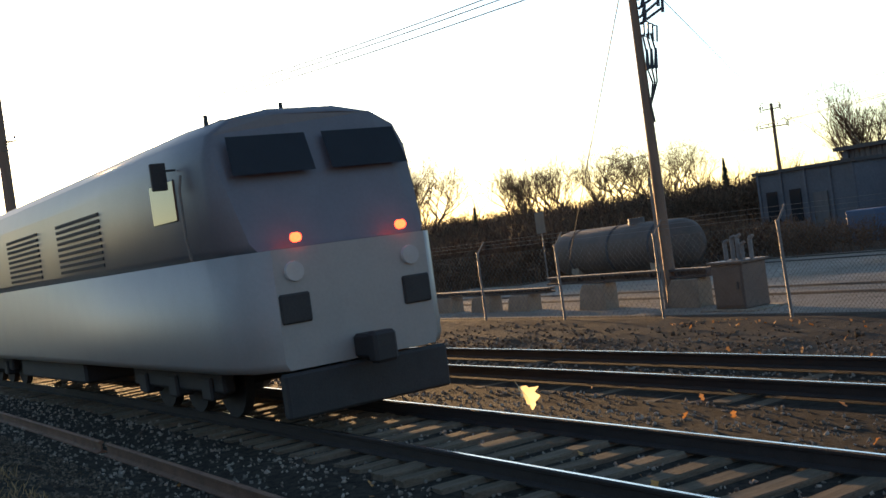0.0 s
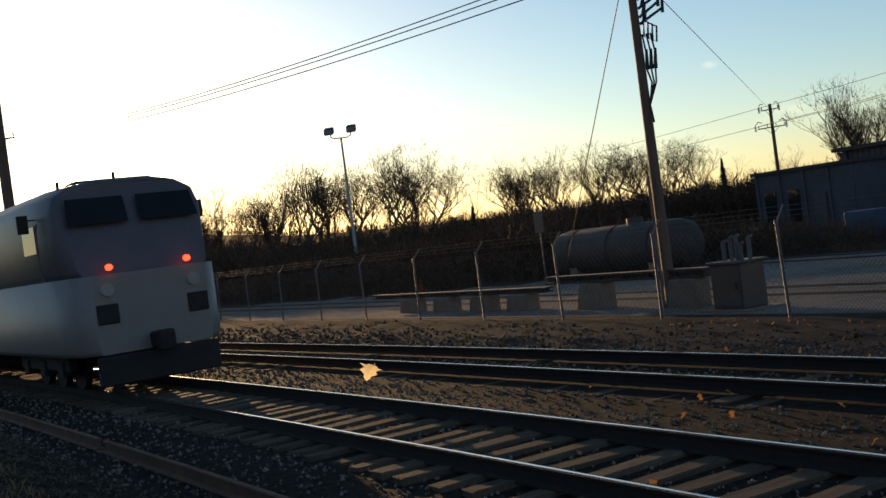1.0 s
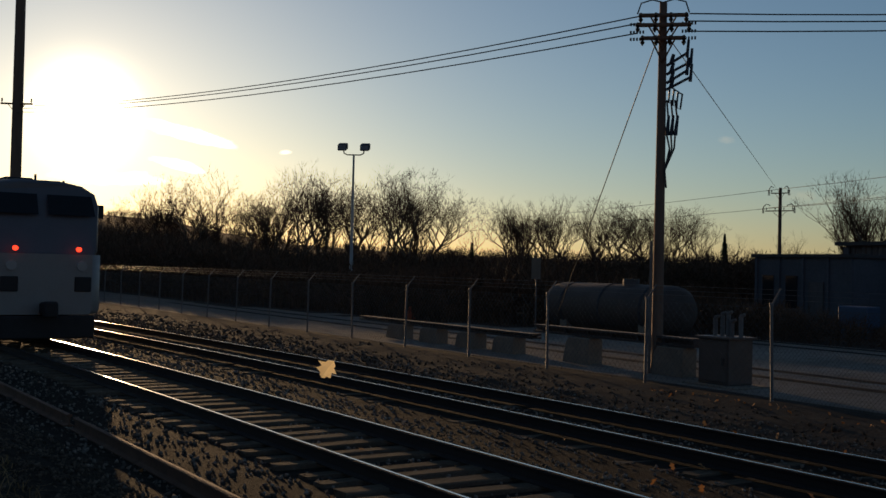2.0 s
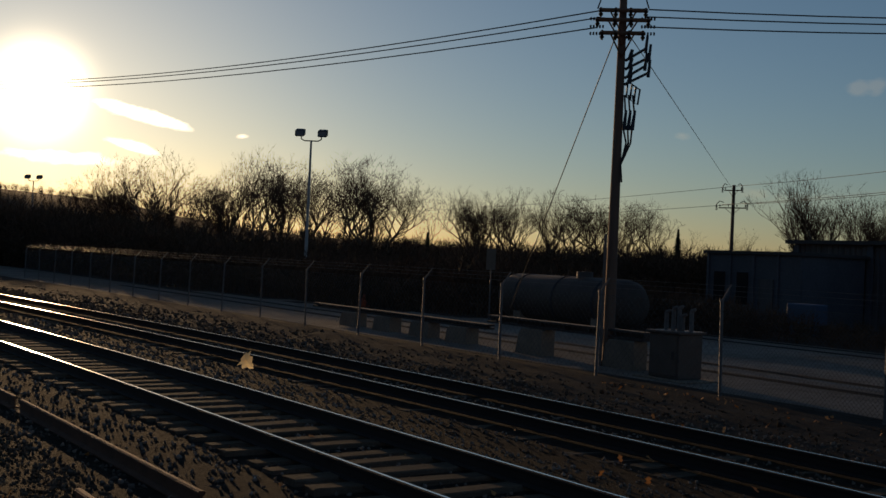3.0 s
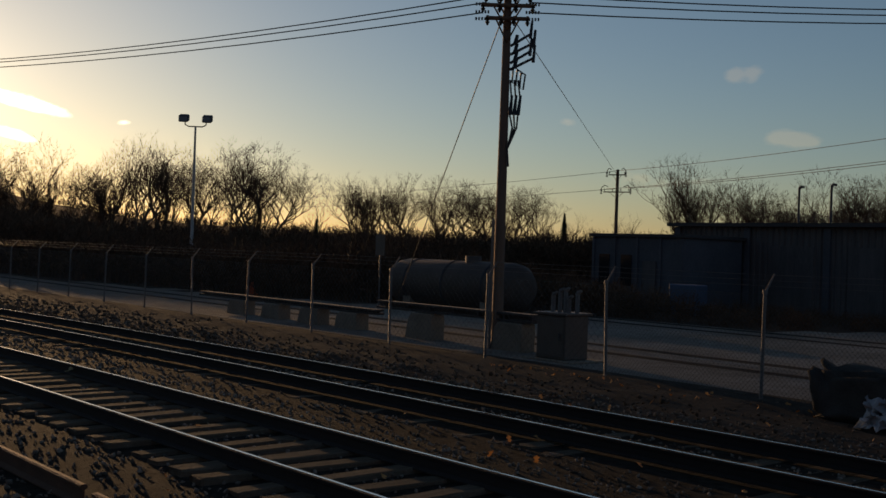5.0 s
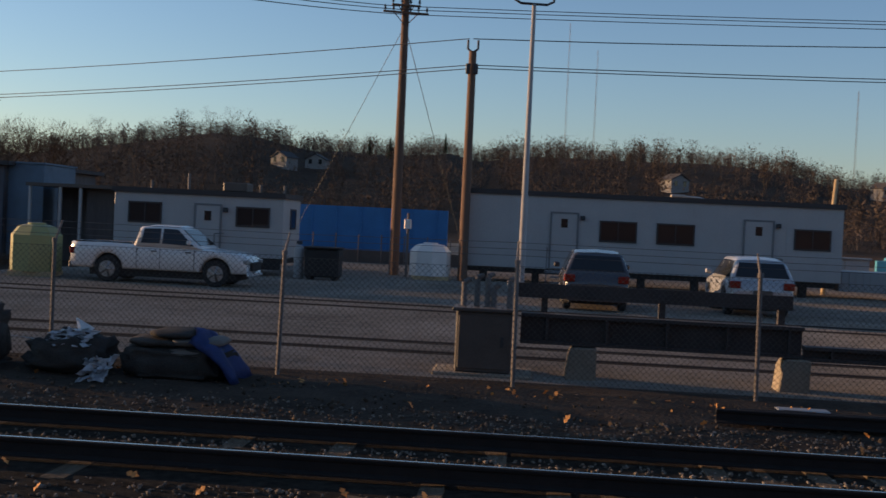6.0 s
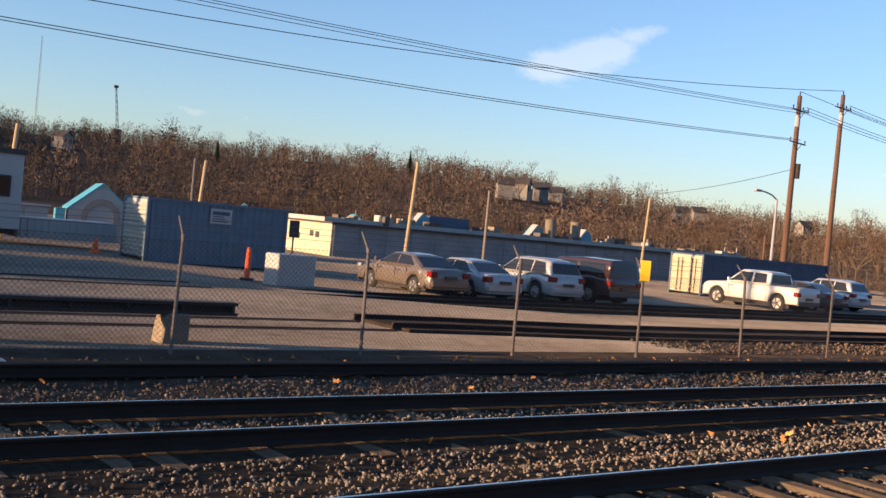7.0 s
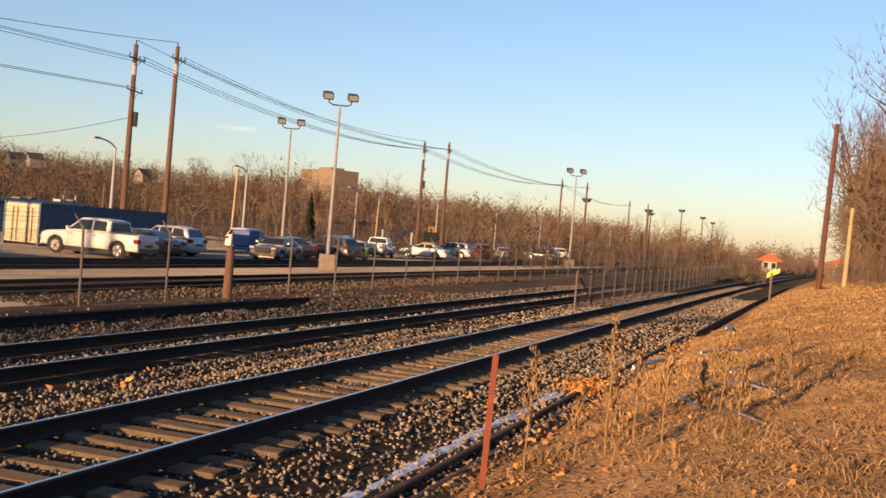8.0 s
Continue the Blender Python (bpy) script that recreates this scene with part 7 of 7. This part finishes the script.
for b, d, h in ((-1.65, 480, 64), (-3.15, 500, 56), (-16.1, 480, 44)):
    x, y = at_bearing(b, d)
    bm = bmesh.new()
    for k in range(3):
        a = k * 2.094
        tube(bm, (0.5 * math.cos(a), 0.5 * math.sin(a), 0), (0.2 * math.cos(a), 0.2 * math.sin(a), h), 0.05, 0.035, 4)
    for k in range(int(h / 2)):
        tube(bm, (0.5, 0, 2 * k), (-0.25, 0.43, 2 * k + 2), 0.025, 0.025, 3)
        tube(bm, (-0.25, 0.43, 2 * k), (-0.25, -0.43, 2 * k + 2), 0.025, 0.025, 3)
    one("radio_mast", bm, GALV, "thin lattice radio mast on the ridge", "mast", "radio masts", at=(x, y, ground_z(x, y)))


x, y = at_bearing(-19.9, 380)
t = thing("crane", "small dark crane boom standing above the woods", "crane", (x, y, ground_z(x, y)))
bm = bmesh.new()
for k in (-0.4, 0.4):
    tube(bm, (0.6 + k, 0, 5), (-1.0 + k * 0.4, 0, 19), 0.12, 0.1, 5)
for k in range(7):
    tube(bm, (1.0 - 0.25 * k, 0, 5 + 2 * k), (0.0 - 0.2 * k, 0, 7 + 2 * k), 0.07, 0.07, 4)
part("boom", bm, IRON, t, "dark lattice boom")
bm = bmesh.new()
box(bm, -1.2, -1, -1, 1.8, 1, 5, 0, 0.1)
box(bm, -1.7, -0.4, 18.6, -0.3, 0.4, 19.5, 0, 0.1)
part("cab_and_head", bm, IRON, t, "dark cab and boom head")


# ---- ballast, leaves, grass: what nobody could count ----
def scatter_stones(name, label, count, x_pick, bands, size, seed, material=STONES, follow=False):
    rng = np.random.default_rng(seed)
    tot = sum(b[1] - b[0] for b in bands)
    bi = rng.choice(len(bands), count, p=[(b[1] - b[0]) / tot for b in bands])
    lo, hi = np.array([b[0] for b in bands])[bi], np.array([b[1] for b in bands])[bi]
    zb = np.array([b[2] for b in bands])[bi]
    y = lo + (hi - lo) * rng.random(count)
    x = x_pick(rng, count)
    y = y + np.array([bend(v) for v in x])
    if follow:
        zb = np.array([ground_z(a, b) for a, b in zip(x, y)])
    s = size * rng.uniform(0.45, 1.25, count) * (1 + np.abs(x) / 38)
    octa = np.array([(1, 0, 0), (-1, 0, 0), (0, 1, 0), (0, -1, 0), (0, 0, 1), (0, 0, -1)], float)
    tri = np.array([(0, 2, 4), (2, 1, 4), (1, 3, 4), (3, 0, 4), (2, 0, 5), (1, 2, 5), (3, 1, 5), (0, 3, 5)], np.int32)
    v = octa[None] * rng.uniform(0.55, 1.15, (count, 6, 1)) * rng.uniform(0.6, 1.2, (count, 1, 3))
    v = v + rng.uniform(-0.25, 0.25, (count, 6, 3))
    ax = rng.normal(size=(count, 3))
    ax /= np.linalg.norm(ax, axis=1)[:, None]
    an = rng.uniform(0, 3.14, count)[:, None, None]
    cr = np.cross(ax[:, None, :], v)
    v = v * np.cos(an) + cr * np.sin(an) + ax[:, None, :] * (np.einsum("nd,nkd->nk", ax, v)[:, :, None]) * (1 - np.cos(an))
    v *= s[:, None, None]
    v += np.stack([x, y, zb + s * 0.28], 1)[:, None, :]
    f = (tri[None] + (np.arange(count, dtype=np.int32) * 6)[:, None, None]).reshape(-1)
    me = bpy.data.meshes.new(name)
    me.vertices.add(count * 6)
    me.vertices.foreach_set("co", v.reshape(-1))
    me.loops.add(len(f))
    me.loops.foreach_set("vertex_index", f)
    me.polygons.add(count * 8)
    me.polygons.foreach_set("loop_start", np.arange(0, count * 24, 3, dtype=np.int32))
    me.polygons.foreach_set("loop_total", np.full(count * 8, 3, dtype=np.int32))
    me.materials.append(material)
    me.update()
    me.validate()
    return tagged(new(name, me), label, "gravel", kind="stuff")


near_x = lambda rng, n: np.choose(np.searchsorted((0.48, 0.8), rng.random(n)), (rng.uniform(-3, 24, n), -3 - 52 * rng.random(n) ** 1.25, rng.uniform(24, 62, n)))
BANDS = [(3.0, 3.75, -0.26), (3.75, 4.2, -0.24), (4.2, 5.15, -0.2), (5.5, 6.68, -0.203), (6.98, 9.0, -0.25), (9.55, 10.8, -0.25), (11.1, 13.3, -0.29)]
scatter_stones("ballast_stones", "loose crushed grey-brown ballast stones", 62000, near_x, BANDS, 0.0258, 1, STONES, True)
scatter_stones("bank_gravel", "dark ballast stones spilled over the bank", 9000, lambda rng, n: rng.uniform(-26, 1, n), [(1.6, 3.1, 0)], 0.021, 8, DULLSTONES, True)
scatter_stones("dirt_gravel", "sparse pale gravel in dark cinder dirt", 6000, lambda rng, n: rng.uniform(-55, 40, n), [(12.0, 15.9, -0.25)], 0.032, 2, DULLSTONES)
scatter_stones("yard_gravel", "loose gravel beside raised yard rails", 3500, lambda rng, n: rng.uniform(19, 60, n), [(15.6, 18.3, -0.2)], 0.035, 3, DULLSTONES)


def scatter_leaves(name, label, count, place, size, seed, material=LEAF):
    rr = random.Random(seed)
    vs, fs = [], []
    for i in range(count):
        x, y, z = place(rr)
        s = size * rr.uniform(0.5, 1.3)
        m = pose(x, y, z + s * 0.25, rr.uniform(-60, 60), rr.uniform(-60, 60), rr.uniform(0, 360))
        k = len(vs)
        for u, w in ((-0.5, 0), (-0.25, 0.3), (-0.05, 0.16), (0.15, 0.38), (0.3, 0.15), (0.55, 0.05), (0.3, -0.18), (0.15, -0.36), (-0.05, -0.15), (-0.25, -0.28)):
            vs.append(m @ Vector((u * s, w * s, 0.25 * s * abs(w) + 0.1 * s * math.sin(u * 4))))
        fs += [(k, k + 1, k + 2, k + 8, k + 9), (k + 2, k + 3, k + 4, k + 6, k + 7, k + 8), (k + 4, k + 5, k + 6)]
    return tagged(new(name, mesh(name, vs, fs, material)), label, "leaves", kind="stuff")


def ballast_spot(rr):
    x = rr.uniform(-12, 38)
    return x, rr.choice((rr.uniform(3.4, 5.2), rr.uniform(6.9, 9.3), rr.uniform(5.4, 6.8), rr.uniform(11, 13.3))) + bend(x), -0.22


def bank_spot(rr):
    x, y = rr.uniform(4, 30), 3.3 - abs(rr.gauss(0, 1.2))
    return x, y, ground_z(x, y)


scatter_leaves("fallen_leaves", "scattered orange-brown oak leaves on the ballast", 320, ballast_spot, 0.1, 4)
scatter_leaves("bank_leaves", "drifts of orange dead leaves along the bank", 800, bank_spot, 0.075, 5)
scatter_leaves("leaf_drift", "small heap of orange leaves against old rail", 380, lambda rr: (16.9 + rr.gauss(0, 0.35), 3.25 + rr.gauss(0, 0.18), -0.2 + 0.1 * rr.random()), 0.1, 6)
scatter_leaves("fence_litter", "pale leaf litter caught below fence", 330, lambda rr: (rr.uniform(-16, 34), 15.0 - abs(rr.gauss(0, 0.5)), -0.22), 0.08, 7)


def grass(name, label, count, region, hmin, hmax, seed, width=0.006, lie=1.0):
    rr = random.Random(seed)
    vs, fs = [], []
    for i in range(count):
        x, y = region(rr)
        z = ground_z(x, y)
        h = rr.uniform(hmin, hmax)
        a, b = rr.uniform(0, 6.283), rr.uniform(0.3, 1.4) * lie
        lx, ly = math.cos(a) * h * b, math.sin(a) * h * b
        w = width * (1 + max(0, x) / 14)
        px, py = -math.sin(a) * w, math.cos(a) * w
        k = len(vs)
        vs += [(x - px, y - py, z - 0.01), (x + px, y + py, z - 0.01), (x + lx * 0.4 + px, y + ly * 0.4 + py, z + h * 0.7), (x + lx * 0.4 - px, y + ly * 0.4 - py, z + h * 0.7), (x + lx, y + ly, z + h * 0.85)]
        fs += [(k, k + 1, k + 2, k + 3), (k + 3, k + 2, k + 4)]
    return tagged(new(name, mesh(name, vs, fs, STRAW)), label, "grass", kind="stuff")


def patchy(x, y):
    return noise.noise((x * 0.42, y * 0.62, 2.0)) + 0.6 * noise.noise((x * 1.5, y * 1.9, 6.0))


def litter_spot(rr):
    while True:
        x, y = 4 + 30 * rr.random() ** 1.3, 2.9 - 6.5 * rr.random() ** 1.1
        if patchy(x, y) < 0.12:
            return x, y, ground_z(x, y) - 0.01


scatter_leaves("leaf_litter", "brown dead leaves matted on the bank", 5200, litter_spot, 0.07, 12, BROWNLEAF)


def mat_region(rr):
    """Thick mats of straw with bare ground between them."""
    while True:
        x, y = 4 + 30 * rr.random() ** 1.4, 2.9 - 6.5 * rr.random() ** 1.1
        if patchy(x, y) > -0.12 + rr.gauss(0, 0.12):
            return x, y


def bank_region(rr):
    if rr.random() < 0.85:
        q = random.Random(rr.randrange(620))
        x, y = 3 + 27 * q.random() ** 1.3, 2.6 - 5.4 * q.random() ** 1.1
        return x + rr.gauss(0, 0.2), min(2.8, y + rr.gauss(0, 0.13))
    x = 3 + 27 * rr.random() ** 1.3
    return x, 2.7 - 5.5 * rr.random() ** 1.1


def far_bank_region(rr):
    x = 24 + 50 * rr.random()
    return x, 2.0 - 6 * rr.random()


def tuft_region(rr):
    c = rr.randrange(60)
    q = random.Random(c)
    x, y = 5 + 22 * q.random(), 2.5 - 5 * q.random() ** 1.4
    return x + rr.gauss(0, 0.16), y + rr.gauss(0, 0.16)


grass("dry_grass", "flattened straw-coloured dry grass on the bank", 22000, bank_region, 0.006, 0.028, 1, 0.0032, 8.0)
grass("straw_mats", "matted mounds of pale dry grass on the bank", 44000, mat_region, 0.012, 0.045, 13, 0.003, 5.5)
grass("grass_tufts", "tufts of taller dry grass on the bank", 2600, tuft_region, 0.05, 0.17, 2, 0.003, 1.6)
grass("far_bank_grass", "sunlit dry grass on the far bank", 17000, far_bank_region, 0.02, 0.1, 3, 0.004, 3.2)
grass("near_bank_grass", "sparse dry grass beside the old rail", 2500, lambda rr: (-14 + 16 * rr.random(), 1.9 - 1.5 * rr.random()), 0.04, 0.16, 4, 0.004, 2.0)


def weed(x, y, h, seed):
    t = thing("dead_weed", "tall dead weed stalk with dry seed head", "weed", (x, y, ground_z(x, y) - 0.03), group="dead weeds")
    rr = random.Random(seed)
    bm = bmesh.new()
    pts = [(0, 0, 0)]
    for k in range(1, 6):
        pts.append((pts[-1][0] + rr.uniform(-0.02, 0.03), pts[-1][1] + rr.uniform(-0.02, 0.02), h * k / 5))
    path_tube(bm, pts, 0.008, 5)
    part("stem", bm, STRAW, t)
    bm = bmesh.new()
    for k in range(70):
        u = rr.random()
        i = min(4, int((0.45 + 0.55 * u) * 5))
        p = Vector(pts[i]).lerp(Vector(pts[i + 1]), rr.random())
        a = rr.uniform(0, 6.28)
        l = 0.11 * (1.15 - u) * rr.uniform(0.5, 1)
        q = p + Vector((math.cos(a) * l, math.sin(a) * l, l * 1.1))
        tube(bm, p, q, 0.004, 0.002, 3, 0, False)
        tube(bm, q - Vector((0, 0, 0.015)), q + Vector((0, 0, 0.02)), 0.012, 0.004, 4, 0, False)
    part("seed_head", bm, STRAW, t, "dry brown seed head")


for i, (x, y, h) in enumerate(((9.5, 2.35, 1.15), (10.2, 1.75, 1.35), (10.6, 1.55, 0.9), (9.9, 1.2, 1.0), (12.5, 0.9, 0.9), (11.5, 1.9, 0.7), (14, 0.2, 0.9), (10.9, 1.0, 0.75), (11.2, 0.6, 0.6), (12.2, 1.5, 0.5), (13.2, 1.6, 0.55), (12.8, 0.3, 0.7), (10.0, 2.0, 0.6), (15.6, 1.2, 0.7), (17.4, 0.6, 0.6), (9.6, 1.6, 0.5))):
    weed(x, y, h, i)
for i, (x, y, l, tn) in enumerate(((21.2, 2.72, 2.8, -11), (31.5, 2.1, 1.5, -4), (20.5, 1.4, 1.6, -30), (13.0, 1.3, 1.0, 20), (16.2, 0.9, 0.9, -15), (11.6, 0.6, 0.8, 35), (30, 2.0, 2.5, 8), (14.2, 0.6, 1.2, 40))):
    bm = bmesh.new()
    tube(bm, (-l / 2, 0, 0.03), (0, 0.05, 0.06), 0.015 * l, 0.013 * l, 7)
    tube(bm, (0, 0.05, 0.06), (l / 2, 0, 0.04), 0.013 * l, 0.008 * l, 7)
    one("dead_branch", bm, WHITETANK, "pale broken branch lying on dry grass", "branch", "dead branches", at=(x, y, ground_z(x, y) + 0.06), turn=tn)
bm = bmesh.new()
box(bm, -0.35, -0.12, 0, 0.35, 0.12, 0.05, 0, 0.02)
one("litter_sheet", bm, WHITE, "white plastic sheet lying below the fence", "litter", at=(3.75, 14.75, -0.24))


# ---- what moves ----
def motions():
    stops = ((0.0, -12.05), (0.5, -16.2), (1.0, -19.95), (1.2, -21.5), (1.8, -25.6), (2.3, -29.0), (2.5, -30.4), (4.0, -40.5), (6.0, -54.5), (8.0, -69.0))

    def on_track(t, x, length):
        a, b = x, x - length
        ya, yb = NEAR_Y + 0.7525 + bend(a), NEAR_Y + 0.7525 + bend(b)
        return t, pose(x, ya, 0, 0, 0, math.degrees(math.atan2(ya - yb, length)))

    walk(LOCO, [on_track(t, x, 20.5) for t, x in stops])
    for i, c in enumerate(COACHES):
        walk(c, [on_track(t, x - 21.3 - 26.6 * i, 25.8) for t, x in stops])
    walk(FLYER, [(0.0, pose(-9.7, 6.6, 0.22, 20, 70, 40)), (0.3, pose(-10.9, 6.6, 0.26, 70, 30, 80)), (0.5, pose(-11.9, 6.6, 0.24, 60, 35, 120)), (0.8, pose(-12.8, 6.6, 0.3, 80, 20, 160)), (1.0, pose(-13.3, 6.6, 0.34, 40, 50, 200)),
                 (1.2, pose(-13.3, 6.6, 0.36, 80, 40, 230)), (1.8, pose(-13.9, 6.6, 0.55, 110, 60, 270)), (2.3, pose(-14.1, 6.6, 0.62, 90, 30, 300)), (2.5, pose(-14.41, 6.6, 0.6, 80, 60, 330)), (2.8, pose(-14.75, 6.6, 0.48, 100, 30, 350)),
                 (3.0, pose(-15.0, 6.6, 0.4, 70, 40, 380)), (3.3, pose(-15.7, 6.6, 0.26, 60, 20, 410)), (3.5, pose(-16.3, 6.6, 0.15, 40, 30, 430)), (3.8, pose(-16.9, 6.6, -0.02, 20, 20, 450)), (4.0, pose(-17.1, 6.6, -0.12, 5, 10, 455)), (8.0, pose(-17.1, 6.6, -0.12, 5, 10, 455))])


motions()
